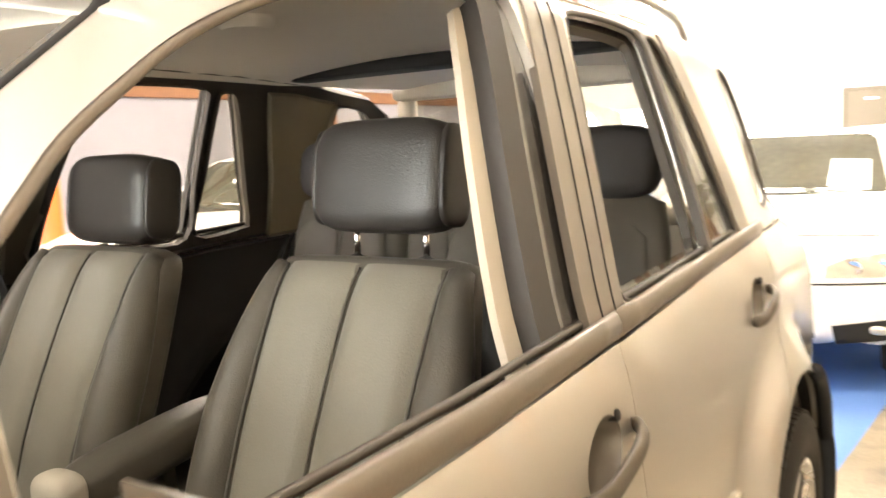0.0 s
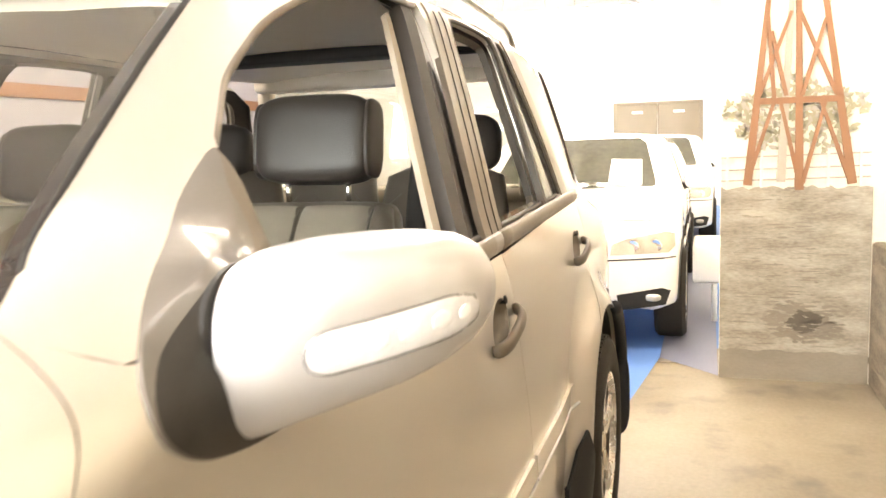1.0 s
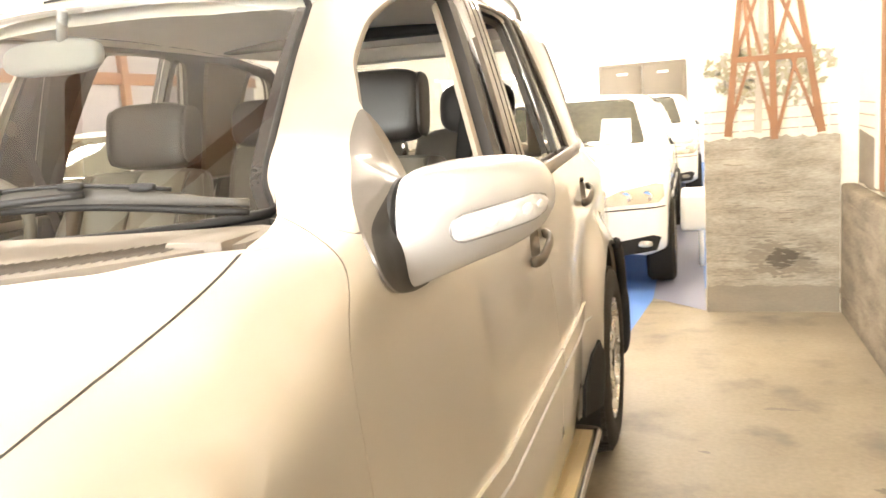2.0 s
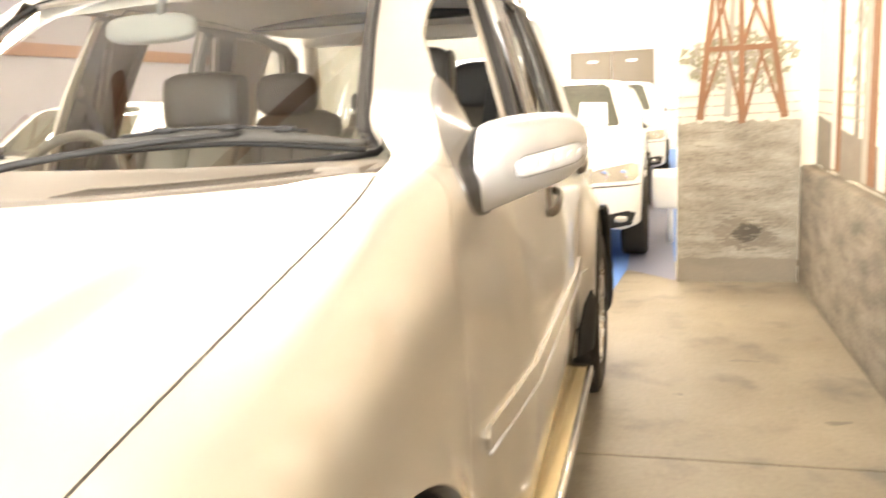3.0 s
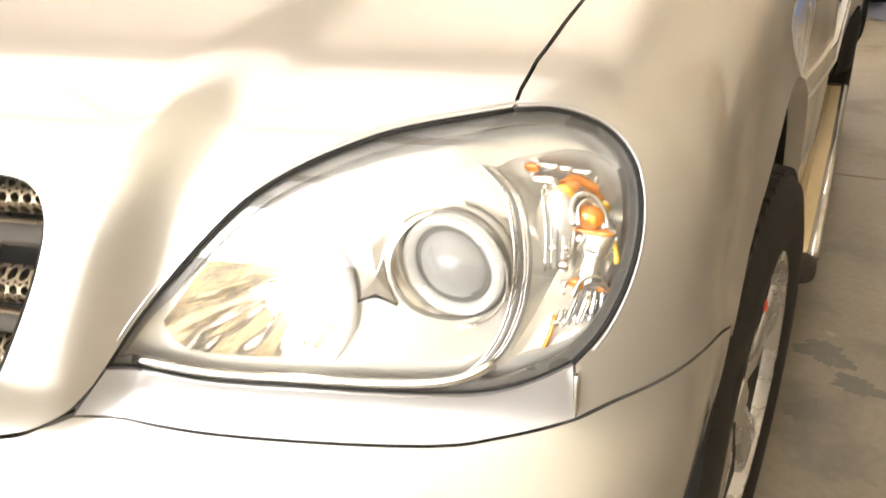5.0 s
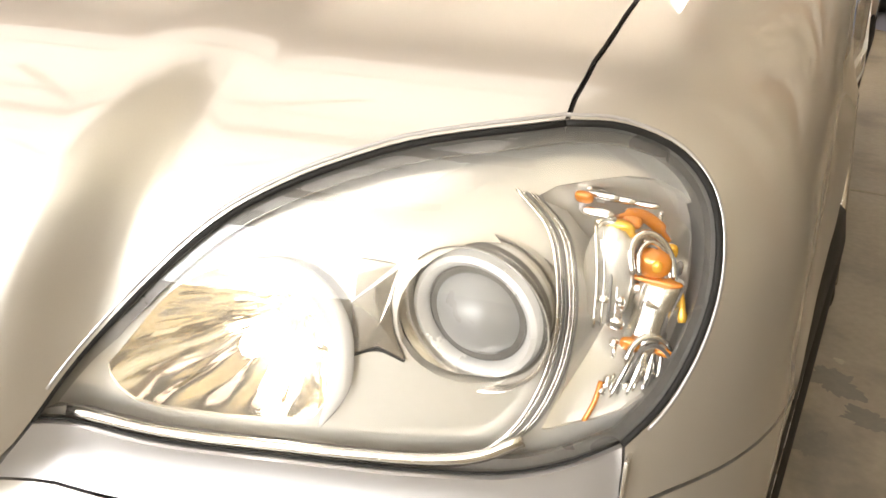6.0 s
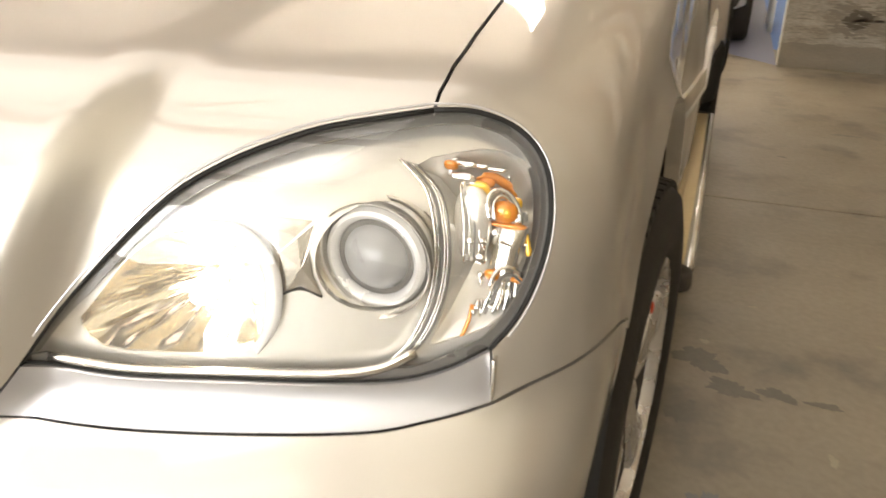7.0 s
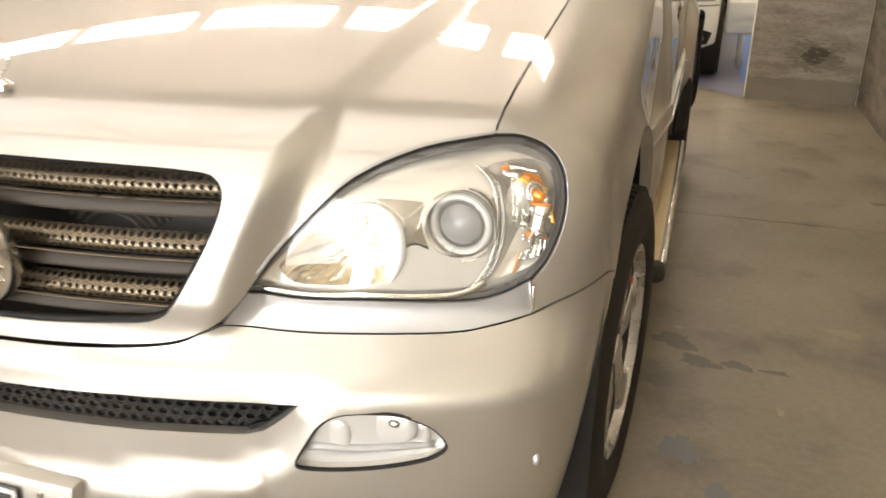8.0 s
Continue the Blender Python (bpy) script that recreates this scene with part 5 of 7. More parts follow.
def outside_mirror(s):
    """A door mirror: swept black foot, painted shell, flush light strip."""
    tilt_u, tilt_v = Vector((0, 0.93, 0.36)), Vector((0, -0.36, 0.93))
    edge = along([tuple(p) for p in spline(SAIL, 4, True)] + [SAIL[0]], 73)[:-1]
    on_door = drop_on(edge, "x", body, 0.0)
    at = np.array((1.587, 1.204))
    oval = []
    for a, b in edge:
        # the point of the foot's oval that faces the same way
        r = Vector((0, a - at[0], b - at[1]))
        t = math.atan2(r.dot(tilt_v) / 0.081, r.dot(tilt_u) / 0.062)
        p = tilt_u * 0.062 * math.cos(t) + tilt_v * 0.081 * math.sin(t)
        oval.append((at[0] + p.y, at[1] + p.z))
    oval = np.array(oval)
    step_f, step_out = (0.0, 0.05, 0.16, 0.48, 0.62, 0.74, 0.84, 0.92, 0.97, 1.0), (0.002, 0.004, 0.004, 0.005, 0.006, 0.008, 0.010, 0.012, 0.014, 0.014)
    # how far the painted upper part reaches in from the edge towards the black foot
    lift = np.clip((edge[:, 1] - 1.17) / 0.19, 0, 1)
    painted_to = 0.04 + 0.88 * lift * lift * (3 - 2 * lift)

    def foot_ring(f):
        """The skin's ring at the fraction f (one for each point) of the way from the edge to the oval."""
        q = edge * (1 - f)[:, None] + oval * f[:, None]
        under = drop_on(q, "x", body)[:, 0]
        base = np.maximum(on_door[:, 0], under) + np.interp(f, step_f, step_out)
        away = np.linalg.norm(edge - oval, axis=1) * (1 - f)
        w = np.clip(1 - away / 0.050, 0, 1) ** 1.5
        x = np.maximum(base * (1 - w) + 0.862 * w, under + 0.004)
        return [(s * float(a), float(y), float(z)) for a, (y, z) in zip(x, q)]

    sail = loft("door_mirror", [[(s * (x - 0.012), y, z) for x, y, z in on_door]] + [foot_ring(painted_to * u) for u in np.linspace(0, 1, 9)], SAIL_GREY, suv, "silver door mirror on a black foot with a clear light strip", cap=False)
    loft("foot", [foot_ring(painted_to + (1 - painted_to) * u) for u in np.linspace(0, 1, 9)], SAIL_TRIM, sail, "black plastic mirror foot", cap=False)
    panel("sail_lining", [(1.735, 1.394), (1.702, 1.350), (1.682, 1.300), (1.650, 1.262), (1.640, 1.166), (1.712, 1.166), (1.704, 1.25), (1.711, 1.32), (1.729, 1.376)], "x", PILLAR_TRIM, sail, rim=0.02, off=0.003, flip=s < 0, spatial=False, step=0.02, gap=0.0)
    loft("foot_gap", [sring((s * x, 1.587, 1.204), tilt_u, tilt_v, 0.059, 0.079, 2.3, 40) for x in (0.855, 0.874)], RUBBER, sail)
    loft("foot_collar", [sring((s * x, 1.587, 1.205), tilt_u, tilt_v, a, b, 2.3, 40) for x, a, b in ((0.850, 0.063, 0.082), (0.858, 0.0655, 0.0845), (0.862, 0.0655, 0.0845), (0.8645, 0.062, 0.081))], BLACK, sail)
    stations = ((0.866, 1.586, 1.205, 0.060, 0.081, 2.3), (0.868, 1.587, 1.206, 0.067, 0.0865, 2.4), (0.882, 1.596, 1.212, 0.074, 0.088, 2.5), (0.92, 1.615, 1.223, 0.080, 0.084, 2.7), (0.96, 1.637, 1.231, 0.081, 0.078, 2.8),
                (1.0, 1.664, 1.237, 0.077, 0.071, 2.8), (1.03, 1.690, 1.241, 0.067, 0.062, 2.6), (1.052, 1.712, 1.243, 0.050, 0.047, 2.4), (1.064, 1.726, 1.243, 0.026, 0.024, 2.2), (1.066, 1.728, 1.243, 0.004, 0.004, 2))
    st = np.array(stations)
    run = np.linspace(0, len(st) - 1, 10 * (len(st) - 1) + 1)
    smooth = np.stack([np.interp(run, range(len(st)), st[:, c]) for c in range(6)], 1)
    for _ in range(5):
        # round off the steps from station to station
        smooth[3:-1] = (smooth[2:-2] + 2 * smooth[3:-1] + smooth[4:]) / 4
    head = [sring((s * x, y, z), (0, 0.97, 0.10), (0, -0.10, 0.995), a, b, p, 48) for x, y, z, a, b, p in smooth]
    loft("shell", head, TRIM_PAINT, sail, "bright silver mirror shell")

    def face(x, dz, lift):
        """A point of the shell's forward face, dz above its middle line."""
        k = [float(np.interp(x, smooth[:, 0], smooth[:, c])) for c in range(1, 6)]
        y, z, a, b, p = k
        v = max(-0.98, min(0.98, dz / b))
        u = -a * (1 - abs(v) ** p) ** (1 / p)
        return Vector((s * x, y + 0.97 * u - 0.10 * dz - lift, z + 0.10 * u + 0.995 * dz))

    def strip_patch(name, x0, x1, half, lift, mat, parent, label="", n=26, m=9, bow=0.0):
        """A rounded flush patch on the shell's forward face."""
        verts, faces = [], []
        for i in range(n + 1):
            f = i / n
            x = x0 + (x1 - x0) * f
            mid = -0.0120 + 0.004 * (x - 0.945) / 0.115
            r = half / (x1 - x0)
            h = half * min(1.0, math.sqrt(max(0.0, 1 - max(0.0, 1 - f / r) ** 2)), math.sqrt(max(0.0, 1 - max(0.0, 1 - (1 - f) / r) ** 2))) + 0.0002
            for j in range(m + 1):
                g = -1 + 2 * j / m
                edge_in = 1 if 0 < j < m and 0 < i < n else 0
                verts.append(face(x, mid + h * g, lift * edge_in + bow * (1 - g * g) * edge_in - 0.001 * (1 - edge_in)))
        for i in range(n):
            for j in range(m):
                faces.append((i * (m + 1) + j, i * (m + 1) + j + 1, (i + 1) * (m + 1) + j + 1, (i + 1) * (m + 1) + j))
        return link(name, mesh(name, verts, faces), mat, parent, label)
    strip_patch("strip_edge", 0.938, 1.0640, 0.0245, 0.0014, LAMP_GREY, sail)
    strip = strip_patch("light_strip", 0.9410, 1.0628, 0.0220, 0.0028, CLEAR_LENS, sail, "clear repeater light strip", bow=0.001)
    for x0, x1 in ((0.947, 0.982), (0.986, 1.006), (1.010, 1.028), (1.032, 1.047), (1.050, 1.058)):
        strip_patch("light_cell", x0, x1, 0.0150, 0.0045, LAMP_CELL, strip, n=8, m=6, bow=0.0012)
    block("mirror_glass", (s * 0.955 - 0.06, 1.728, 1.17), (s * 0.955 + 0.06, 1.733, 1.29), CHROME, sail)


for s in (1, -1):
    outside_mirror(s)

# cowl with its vents, wipers
cowl_r = [(x, 1.008 + 0.60 * x * x) for x in np.linspace(0, 0.735, 12)]
cowl_b = [(x, 1.33 + 0.22 * x * x) for x in np.linspace(0.70, 0, 10)]
half = cowl_r + [(0.742, 1.37), (0.722, 1.43)] + cowl_b
cowl = panel("cowl", half + [(-x, y) for x, y in half[::-1] if x > 1e-6], "z", COWL, suv, step=0.03, rim=0.01, spatial=False, fn=lambda p: p[..., 2] - (1.229 - 0.02 * np.abs(p[..., 0]) + 0.085 * np.maximum(p[..., 1] - 1.10, 0)), label="grey-brown plastic cowl with vent slots")
for s in (1, -1):
    for k in range(34):
        x = 0.28 + 0.011 * k
        y0 = 1.035 + 0.60 * x * x
        tube("vent_slot", [(s * x, y0, 1.2300 - 0.02 * x + 0.085 * max(y0 - 1.10, 0)), (s * (x + 0.022), y0 + 0.075, 1.2300 - 0.02 * x + 0.085 * max(y0 - 1.025, 0))], 0.0013, VENT, cowl, n=5)
    block("cowl_corner", (s * 0.68 - 0.05, 1.30, 1.20), (s * 0.68 + 0.04, 1.42, 1.244), COWL, cowl, bevel=0.012)


def wiper(name, a, b, pivot):
    """An arm from its pivot over the blade, the blade's wing, its rubber and the clips."""
    a, b, pivot = Vector(a), Vector(b), Vector(pivot)
    mid = a * 0.45 + b * 0.55 + Vector((0, -0.022, 0.020))
    ar = tube(name, spline([pivot, pivot + (mid - pivot) * 0.25 + Vector((0, 0, 0.016)), pivot + (mid - pivot) * 0.7 + Vector((0, 0, 0.012)), mid], 7), [0.009 - 0.0002 * k for k in range(22)], BLACK, suv, "black windscreen wiper", n=8, flat=0.6)
    line = spline([a, a * 0.5 + b * 0.5 + Vector((0, -0.006, 0.014)), b], 12)
    tube("blade", line, [0.006 + 0.011 * math.sin(math.pi * min(1.0, 0.1 + k / 24)) for k in range(25)], WIPER_GREY, ar, "weathered grey blade wing", n=8, flat=0.45)
    tube("blade_rubber", [Vector(p) + Vector((0, -0.004, -0.013)) for p in line], 0.0055, RUBBER, ar, n=6)
    tube("blade_spine", [Vector(p) + Vector((0, -0.008, 0.012 + 0.006 * math.sin(math.pi * k / 24))) for k, p in enumerate(line)][2:-5], 0.0032, BLACK, ar, n=6)
    for k in (6, 12, 17):
        cushion("clip", Vector(line[k]) + Vector((0, -0.008, 0.017)), (0.045, 0.014, 0.012), BLACK, ar, power=3.4, nu=12, nv=8)
    disc_stack("pivot_cap", [(0.0, 0.02), (0.012, 0.018), (0.018, 0.008), (0.02, -0.02)], pivot, (0, -0.3, 1), BLACK, ar, n=16)
    return ar


wiper("wiper", (0.20, 1.335, 1.292), (0.685, 1.435, 1.275), (-0.02, 1.17, 1.235))
wiper("wiper", (-0.60, 1.40, 1.275), (-0.02, 1.33, 1.290), (-0.55, 1.30, 1.232))


# headlamps
def headlamp(s):
    flip = s < 0
    outline = [tuple(p) for p in LAMP_TOP[::-1][:-1]] + [tuple(p) for p in LAMP_OUT[::-1][:-1]] + [tuple(p) for p in LAMP_LOW[::-1][:-1]]

    def ring3(c, r, n=28):
        return [(c[0] + r * math.cos(t), c[1], c[2] + r * math.sin(t)) for t in np.linspace(0, 2 * math.pi, n, endpoint=False)]
    PROJ = (0.692, 0.246, 0.844)
    BULB_AT = (0.540, 0.200, 0.803)
    TEAR = [(0.448, 0.12, 0.779), (0.453, 0.126, 0.797), (0.467, 0.138, 0.818), (0.481, 0.15, 0.838), (0.5, 0.163, 0.857), (0.52, 0.172, 0.868), (0.54, 0.18, 0.873), (0.564, 0.187, 0.87),
            (0.584, 0.19, 0.859), (0.599, 0.19, 0.836), (0.602, 0.187, 0.81), (0.599, 0.182, 0.784), (0.59, 0.174, 0.76), (0.555, 0.162, 0.754), (0.501, 0.145, 0.754), (0.462, 0.131, 0.759)]
    tear = [tuple(p) for p in spline(TEAR, 2, True)]
    CHAMBER = [(0.707, 0.268, 0.926), (0.739, 0.298, 0.937), (0.777, 0.326, 0.935), (0.809, 0.338, 0.911), (0.823, 0.329, 0.878), (0.824, 0.307, 0.833), (0.812, 0.283, 0.798), (0.79, 0.26, 0.776), (0.759, 0.24, 0.767),
               (0.737, 0.228, 0.763), (0.748, 0.24, 0.799), (0.748, 0.251, 0.842), (0.735, 0.261, 0.888)]
    chamber = [tuple(p) for p in spline(CHAMBER, 2, True)]

    def place(p):
        return (s * p[0], p[1], p[2])

    def shrink(ring, by):
        """The outline drawn inwards across the lamp's face."""
        q = np.array(ring, float)
        d = np.roll(q, -1, 0) - np.roll(q, 1, 0)
        nrm = np.stack([-d[:, 2], 0 * d[:, 0], d[:, 0]], 1)
        nrm /= np.linalg.norm(nrm, axis=1)[:, None]
        area = np.sum(q[:, 0] * np.roll(q[:, 2], -1) - np.roll(q[:, 0], -1) * q[:, 2])
        return [tuple(v) for v in q + nrm * by * (1 if area > 0 else -1)]

    # bright bezel with the openings for the bowl, the projector and the indicator chamber
    proj_hole = [(x, 0.236 + 0.54 * (x - 0.689) + 0.25 * (z - 0.843), z) for x, _, z in ring3((0.687, 0.25, 0.844), 0.0520)]
    lamp = panel("headlamp", outline, "s", LAMP_CREAM, suv, [tear, [tuple(p) for p in proj_hole], chamber], step=0.014, rim=0.012, off=-0.024, flip=flip, gap=-0.002, label="clear headlamp with chrome reflectors and an amber bulb")
    q0, q1 = on_skin(outline, "s", None, -0.004), on_skin(outline, "s", None, -0.030)
    n = len(q0)
    verts = [place(p) for p in q0] + [place(p) for p in q1]
    link("lamp_wall", mesh("lamp_wall", verts, [(k, (k + 1) % n, n + (k + 1) % n, n + k) for k in range(n)]), LAMP_GREY, lamp)
    frame_in = [tuple(p) for p in on_skin(shrink(outline, 0.009), "s")]
    panel("lamp_frame", outline, "s", LAMP_GREY, lamp, [frame_in], step=0.012, rim=0.003, off=-0.010, flip=flip, gap=0.0, label="grey ribbed frame behind the lamp glass")
    glassp = panel("cover_glass", outline, "s", LAMP_GLASS, lamp, step=0.018, rim=0.0, off=-0.003, flip=flip, gap=0.004)
    glassp.visible_shadow = False
    # rolled edge of the sheet metal round the lamp
    rolled = spline([tuple(p) for p in shrink([tuple(q) for q in LAMP_TOP[::-1]] + [tuple(q) for q in LAMP_OUT[::-1][1:]], -0.0048)][2:-2], 2)
    tube("rolled_edge", [place(p) for p in on_skin(rolled, "s", None, -0.0008)], 0.0017, TRIM_PAINT, lamp, n=6)
    # high beam bowl: stepped flutes that run back to the bulb
    rnd = random.Random(7)
    rim3 = on_skin(dense(np.array(tear), 0.006), "s", None, -0.024)
    m = len(rim3)
    rings = [[Vector(p) for p in rim3]]
    hub = Vector(BULB_AT) + Vector((0, 0.045, 0))
    flute = [0.0042 * math.sin(0.9 * k) + rnd.uniform(-0.0025, 0.0025) for k in range(m)]
    for f, deep, wave in ((0.94, 0.010, 0.0), (0.86, 0.018, 0.6), (0.72, 0.028, 1.0), (0.58, 0.037, -0.8), (0.44, 0.044, 1.0), (0.30, 0.049, -0.6), (0.16, 0.052, 0.0)):
        ring = []
        for k, p in enumerate(rim3):
            p = Vector(p)
            q = hub + (p - hub) * f
            q.y = p.y * f + hub.y * (1 - f) - 0.02 * (1 - f) + deep * 0.45 + wave * flute[k]
            ring.append(q)
        rings.append(ring)
    verts = [place(v) for ring in rings for v in ring]
    faces = [(a * m + k, a * m + (k + 1) % m, (a + 1) * m + (k + 1) % m, (a + 1) * m + k) for a in range(len(rings) - 1) for k in range(m)]
    faces.append(tuple((len(rings) - 1) * m + k for k in range(m)))
    sharp(link("beam_bowl", mesh("beam_bowl", verts, faces), GOLD_SATIN, lamp, "fluted warm chrome high beam bowl"), 28)
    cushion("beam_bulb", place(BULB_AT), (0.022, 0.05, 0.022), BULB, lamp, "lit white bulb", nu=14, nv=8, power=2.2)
    # broad chrome arc on the bowl's inner edge
    arc3 = on_skin([tuple(p) for p in spline(TEAR[5:13], 5)], "s", None, -0.018)
    wide = [0.0015 + 0.0080 * min(1.0, 3.2 * k / (len(arc3) - 1), 5 * (1 - k / (len(arc3) - 1))) for k in range(len(arc3))]
    tube("beam_ring", [place((x + 0.005, y, z)) for x, y, z in arc3], wide, LAMP_CELL, lamp, "bright arc round the bowl", n=12, flat=0.55)
    # projector: tunnel, chrome ring and lens
    disc_stack("projector_tunnel", [(0.054, 0.004), (0.050, 0.04), (0.0, 0.04)], place(PROJ), (0, 1, 0), SATIN, lamp, n=40)
    collar = [[place((PROJ[0] + r * math.cos(t), PROJ[1] + h, PROJ[2] + r * math.sin(t))) for t in np.linspace(0, 2 * math.pi, 48, endpoint=False)] for r, h in ((0.0545, -0.022), (0.0525, -0.021), (0.0485, -0.006))]
    loft("projector_collar", collar, SATIN, lamp, cap=False)
    disc_stack("projector_ring", [(0.0345, 0.004), (0.0362, -0.011), (0.0385, -0.0165), (0.042, -0.0185), (0.0455, -0.0165), (0.0478, -0.009), (0.048, 0.012)], place(PROJ), (0.04 * s, 1, 0.02), LAMP_WHITE, lamp, "bright projector ring", n=56)
    disc_stack("ring_edge", [(0.0344, -0.010), (0.0353, -0.0118), (0.0362, -0.011)], place(PROJ), (0.04 * s, 1, 0.02), LAMP_GREY, lamp, n=48)
    disc_stack("ring_edge", [(0.0474, -0.0105), (0.0486, -0.009), (0.0492, 0.0)], place(PROJ), (0.04 * s, 1, 0.02), LAMP_GREY, lamp, n=48)
    disc_stack("projector_lens", [(0.0, -0.029), (0.010, -0.0275), (0.019, -0.0235), (0.027, -0.0165), (0.033, -0.008), (0.0352, 0.004)], place(PROJ), (0.04 * s, 1, 0.02), LENS, lamp, "milky glass projector lens", n=44)
    # dark polished saddle between the bowl and the projector
    for nm, ring in (("saddle_mirror", [(0.567, 0.193, 0.884), (0.600, 0.205, 0.882), (0.634, 0.215, 0.878), (0.622, 0.205, 0.864), (0.61, 0.197, 0.851), (0.596, 0.197, 0.868)]),
                     ("saddle_mirror", [(0.61, 0.197, 0.850), (0.623, 0.205, 0.862), (0.636, 0.214, 0.875), (0.634, 0.206, 0.852), (0.638, 0.203, 0.830), (0.646, 0.203, 0.811), (0.628, 0.198, 0.820), (0.614, 0.191, 0.812), (0.611, 0.194, 0.832)])):
        top = on_skin(ring, "s", None, -0.0215)
        c = np.mean(top, axis=0) + np.array((0.002, -0.0006, -0.002))
        verts = [place(p) for p in top] + [place(c)]
        k = len(top)
        link(nm, mesh(nm, verts, [(i, (i + 1) % k, k) for i in range(k)]), SADDLE, lamp, "", False)
    tube("saddle_edge", [place(p) for p in on_skin(spline([(0.612, 0.19, 0.812), (0.628, 0.198, 0.817), (0.646, 0.203, 0.810)], 5), "s", None, -0.022)], 0.0014, BLACK, lamp, n=5)
    # bright lower ledge
    ledge = on_skin([(0.436, 0.1, 0.758), (0.50, 0.12, 0.7475), (0.58, 0.15, 0.7455), (0.66, 0.18, 0.7435), (0.705, 0.20, 0.7485), (0.730, 0.22, 0.764)], "s", None, -0.010)
    tube("lower_ledge", [place(p) for p in spline(list(ledge), 5)], 0.0055, SATIN, lamp, n=8, flat=0.6)
    # curved clear fins that part the indicator chamber
    for k in range(6):
        d = 0.0042 * k
        fin = on_skin([(0.700 + d, 0.26, 0.930), (0.722 + d, 0.26, 0.905), (0.735 + d, 0.25, 0.874), (0.741 + d, 0.24, 0.842), (0.737 + d, 0.23, 0.806), (0.722 + d, 0.22, 0.772), (0.698 + d, 0.21, 0.746)], "s", None, -0.011 - 0.002 * k)
        tube("chamber_fin", [place(p) for p in spline(list(fin), 6)], 0.0013 if k % 2 == 0 else 0.0009, (SATIN, CLEAR_FIN, LAMP_GREY)[k % 3], lamp, n=6)
    # indicator chamber: backing in facets, bulb in its ring, amber pieces and clear prisms
    inner = on_skin(chamber, "s", None, -0.024)
    m = len(inner)
    mid = np.mean(inner, axis=0)
    rings = [[np.array(p) for p in inner]]
    for f in (0.72, 0.40):
        rings.append([mid + (np.array(p) - mid) * f + np.array((rnd.uniform(-0.002, 0.002), 0.020 + 0.012 * (1 - f) + rnd.uniform(-0.003, 0.003), rnd.uniform(-0.002, 0.002))) for p in inner])
    verts = [place(v) for ring in rings for v in ring] + [place(mid + np.array((0, 0.032, 0)))]
    faces = [(a * m + k, a * m + (k + 1) % m, (a + 1) * m + (k + 1) % m, (a + 1) * m + k) for a in range(2) for k in range(m)] + [(2 * m + k, 2 * m + (k + 1) % m, 3 * m) for k in range(m)]
    sharp(link("chamber_backing", mesh("chamber_backing", verts, faces), LAMP_CREAM, lamp, "pale moulded indicator chamber"), 50)

    def spread(x):
        return 0.800 - (0.803 - x) * 1.3

    def bead(name, x, z, w, h, mat, deep=-0.024, d=0.010, turn=0.0, power=2.2, label=""):
        """A small moulded piece of the chamber, round-edged."""
        p = on_skin([(spread(x), 0.3, z)], "s", None, deep)[0]
        return cushion(name, place(p), (w * 1.2, d, h), mat, lamp, label, nu=14, nv=8, power=power, turn=turn)

    def bow(name, pts, r, mat, deep, flat=1.0):
        """A moulded rod of the chamber."""
        q = on_skin([(spread(x), 0.3, z) for x, z in pts], "s", None, deep)
        return tube(name, [place(p) for p in spline(list(q), 5)], r, mat, lamp, n=8, flat=flat)
    # amber bulb under its bright arch
    bead("amber_bulb", 0.788, 0.878, 0.022, 0.021, AMBER, -0.020, 0.016, label="amber indicator bulb")
    bead("bulb_tip", 0.787, 0.876, 0.006, 0.009, AMBER_BRIGHT, -0.0125, 0.005)
    bow("bulb_arch", [(0.770, 0.868), (0.7705, 0.884), (0.777, 0.895), (0.788, 0.899), (0.798, 0.894), (0.8035, 0.883), (0.804, 0.868)], 0.0026, CHROME, -0.018)
    bow("bulb_arch", [(0.7745, 0.868), (0.7755, 0.882), (0.781, 0.890), (0.788, 0.893), (0.795, 0.889), (0.799, 0.881), (0.7995, 0.868)], 0.0017, SATIN, -0.016)
    # the bulb's reflections in the clear plastic above and beside it, set in as amber pieces
    bow("amber_reflection_band", [(0.768, 0.908), (0.778, 0.912), (0.790, 0.912), (0.801, 0.906), (0.809, 0.896)], [0.002] * 4 + [0.0045] * 13 + [0.002] * 4, AMBER, -0.026, 0.6)
    bead("amber_reflection", 0.768, 0.898, 0.017, 0.018, AMBER_BRIGHT, -0.026, 0.008, 25, 2.8)
    bead("amber_reflection", 0.776, 0.906, 0.016, 0.010, AMBER, -0.027, 0.006, -15, 2.6)
    bead("amber_reflection", 0.806, 0.889, 0.009, 0.012, AMBER_BRIGHT, -0.022, 0.006, 20, 2.8)
    bead("amber_reflection", 0.744, 0.918, 0.011, 0.010, AMBER, -0.024, 0.006, 30, 2.8)
    bead("amber_reflection", 0.789, 0.8655, 0.032, 0.0045, AMBER, -0.021, 0.008, 0, 3.0)
    bow("amber_reflection_band", [(0.808, 0.866), (0.8105, 0.852), (0.8105, 0.838)], [0.0012] * 3 + [0.0024] * 5 + [0.0034] * 3, AMBER_BRIGHT, -0.019)
    bead("amber_reflection", 0.768, 0.816, 0.012, 0.012, AMBER, -0.025, 0.007, 20, 2.6)
    bead("amber_reflection", 0.796, 0.813, 0.012, 0.006, AMBER, -0.022, 0.006, 0, 2.6)
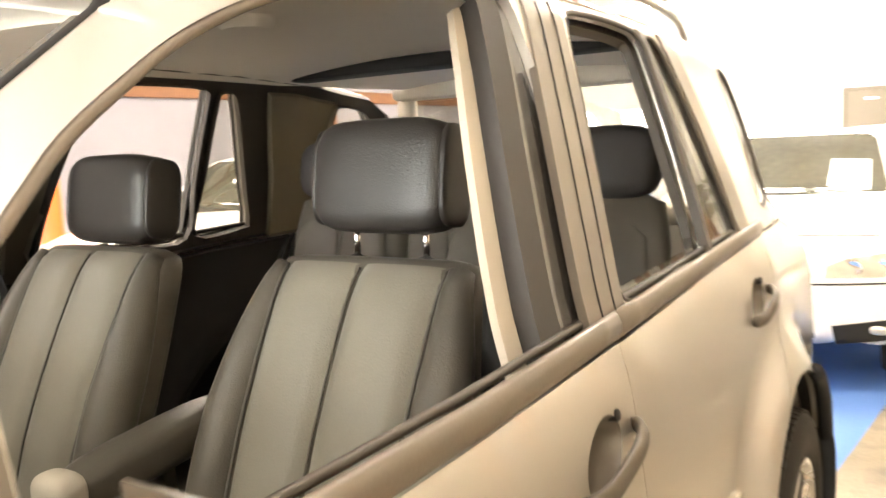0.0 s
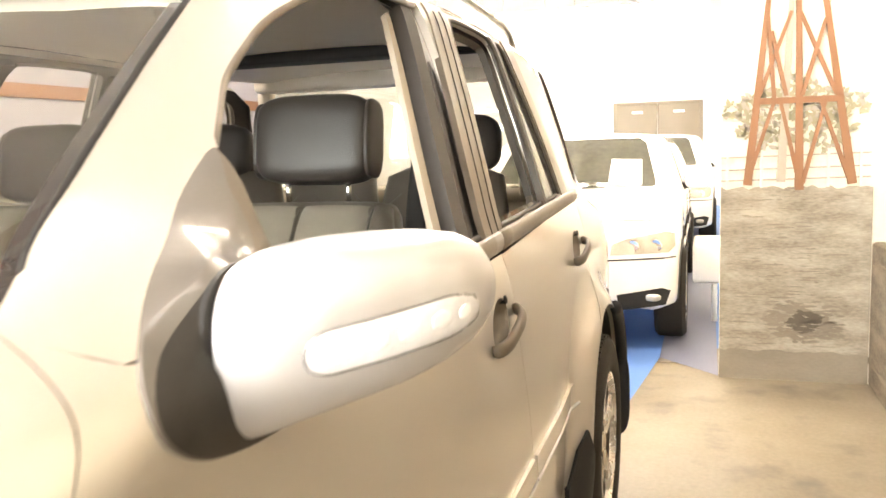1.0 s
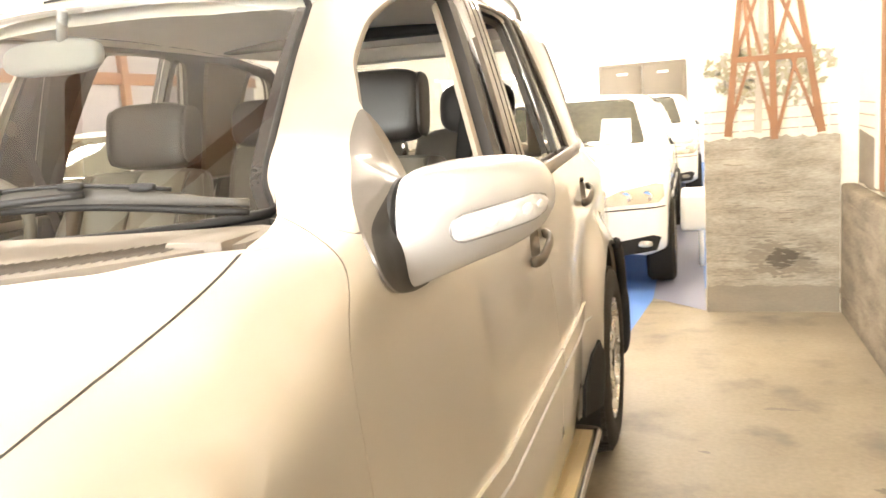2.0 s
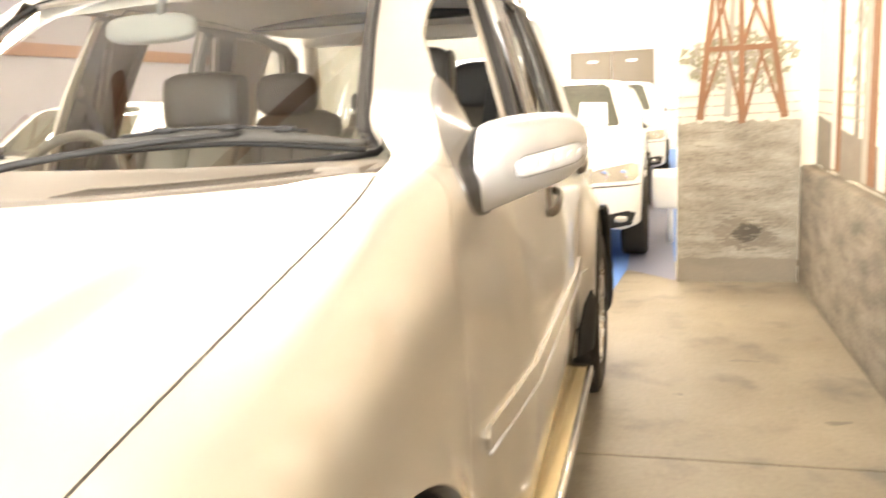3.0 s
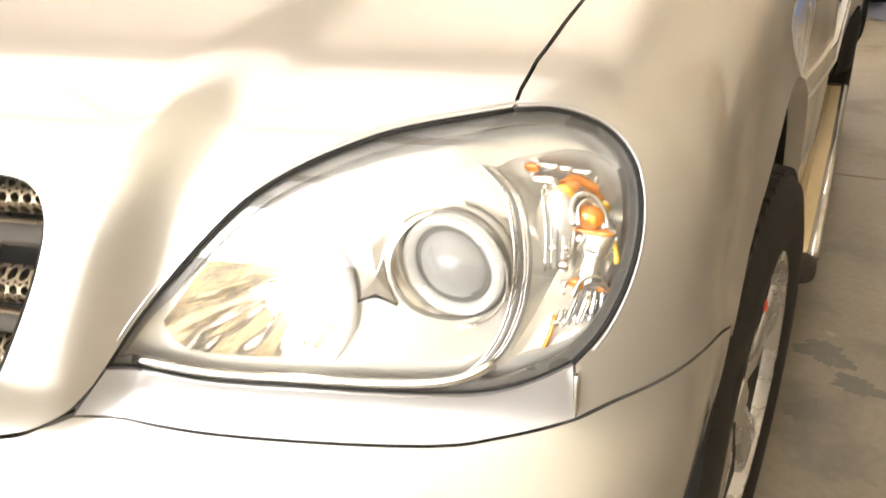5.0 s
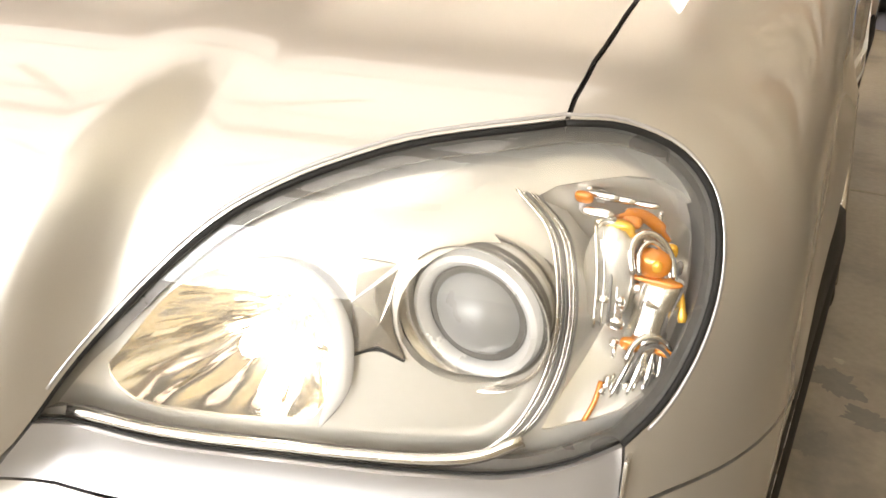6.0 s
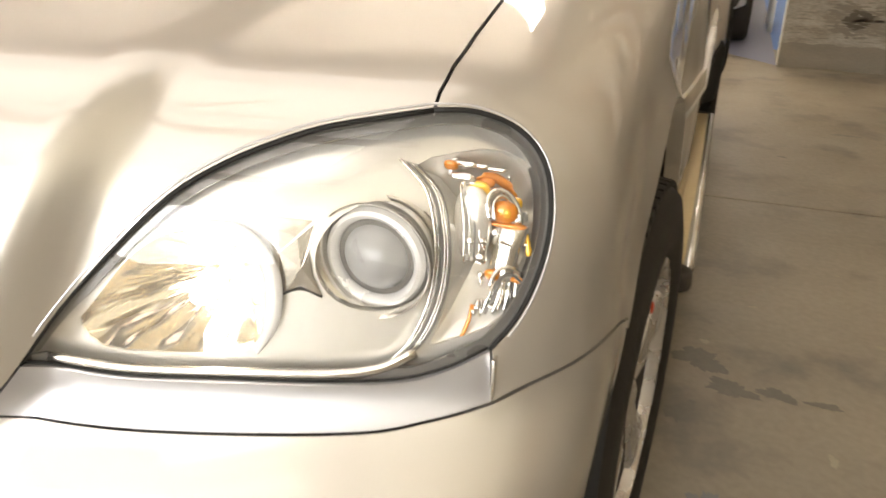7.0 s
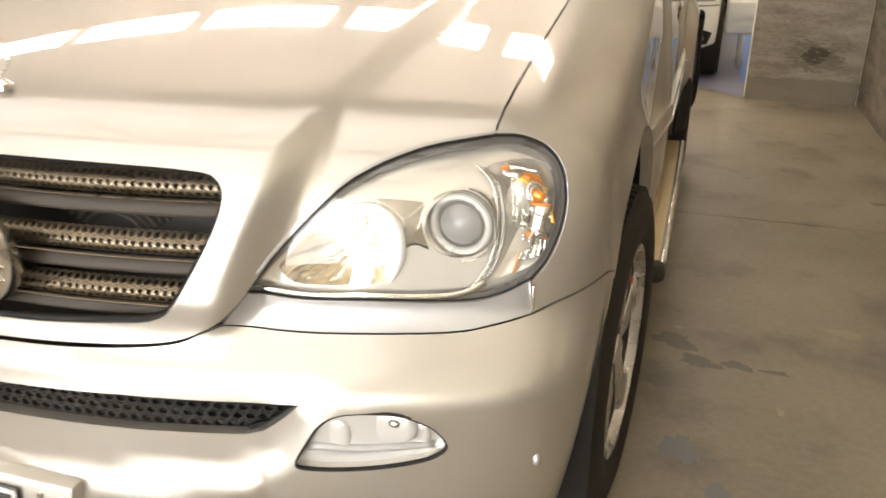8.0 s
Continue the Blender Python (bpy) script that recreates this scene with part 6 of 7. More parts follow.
    bow("amber_reflection_band", [(0.733, 0.757), (0.741, 0.772), (0.746, 0.787)], 0.0020, AMBER, -0.026)
    # bright column below the bulb, stepped once
    p = on_skin([(spread(0.789), 0.30, 0.843)], "s", None, -0.027)[0]
    loft("clear_column", [sring(place((p[0] + 0.003 * t, p[1] + 0.004 * t, p[2] + 0.021 * t)), (1, 0, 0), (0, 1, 0), w, w * 0.75, 2.2, 20) for t, w in ((-1.0, 0.0135), (-0.2, 0.0125), (0.18, 0.0125), (0.22, 0.0150), (0.9, 0.0155), (1.0, 0.0145))], SATIN, lamp, "bright reflector column")
    bow("column_collar", [(0.776, 0.849), (0.782, 0.8475), (0.789, 0.847), (0.796, 0.8475), (0.803, 0.849)], 0.0016, CHROME, -0.016)
    # lower arch with a fan of fins beneath it
    bow("lower_arch", [(0.762, 0.806), (0.768, 0.817), (0.778, 0.824), (0.790, 0.824), (0.800, 0.817), (0.806, 0.806)], 0.0022, CHROME, -0.019)
    bow("lower_arch", [(0.768, 0.804), (0.773, 0.813), (0.781, 0.818), (0.789, 0.818), (0.797, 0.812), (0.801, 0.804)], 0.0014, LAMP_GREY, -0.018)
    for k in range(8):
        f = k / 7
        bow("reflector_fin", [(0.772 + 0.026 * f, 0.812), (0.764 + 0.033 * f, 0.797), (0.752 + 0.044 * f, 0.777 + 0.010 * f)], [0.0012] * 3 + [0.0026] * 5 + [0.0012] * 3, (CHROME, LAMP_GREY, SATIN, GOLD_SATIN)[k % 4], -0.024 - 0.003 * (k % 2), 0.6)
    # clear dome beside the column, with its moulded ribs
    bead("clear_dome", 0.758, 0.862, 0.030, 0.074, LAMP_CREAM, -0.036, 0.022, 0, 2.4)
    for k in range(5):
        x = 0.744 + 0.0055 * k
        bow("dome_rib", [(x + 0.004, 0.898 - 0.004 * k), (x + 0.001, 0.862), (x - 0.004, 0.826 + 0.002 * k)], 0.0011, (SATIN, CLEAR_FIN, LAMP_GREY)[k % 3], -0.022 - 0.001 * k)
    for x, z, w, h, t in ((0.757, 0.922, 0.022, 0.006, 10), (0.752, 0.908, 0.020, 0.007, -25), (0.760, 0.904, 0.010, 0.012, 35), (0.768, 0.922, 0.024, 0.005, 0), (0.790, 0.922, 0.020, 0.004, 12), (0.757, 0.830, 0.010, 0.010, 15), (0.749, 0.846, 0.007, 0.006, -20), (0.762, 0.845, 0.006, 0.012, 25)):
        bead("clear_facet", x, z, w, h, CHROME, -0.025, 0.006, t, 2.8)
    for k in range(46):
        u, w = rnd.random(), rnd.random()
        z = 0.772 + 0.155 * u
        x = 0.742 + 0.020 * math.sin(math.pi * u) + 0.066 * w
        bead("clear_facet", x, z, rnd.uniform(0.002, 0.007), rnd.uniform(0.004, 0.018), rnd.choice((CHROME, CHROME, SATIN, LAMP_CELL, CLEAR_LENS, GOLD_SATIN)), -0.026 - 0.010 * rnd.random(), 0.006, rnd.uniform(-40, 40), 2.6)


for s in (1, -1):
    headlamp(s)


# fog lamps
def fog_lamp(s):
    lamp = panel("fog_lamp", fog_hole, "s", LAMP_CELL, suv, step=0.02, rim=0.02, off=-0.024, flip=s < 0, gap=-0.003, label="clear fog lamp in the bumper")
    g = panel("cover_glass", fog_hole, "s", LAMP_GLASS, lamp, step=0.02, rim=0.0, off=-0.006, flip=s < 0, gap=0.004)
    g.visible_shadow = False
    q0, q1 = on_skin(fog_hole, "s", None, -0.002), on_skin(fog_hole, "s", None, -0.05)
    n = len(q0)
    link("lamp_wall", mesh("lamp_wall", [(s * a, b, c) for a, b, c in q0] + [(s * a, b, c) for a, b, c in q1], [(k, (k + 1) % n, n + (k + 1) % n, n + k) for k in range(n)]), LAMP_WHITE, lamp)
    tube("gasket", [(s * a, b, c) for a, b, c in on_skin(fog_hole, "s", None, -0.004)], 0.0042, RUBBER, lamp, n=6, closed=True)
    for x, z, w, h in ((0.618, 0.566, 0.120, 0.060), (0.552, 0.552, 0.060, 0.060), (0.668, 0.552, 0.052, 0.046)):
        p = on_skin([(x, 0.1, z)], "y", None, -0.033)[0]
        cushion("reflector_bulge", (s * p[0], p[1], p[2]), (w, 0.020, h), LAMP_CELL, lamp, nu=18, nv=10, power=2.6)
    p = on_skin([(0.640, 0.1, 0.575)], "y", None, -0.018)[0]
    cushion("bulb_cap", (s * p[0], p[1], p[2]), (0.020, 0.014, 0.014), SATIN, lamp, nu=12, nv=8, power=2.2)
    p = on_skin(spline([(0.515, 0.06, 0.535), (0.60, 0.08, 0.530), (0.695, 0.12, 0.535)], 6), "y", None, -0.022)
    tube("ledge", [(s * a, b, c) for a, b, c in p], 0.006, CLEAR_LENS, lamp, n=8)


for s in (1, -1):
    fog_lamp(s)
# washer dimple on each bumper corner
for s in (1, -1):
    p = on_skin([(0.837, 0.178, 0.499)], "s")[0]
    cushion("bumper_plug", (s * p[0], p[1], p[2]), (0.014, 0.016, 0.022), TRIM_PAINT, suv, nu=12, nv=8, power=2.2)


# radiator grille
def perforated(name, x0, x1, z0, z1, rows, pitch, depth, hole, mat, parent, tilt=0.0, edge=None, label=""):
    """A plate with staggered round holes, bent to the nose."""
    verts, faces = [], []
    n = int((x1 - x0) / pitch)
    pitch = (x1 - x0) / n
    h = (z1 - z0) / rows

    def put(x, z):
        u = (z - z0) / (z1 - z0) - 0.36
        y = float(front_y(np.array(abs(x)), np.array((z0 + z1) / 2))) + depth + tilt * u * u
        return (x, y, z)
    for r in range(rows):
        for i in range(n):
            cx, cz = x0 + (i + 0.5 + (0.5 if r % 2 else 0.0)) * pitch, z0 + (r + 0.5) * h
            if cx > x1:
                cx -= (x1 - x0)
            if edge and abs(cx) > edge(cz):
                continue
            b = len(verts)
            for k in range(12):
                t = 2 * math.pi * k / 12
                c, q = math.cos(t), math.sin(t)
                f = 0.5 / max(abs(c), abs(q))
                verts.append(put(cx + c * f * pitch, cz + q * f * h))
            for k in range(12):
                t = 2 * math.pi * k / 12
                verts.append(put(cx + math.cos(t) * pitch * hole, cz + math.sin(t) * min(h, pitch) * hole))
            for k in range(12):
                x, y, z = verts[b + 12 + k]
                verts.append((x, y + 0.006, z))
            for k in range(12):
                l = (k + 1) % 12
                faces += [(b + k, b + l, b + 12 + l, b + 12 + k), (b + 12 + k, b + 12 + l, b + 24 + l, b + 24 + k)]
    return link(name, mesh(name, verts, faces), mat, parent, label, False)


grille = block("grille", (-0.42, 0.145, 0.68), (0.42, 0.17, 0.95), BLACK, suv, "dark grille with perforated slats", bevel=0.004)
for z0, z1, zb, w in ((0.886, 0.920, 0.870, 0.386), (0.800, 0.834, 0.785, 0.358), (0.729, 0.762, 0.715, 0.316)):
    # rounded strip with three rows of holes, a bright lip and a plain sloping face below it
    perforated("slat_mesh", -w, w, z0, z1, 3, 0.0125, 0.034, 0.36, MESH_METAL, grille, tilt=0.045)
    rings = []
    for x in np.linspace(-w, w, 25):
        y = float(front_y(np.array(abs(x)), np.array(zb))) + 0.040
        rings.append(sring((x, y, zb), (0, 0.9, -0.43), (0, 0.43, 0.9), 0.006, 0.0125, 3.0, 12))
    loft("slat", rings, ANTHRACITE, grille, "satin anthracite slat")
    rings = [sring((x, float(front_y(np.array(abs(x)), np.array(z0))) + 0.033, z0 - 0.0025), (0, 1, 0), (0, 0, 1), 0.004, 0.0016, 2.2, 8) for x in np.linspace(-w, w, 25)]
    loft("slat_lip", rings, MESH_METAL, grille)
for k in range(7):
    r = 0.05 + 0.012 * k
    tube("fan_fin", [(0.17 + r * 1.2 * math.cos(t), 0.130, 0.79 + r * math.sin(t)) for t in np.linspace(0.5, 2.6, 14)], 0.003, ANTHRACITE, grille, n=5)
disc_stack("badge_ring", [(0.074, 0.0), (0.078, -0.012), (0.086, -0.014), (0.091, -0.004), (0.090, 0.01)], (0, 0.012, 0.800), (0, 1, 0.1), CHROME, grille, "round chrome badge", n=56)
disc_stack("badge_disc", [(0.0, 0.0), (0.076, 0.0), (0.076, 0.01)], (0, 0.016, 0.800), (0, 1, 0.1), BLUE_ENAMEL, grille, n=40)
for k in range(3):
    a = math.pi / 2 + 2 * math.pi * k / 3
    tube("badge_spoke", [(0, 0.006, 0.80), (0.078 * math.cos(a), 0.006, 0.80 + 0.078 * math.sin(a))], [0.014, 0.004], CHROME, grille, n=6, flat=0.4)
rim3 = on_skin(grille_hole, "y")
tube("grille_surround", [(a, b + 0.010, c) for a, b, c in rim3], 0.007, RUBBER, grille, n=6, closed=True)
# bonnet badge
orn = disc_stack("bonnet_badge", [(0.0, 0.0), (0.014, 0.0), (0.013, 0.008), (0.005, 0.014), (0.004, 0.024)], (0, 0.14, 1.014), (0, -0.1, 1), CHROME, suv, "small chrome bonnet badge", n=20)
tube("badge_hoop", [(0.022 * math.cos(t), 0.137, 1.060 + 0.022 * math.sin(t)) for t in np.linspace(0, 6.283, 24, endpoint=False)], 0.0025, CHROME, orn, n=6, closed=True)


def low_edge(z):
    return 0.445 + (z - 0.556) * 1.15


lower = block("lower_grille", (-0.50, 0.085, 0.54), (0.50, 0.10, 0.625), BLACK, suv, "black honeycomb lower grille", bevel=0.003)
perforated("honeycomb", -0.50, 0.50, 0.553, 0.613, 4, 0.0185, 0.024, 0.36, BLACK, lower, edge=low_edge)
for s in (1, -1):
    tube("grille_edge", [(s * x, float(front_y(np.array(x), np.array(z))) + 0.016, z) for x, z in ((0.43, 0.560), (0.457, 0.568), (0.485, 0.590), (0.506, 0.609))], 0.007, BLACK, lower, n=6)

# number plate, blanked, on its painted bracket
bracket = block("plate_bracket", (-0.38, -0.052, 0.33), (0.176, -0.020, 0.462), PAINT, suv, "silver painted plate bracket", bevel=0.01)
plate = block("number_plate", (-0.292, -0.060, 0.315), (0.080, -0.053, 0.445), GLOSS_BLACK, bracket, "black plate with a white edge", bevel=0.003)
loop = [(-0.286, 0.321), (0.074, 0.321), (0.074, 0.439), (-0.286, 0.439)]
tube("plate_edge", [(x, -0.061, z) for x, z in dense(np.array(loop), 0.03)], 0.004, PLATE_WHITE, plate, n=6, closed=True)
for k in range(6):
    x = -0.26 + 0.054 * k
    block("plate_bar", (x, -0.0625, 0.345), (x + 0.03, -0.060, 0.415), PLATE_WHITE, plate, bevel=0.001, seg=1)
for x in (0.115, 0.155):
    disc_stack("bracket_screw", [(0.0, -0.004), (0.006, -0.003), (0.007, 0.0)], (x, -0.0525, 0.438), (0, 1, 0), STEEL, bracket, n=12)


# ---- inside the silver car ----
def linings(flip):
    opts = dict(flip=flip, spatial=False)
    lower = [(1.40, 0.50), (2.58, 0.50), (2.60, 0.80), (2.605, 1.130), (2.2, 1.120), (1.80, 1.112), (1.56, 1.09), (1.45, 1.05), (1.40, 0.9)]
    panel("door_lining", lower, "x", DARK_TRIM, suv, rim=0.02, off=-0.055, step=0.05, **opts)
    rear = [(2.62, 0.50), (3.15, 0.50), (3.22, 0.70), (3.40, 0.85), (3.60, 0.95), (3.68, 1.188), (3.3, 1.180), (2.62, 1.155)]
    panel("rear_door_lining", rear, "x", DARK_TRIM, suv, rim=0.02, off=-0.055, step=0.05, **opts)
    panel("cargo_lining", [(3.68, 0.60), (4.25, 0.60), (4.27, 1.19), (3.70, 1.19)], "x", DARK_TRIM, suv, rim=0.02, off=-0.06, step=0.06, **opts)
    panel("frame_lining", rear_frame, "x", CHANNEL_TRIM, suv, [REAR_WIN, QUARTER, CARGO], rim=0.02, off=-0.030, step=0.05, gap=-0.006, **opts)
    panel("rear_pillar_lining", [(3.575, 1.19), (3.545, 1.40), (3.49, 1.60), (3.47, 1.69), (3.60, 1.69), (3.83, 1.66), (3.818, 1.58), (3.812, 1.40), (3.815, 1.19)], "x", OLIVE_TRIM, suv, rim=0.02, off=-0.045, step=0.04, label="olive-brown rear pillar lining", **opts)
    upper = side(WINDOW_TOP) + [(2.62, 1.742), (2.35, 1.736), (2.15, 1.715)] + side(SCREEN_EDGE) + [(1.50, 1.20)]
    panel("pillar_lining", upper, "x", CHANNEL_TRIM, suv, rim=0.0, off=-0.014, step=0.04, gap=0.013, **opts)
    post = side([(2.345, 1.12), (2.372, 1.30), (2.415, 1.45), (2.467, 1.58), (2.51, 1.68)]) + side([(2.540, 1.690), (2.503, 1.58), (2.457, 1.45), (2.417, 1.30), (2.392, 1.12)])
    channel = side([(2.392, 1.12), (2.417, 1.30), (2.457, 1.45), (2.503, 1.58), (2.540, 1.690)]) + side([(2.610, 1.695), (2.573, 1.58), (2.527, 1.45), (2.487, 1.30), (2.462, 1.12)])
    panel("pillar_channel", channel, "x", DARK_TRIM, suv, rim=0.03, off=-0.012, step=0.03, label="dark brown pillar channel", **opts)
    panel("belt_pillar_lining", post, "x", INNER_TRIM, suv, rim=0.012, off=-0.040, step=0.03, label="beige inner pillar lining", **opts)


for flip in (False, True):
    linings(flip)


def front_seat(cx, drop=0.0):
    """A leather seat: cushion, backrest with bolsters and seams, headrest on two posts. drop: how far the headrest is pushed down."""
    seat = cushion("front_seat", (cx, 2.16, 0.66), (0.50, 0.52, 0.17), LEATHER, suv, "black leather front seat with ribbed backrest", power=3.4, turn=4)
    shape = ((0.64, 2.375, 0.215, 0.060), (0.72, 2.40, 0.236, 0.070), (0.85, 2.445, 0.248, 0.075), (0.97, 2.495, 0.250, 0.075), (1.08, 2.545, 0.244, 0.070), (1.17, 2.588, 0.234, 0.064), (1.215, 2.612, 0.228, 0.058), (1.240, 2.628, 0.222, 0.050), (1.256, 2.640, 0.210, 0.038), (1.262, 2.646, 0.180, 0.022))
    loft("backrest", [sring((cx, y, z), (1, 0, 0), (0, 0.90, -0.42), w, d, 3.6, 44) for z, y, w, d in shape], LEATHER, seat)
    zs = [q[0] for q in shape]

    def front(dx, z, out):
        """A point that lies out metres before the backrest's face."""
        y, w, d = (float(np.interp(z, zs, [q[k] for q in shape])) for k in (1, 2, 3))
        r = d * (1 - min(0.995, abs(dx) / w) ** 3.6) ** (1 / 3.6) + out
        return (cx + dx, y - 0.90 * r, z + 0.42 * r)
    heights = np.linspace(0.66, 1.238, 22)
    for s in (-1, 1):
        # side bolsters swell from the waist and run out at the shoulder
        pts = [front(s * float(np.interp(z, (0.66, 0.85, 1.0, 1.12, 1.238), (0.208, 0.218, 0.217, 0.209, 0.192))), z, -0.012) for z in heights]
        tube("bolster", pts, [0.020 + 0.034 * math.sin(math.pi * min(1.0, 0.16 + 0.80 * k / 21)) for k in range(22)], LEATHER, seat, n=16)
        # one broad padded panel on each side of the middle seam
        cols = np.linspace(0.003, 0.163, 11)
        verts, faces = [], []
        for i, z in enumerate(np.linspace(0.68, 1.244, 26)):
            for k, c in enumerate(cols):
                g = (k / (len(cols) - 1) * 2 - 1)
                soft = 0.020 * (1 - abs(g) ** 5) * min(1.0, (1.258 - z) / 0.03)
                c2 = c * float(np.interp(z, (0.68, 0.9, 1.244), (0.96, 1.0, 1.06)))
                verts.append(front(s * c2, z, soft - 0.002))
        m = len(cols)
        for i in range(25):
            for k in range(m - 1):
                faces.append((i * m + k, i * m + k + 1, (i + 1) * m + k + 1, (i + 1) * m + k))
        link("back_panel", mesh("back_panel", verts, [f if s < 0 else f[::-1] for f in faces]), LEATHER_LIT, seat, "black leather panel, toned lighter for the light it catches")
        tube("piping", [front(s * float(np.interp(z, (0.68, 0.9, 1.238), (0.160, 0.167, 0.175))), z, 0.004) for z in heights], 0.0030, STITCH, seat, n=6)
        cushion("cushion_bolster", (cx + s * 0.21, 2.13, 0.70), (0.09, 0.46, 0.12), LEATHER, seat, power=2.8)
    tube("centre_seam", [front(0.0, z, 0.003) for z in np.linspace(0.70, 1.236, 18)], 0.0024, LEATHER, seat, n=6)
    hz = 1.411 - drop
    cushion("headrest", (cx + 0.008, 2.668, hz), (0.292, 0.120, 0.204), HEADREST, seat, "padded black leather headrest", power=4.6, turn=-9, nu=44, nv=22)
    for s in (-1, 1):
        cushion("headrest_cheek", (cx + 0.008 + s * 0.139, 2.670, hz), (0.020, 0.098, 0.180), HEADREST, seat, power=3.4, turn=-9)
        tube("headrest_post", [(cx + s * 0.078, 2.672, 1.235), (cx + s * 0.078, 2.674, 1.35 - drop)], 0.0065, CHROME, seat, "chrome headrest post", n=10)
        disc_stack("post_collar", [(0.013, 0.0), (0.013, 0.008), (0.008, 0.012)], (cx + s * 0.078, 2.668, 1.256), (0, 0, 1), BLACK, seat, n=16)
    return seat


front_seat(0.402)
front_seat(-0.362, 0.038)


def rear_bench():
    bench = cushion("rear_bench", (0, 3.22, 0.66), (1.28, 0.50, 0.18), LEATHER, suv, "black leather rear bench", power=4)
    for cx, w in ((-0.42, 0.46), (0.0, 0.36), (0.42, 0.46)):
        back = []
        for z, y, f, d in ((0.66, 3.46, 0.95, 0.05), (0.75, 3.48, 1.0, 0.06), (0.95, 3.53, 1.0, 0.065), (1.18, 3.58, 0.98, 0.058), (1.285, 3.605, 0.9, 0.042), (1.315, 3.615, 0.6, 0.02)):
            back.append(sring((cx, y, z), (1, 0, 0), (0, 0.95, -0.3), w / 2 * f, d, 3.2, 26))
        loft("rear_backrest", back, LEATHER, bench)
        for s in (-1, 1):
            pan = []
            for z, y, f in ((0.72, 3.415, 0.30), (0.80, 3.425, 0.40), (0.95, 3.462, 0.42), (1.12, 3.505, 0.42), (1.20, 3.532, 0.38), (1.23, 3.548, 0.22)):
                pan.append(sring((cx + s * w * 0.2, y, z), (1, 0, 0), (0, 0.95, -0.3), w / 2 * f, 0.012, 3.0, 18))
            loft("rear_panel", pan, LEATHER, bench)
        hz, hh = (1.395, 0.20) if cx else (1.34, 0.12)
        cushion("rear_headrest", (cx * 1.12, 3.60, hz), (0.30, 0.11, hh), DARK_TRIM, bench, power=3.4, turn=-8)
        for s in (-1, 1):
            tube("rear_post", [(cx * 1.12 + s * 0.06, 3.60, 1.18), (cx * 1.12 + s * 0.06, 3.60, hz - 0.05)], 0.006, CHROME, bench, n=8)
        tube("rear_seam", [(cx, 3.41, 0.78), (cx, 3.465, 0.95), (cx, 3.51, 1.1), (cx, 3.55, 1.19)], 0.003, STITCH, bench, n=6)


rear_bench()
armr = cushion("armrest", (-0.02, 2.45, 0.912), (0.115, 0.42, 0.085), LEATHER, suv, "black leather centre armrest with a grey tip", power=3.4, turn=6)
cushion("armrest_tip", (-0.02, 2.240, 0.897), (0.108, 0.07, 0.078), INNER_TRIM, armr, "pale grey armrest tip", power=2.8)
tube("armrest_hinge", [(-0.07, 2.65, 0.925), (0.06, 2.65, 0.925)], 0.01, STEEL, armr, n=8)
con = block("centre_console", (-0.11, 1.55, 0.42), (0.11, 2.75, 0.70), BLACK, suv, bevel=0.03, seg=3)
block("console_lid", (-0.10, 2.74, 0.72), (0.10, 2.98, 0.80), DARK_TRIM, con, bevel=0.02)
block("cup_holder", (-0.08, 2.98, 0.83), (0.09, 3.06, 0.87), INNER_TRIM, con, bevel=0.01)
rings = []
for x in np.linspace(-0.72, 0.72, 13):
    f = 1 - 0.1 * (x / 0.72) ** 2
    rings.append([(x, y * 1.0 + 0.06 * abs(x), z * f + (1 - f) * 1.0) for y, z in ((1.38, 0.80), (1.36, 1.12), (1.46, 1.185), (1.60, 1.195), (1.76, 1.175), (1.86, 1.10), (1.90, 0.98), (1.86, 0.80), (1.72, 0.62), (1.50, 0.60))])
loft("dashboard", rings, DARK_TRIM, suv, "dark dashboard")
wheel_c = Vector((-0.385, 1.93, 1.125))
tilt = Matrix.Rotation(radians(62), 3, "X")
sw = tube("steering_wheel", [wheel_c + tilt @ Vector((0.19 * math.cos(t), 0.19 * math.sin(t), 0)) for t in np.linspace(0, 6.283, 36, endpoint=False)], 0.015, LEATHER, suv, "dark leather steering wheel", n=10, closed=True)
for a in (0.2, 2.94, 4.71):
    tube("spoke", [wheel_c + tilt @ Vector((0.03 * math.cos(a), 0.03 * math.sin(a), -0.02)), wheel_c + tilt @ Vector((0.18 * math.cos(a), 0.18 * math.sin(a), 0))], 0.018, BLACK, sw, n=8, flat=0.5)
cushion("horn_pad", wheel_c + tilt @ Vector((0, 0, -0.01)), (0.15, 0.10, 0.11), BLACK, sw, power=2.6)
tube("column", [wheel_c + tilt @ Vector((0, 0, -0.02)), (-0.385, 1.72, 1.03)], 0.045, BLACK, sw, n=12)
im = cushion("inside_mirror", (-0.095, 1.985, 1.565), (0.27, 0.045, 0.078), MIRROR_BACK, suv, "pale grey inside mirror", power=3.2, turn=-8)
tube("mirror_stem", [(-0.03, 1.96, 1.66), (-0.06, 1.98, 1.60)], 0.012, MIRROR_BACK, im, n=8)
for s in (1, -1):
    block("sun_visor", (s * 0.34 - 0.20, 2.02, 1.685), (s * 0.34 + 0.20, 2.18, 1.705), HEADLINER, suv, "folded grey sun visor", bevel=0.008)
    belt = tube("seat_belt", spline([(s * 0.735, 2.50, 1.42), (s * 0.70, 2.53, 1.28), (s * 0.665, 2.56, 1.05), (s * 0.63, 2.56, 0.7)], 6), 0.022, RUBBER, suv, "black seat belt", n=8, flat=0.12)
    cushion("belt_guide", (s * 0.735, 2.49, 1.43), (0.02, 0.04, 0.05), BELT_TRIM, belt, power=2.6)
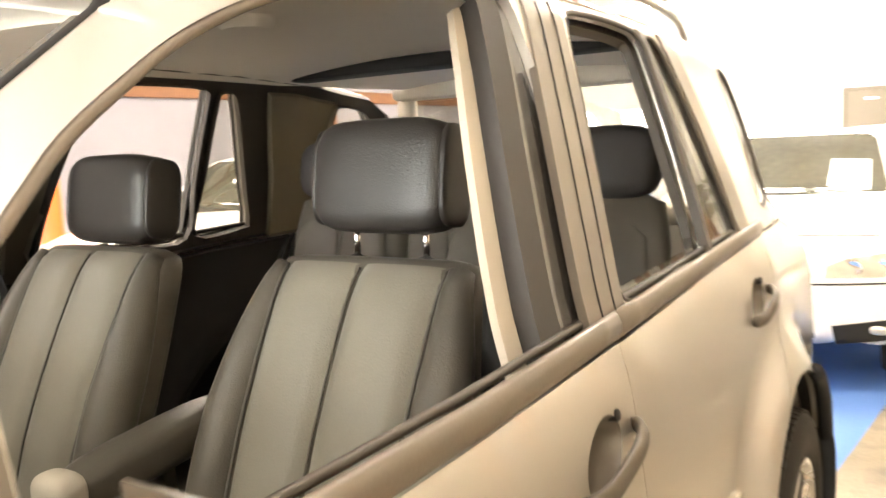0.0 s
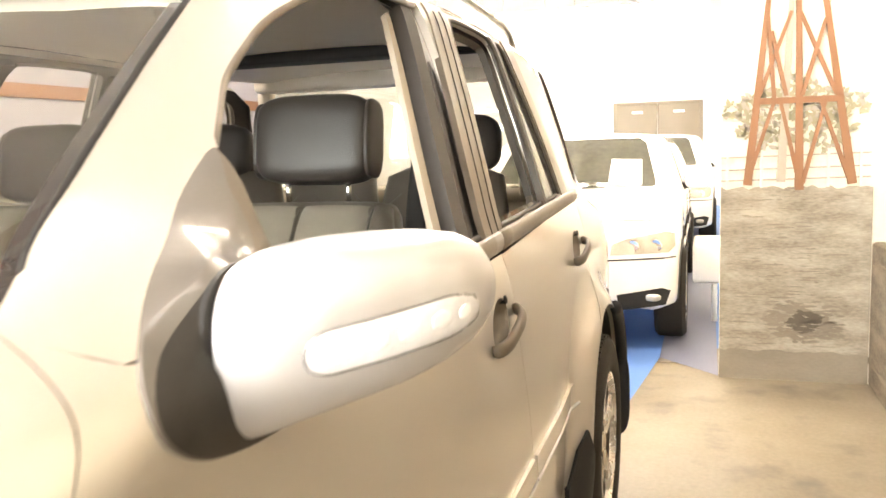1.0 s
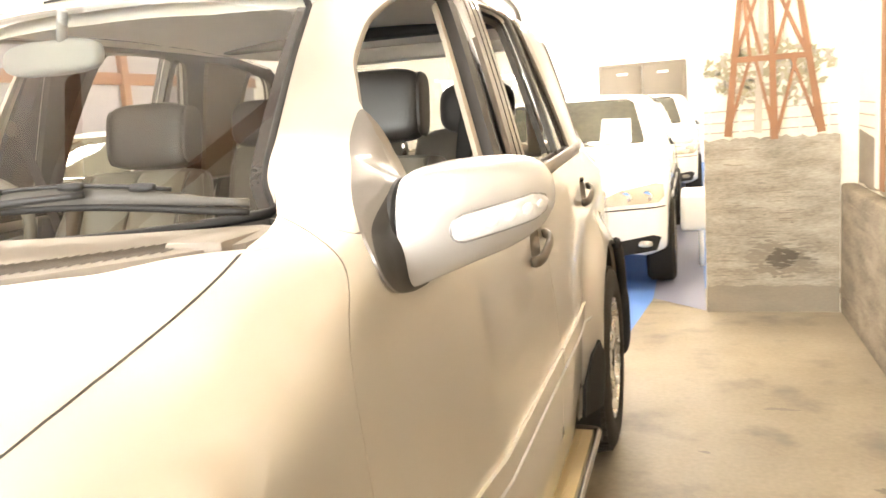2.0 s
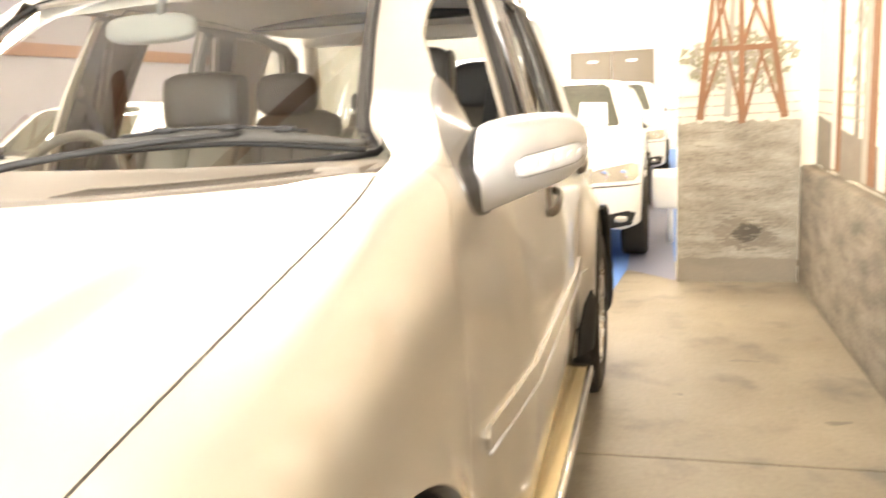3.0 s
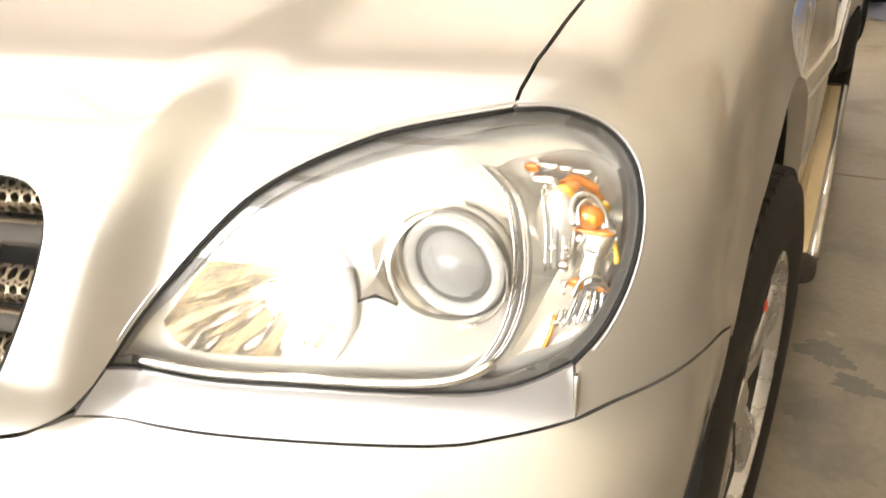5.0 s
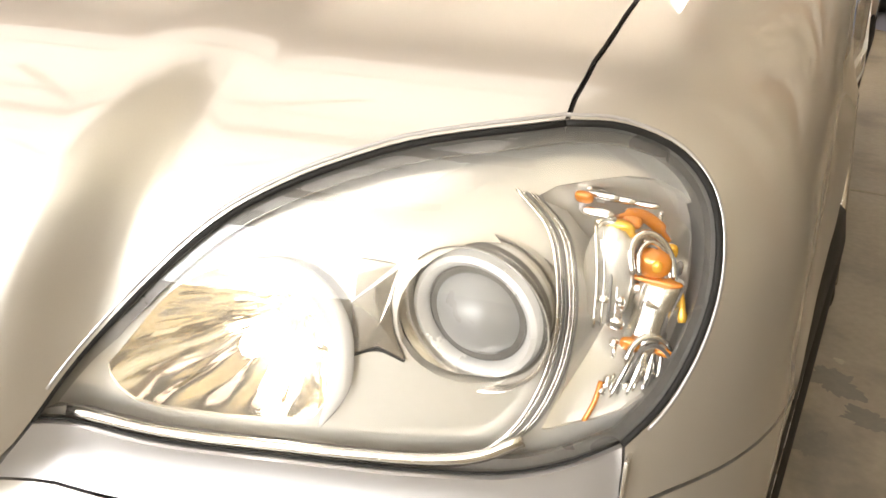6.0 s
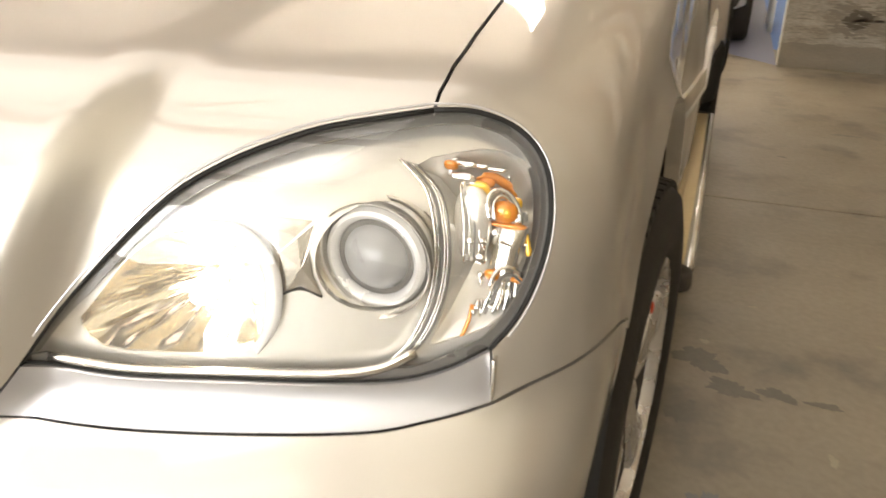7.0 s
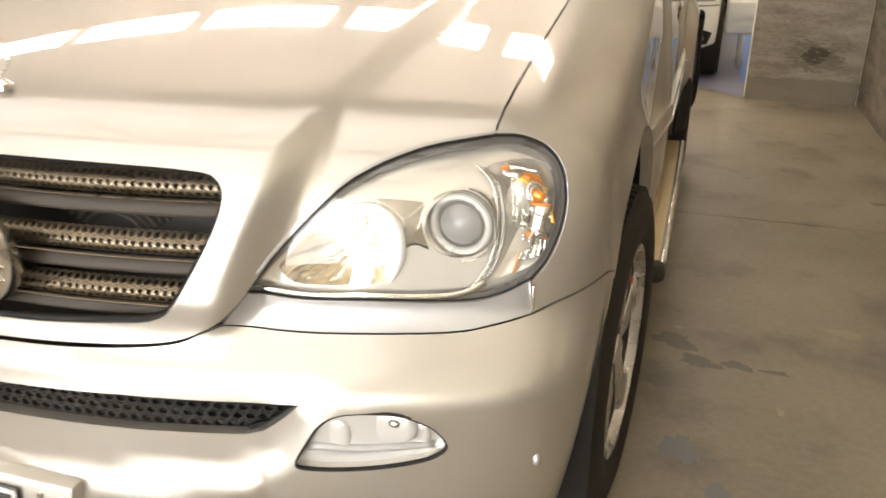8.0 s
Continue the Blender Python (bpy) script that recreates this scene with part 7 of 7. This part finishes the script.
disc_stack("dome_light", [(0.0, -0.02), (0.05, -0.018), (0.06, -0.006), (0.062, 0.02)], (0, 2.75, 1.742), (0, 0, 1), HEADLINER, suv, "pale round roof console", n=24)
block("carpet", (-0.66, 1.45, 0.41), (0.66, 4.25, 0.44), DARK_TRIM, suv, "dark carpet", bevel=0)
block("bulkhead", (-0.74, 1.36, 0.42), (0.74, 1.42, 1.16), BLACK, suv, bevel=0)
block("cargo_floor", (-0.60, 3.66, 0.62), (0.60, 4.20, 0.66), DARK_TRIM, suv, bevel=0)
block("rear_rail", (-0.60, 3.52, 1.690), (0.60, 3.62, 1.735), RUBBER, suv, "dark roof cross rail", bevel=0.015)


# ---- the white cars behind ----
def sedan(p):
    x, y, z = np.abs(p[..., 0]), p[..., 1], p[..., 2]
    up = np.maximum(z - 0.95, 0)
    side_ = x - (0.89 - 0.10 * np.maximum(z - 0.7, 0) ** 2 - 0.30 * up - 0.2 * np.maximum(0.5 - z, 0) ** 2 - 0.05 * np.maximum(0.9 - y, 0) ** 2)
    top = z - (0.80 + 0.16 * sstep(0.0, 0.9, y) + 0.05 * np.minimum(y, 1.3) - 0.05 * (x / 0.8) ** 2)
    front = (0.02 + 0.22 * x ** 2 + 0.25 * np.maximum(z - 0.6, 0) - y)
    low = smax(smax(top, side_, 0.10), front, 0.10)
    low = smax(low, y - 4.75, 0.15)
    low = smax(low, 0.29 - z, 0.05)
    wind = (1.30 + 1.5 * (z - 0.98) + 0.25 * x ** 2 - y) / 1.8
    roof = z - (1.46 - 0.08 * x ** 2 - 0.03 * (y - 2.5) ** 2)
    back = (y - 4.4 + 0.5 * (z - 1.0)) / 1.1
    cab = smax(smax(smax(smax(wind, side_, 0.06), roof, 0.08), back, 0.1), 0.75 - z, 0.05)
    return smin(low, cab, 0.05)


def far_car(x, y, label, turn=0.0, paper=False):
    """A white saloon with lamps, windows, mirrors and wheels."""
    car = root("car", label, "car", (x, y, 0), turn, "white cars")
    c = np.array((0, 2.3, 0.72))
    nu, nv = 120, 44
    dirs, faces = [], []
    for i in range(nv + 1):
        e = -1.15 + (math.pi / 2 + 1.15) * i / nv
        for k in range(nu):
            a = 2 * math.pi * k / nu
            dirs.append((math.cos(e) * math.sin(a) * 0.9, -math.cos(e) * math.cos(a) * 2.4, math.sin(e) * 0.7))
    d = np.array(dirs)
    d /= np.linalg.norm(d, axis=1, keepdims=True)
    lo, hi = np.zeros(len(d)), np.full(len(d), 3.2)
    for _ in range(30):
        mid = (lo + hi) / 2
        out = sedan(c + mid[:, None] * d) > 0
        hi, lo = np.where(out, mid, hi), np.where(out, lo, mid)
    v = c + hi[:, None] * d
    for i in range(nv):
        for k in range(nu):
            l = (k + 1) % nu
            faces.append((i * nu + k, i * nu + l, (i + 1) * nu + l, (i + 1) * nu + k))
    faces.append(tuple(range(nu))[::-1])
    link("body", mesh("body", v, faces), WHITE_PAINT, car)
    o = dict(fn=sedan, spatial=False, rim=0.006, gap=0.0)
    ring = [(-0.66, 1.02), (0.66, 1.02), (0.66, 1.06), (0.56, 1.36), (0.50, 1.40), (-0.50, 1.40), (-0.56, 1.36), (-0.66, 1.06)]
    wsg = panel("windscreen", ring, "w", SMOKE_GLASS, car, off=0.004, step=0.06, **o)
    for flip in (False, True):
        s = -1 if flip else 1
        panel("front_window", [(1.75, 1.02), (2.50, 1.03), (2.52, 1.36), (2.15, 1.34), (1.98, 1.22)], "x", SMOKE_GLASS, car, off=0.004, step=0.06, flip=flip, **o)
        panel("rear_window", [(2.58, 1.03), (3.55, 1.04), (3.75, 1.12), (3.50, 1.33), (3.2, 1.37), (2.60, 1.37)], "x", SMOKE_GLASS, car, off=0.004, step=0.06, flip=flip, **o)
        lampr = [(0.46, 0.655), (0.82, 0.665), (0.855, 0.70), (0.85, 0.775), (0.80, 0.79), (0.56, 0.755), (0.47, 0.72)]
        lamp = panel("headlamp", lampr, "y", FAR_LAMP, car, off=0.004, step=0.03, flip=flip, **o)
        for cx in (0.60, 0.74):
            p = drop_on(np.array([(cx, 0.71)]), "y", sedan, 0.004)[0]
            disc_stack("lamp_bowl", [(0.0, 0.004), (0.022, 0.0), (0.036, -0.004), (0.04, 0.006)], (s * p[0], p[1], p[2]), (0.25 * s, 1, 0), CHROME, lamp, n=18)
        panel("fog_recess", [(0.52, 0.30), (0.80, 0.33), (0.83, 0.42), (0.78, 0.44), (0.50, 0.40)], "y", BLACK, car, off=0.005, step=0.04, flip=flip, **o)
        p = drop_on(np.array([(0.72, 0.38)]), "y", sedan, 0.006)[0]
        cushion("fog_lamp", (s * p[0], p[1], p[2]), (0.11, 0.03, 0.05), FAR_LAMP, car, power=2.6)
        q = drop_on(np.array([(x_, 0.615 + 0.02 * x_) for x_ in np.linspace(0.02, 0.86, 12)]), "y", sedan, 0.002)
        tube("bumper_gap", [(s * a, b, z) for a, b, z in q], 0.005, RUBBER, car, n=5)
        q = drop_on(np.array([(x_, 0.30 + 0.22 * x_ * x_) for x_ in np.linspace(0.0, 0.70, 10)]), "z", sedan, 0.001)
        tube("bonnet_gap", [(s * a, b, z) for a, b, z in q], 0.004, RUBBER, car, n=5)
        q = drop_on(np.array([(y_, 0.60) for y_ in np.linspace(1.2, 3.4, 10)]), "x", sedan, 0.002)
        tube("side_moulding", [(s * a, b, z) for a, b, z in q], 0.018, WHITE_PAINT, car, n=8, flat=0.4)
        for y_ in (1.55, 2.54):
            q = drop_on(np.array([(y_, z_) for z_ in np.linspace(0.4, 1.0, 8)]), "x", sedan, 0.001)
            tube("door_gap", [(s * a, b, z) for a, b, z in q], 0.004, RUBBER, car, n=5)
        mir = cushion("mirror", (s * 0.98, 1.72, 1.045), (0.20, 0.12, 0.13), WHITE_PAINT, car, power=2.8)
        tube("mirror_foot", [(s * 0.84, 1.75, 1.0), (s * 0.92, 1.72, 1.02)], 0.03, BLACK, mir, n=8)
        for a in (0.72, 3.55):
            circ = [(a + 0.36 * math.cos(t), 0.34 + 0.36 * math.sin(t)) for t in np.linspace(-0.15, math.pi + 0.15, 22)]
            panel("wheel_arch", circ, "x", BLACK, car, off=0.003, step=0.05, flip=flip, **o)
            tyre = disc_stack("tyre", [(0.20, -0.10), (0.29, -0.105), (0.315, -0.08), (0.32, 0.0), (0.315, 0.08), (0.29, 0.105), (0.215, 0.10), (0.205, 0.08)], (s * 0.815, a, 0.32), (s, 0, 0), TYRE, car, n=36)
            rim = disc_stack("rim", [(0.0, 0.07), (0.04, 0.085), (0.06, 0.07), (0.10, 0.055), (0.16, 0.06), (0.20, 0.095), (0.212, 0.10), (0.21, 0.06)], (s * 0.815, a, 0.32), (s, 0, 0), ALLOY, tyre, n=36)
            for k in range(6):
                t = k * math.pi / 3
                tube("spoke", [(s * 0.905, a + 0.05 * math.cos(t), 0.32 + 0.05 * math.sin(t)), (s * 0.908, a + 0.19 * math.cos(t), 0.32 + 0.19 * math.sin(t))], 0.02, ALLOY, rim, n=6, flat=0.5)
    panel("lower_grille", [(-0.42, 0.33), (0.42, 0.33), (0.40, 0.45), (-0.40, 0.45)], "y", BLACK, car, off=0.004, step=0.05, **o)
    panel("upper_grille", [(-0.40, 0.66), (0.40, 0.66), (0.38, 0.74), (-0.38, 0.74)], "y", BLACK, car, off=0.004, step=0.05, **o)
    if paper:
        panel("price_card", [(0.30, 1.03), (0.56, 1.03), (0.54, 1.22), (0.30, 1.23)], "w", PAPER, wsg, off=0.010, step=0.06, label="blank white card in the windscreen", **o)
    return car


far_car(0.22, 6.13, "white saloon car with a white card behind its windscreen", 0.0, True)
far_car(0.46, 11.2, "second white saloon car parked farther back on blue floor")
far_car(-3.9, 4.7, "white car parked in the next bay on the concrete", 0.0, False)
far_car(-6.6, 8.6, "white car parked by the far side wall", 0.0, False)

# orange steel machine with a yellow plate
mach = root("machine_frame", "orange-red steel machine frame with a yellow sign plate", "machine", (-5.9, 5.97, 0), 48)
for x, w in ((0.0, 0.10), (-0.78, 0.10), (-1.5, 0.10)):
    block("post", (x - w, -0.09, 0.0), (x + w, 0.09, 2.15), ORANGE, mach, bevel=0.012)
for z in (0.35, 0.98, 1.45, 2.05):
    block("crossbar", (-1.42, -0.05, z - 0.045), (-0.08, 0.05, z + 0.045), ORANGE, mach, bevel=0.01)
block("mullion", (-0.44, -0.04, 0.37), (-0.38, 0.04, 0.96), ORANGE, mach, bevel=0.008)
sign = block("sign_plate", (-0.70, -0.075, 1.10), (-0.12, -0.052, 1.36), YELLOW, mach, "yellow plate with worn writing", bevel=0.006)
for k in range(7):
    block("sign_bar", (-0.66 + 0.07 * k, -0.079, 1.19), (-0.61 + 0.07 * k, -0.074, 1.28), DOOR_BEIGE, sign, bevel=0.001, seg=1)
block("foot_plate", (-1.62, -0.25, 0.0), (0.12, 0.25, 0.02), ORANGE, mach, bevel=0.004)

# white bench box behind the mural wall, on dark legs
bench = block("bench_box", (1.17, 7.3, 0.30), (1.75, 7.9, 0.60), WHITE_WALL, None, "white box bench on dark legs behind the wall", bevel=0.03, seg=3)
tagged(bench, category="bench")
for x in (1.33, 1.68):
    for y in (7.36, 7.84):
        tube("leg", [(x, y, 0.0), (x, y, 0.31)], 0.02, WHITE_WALL, bench, n=8)
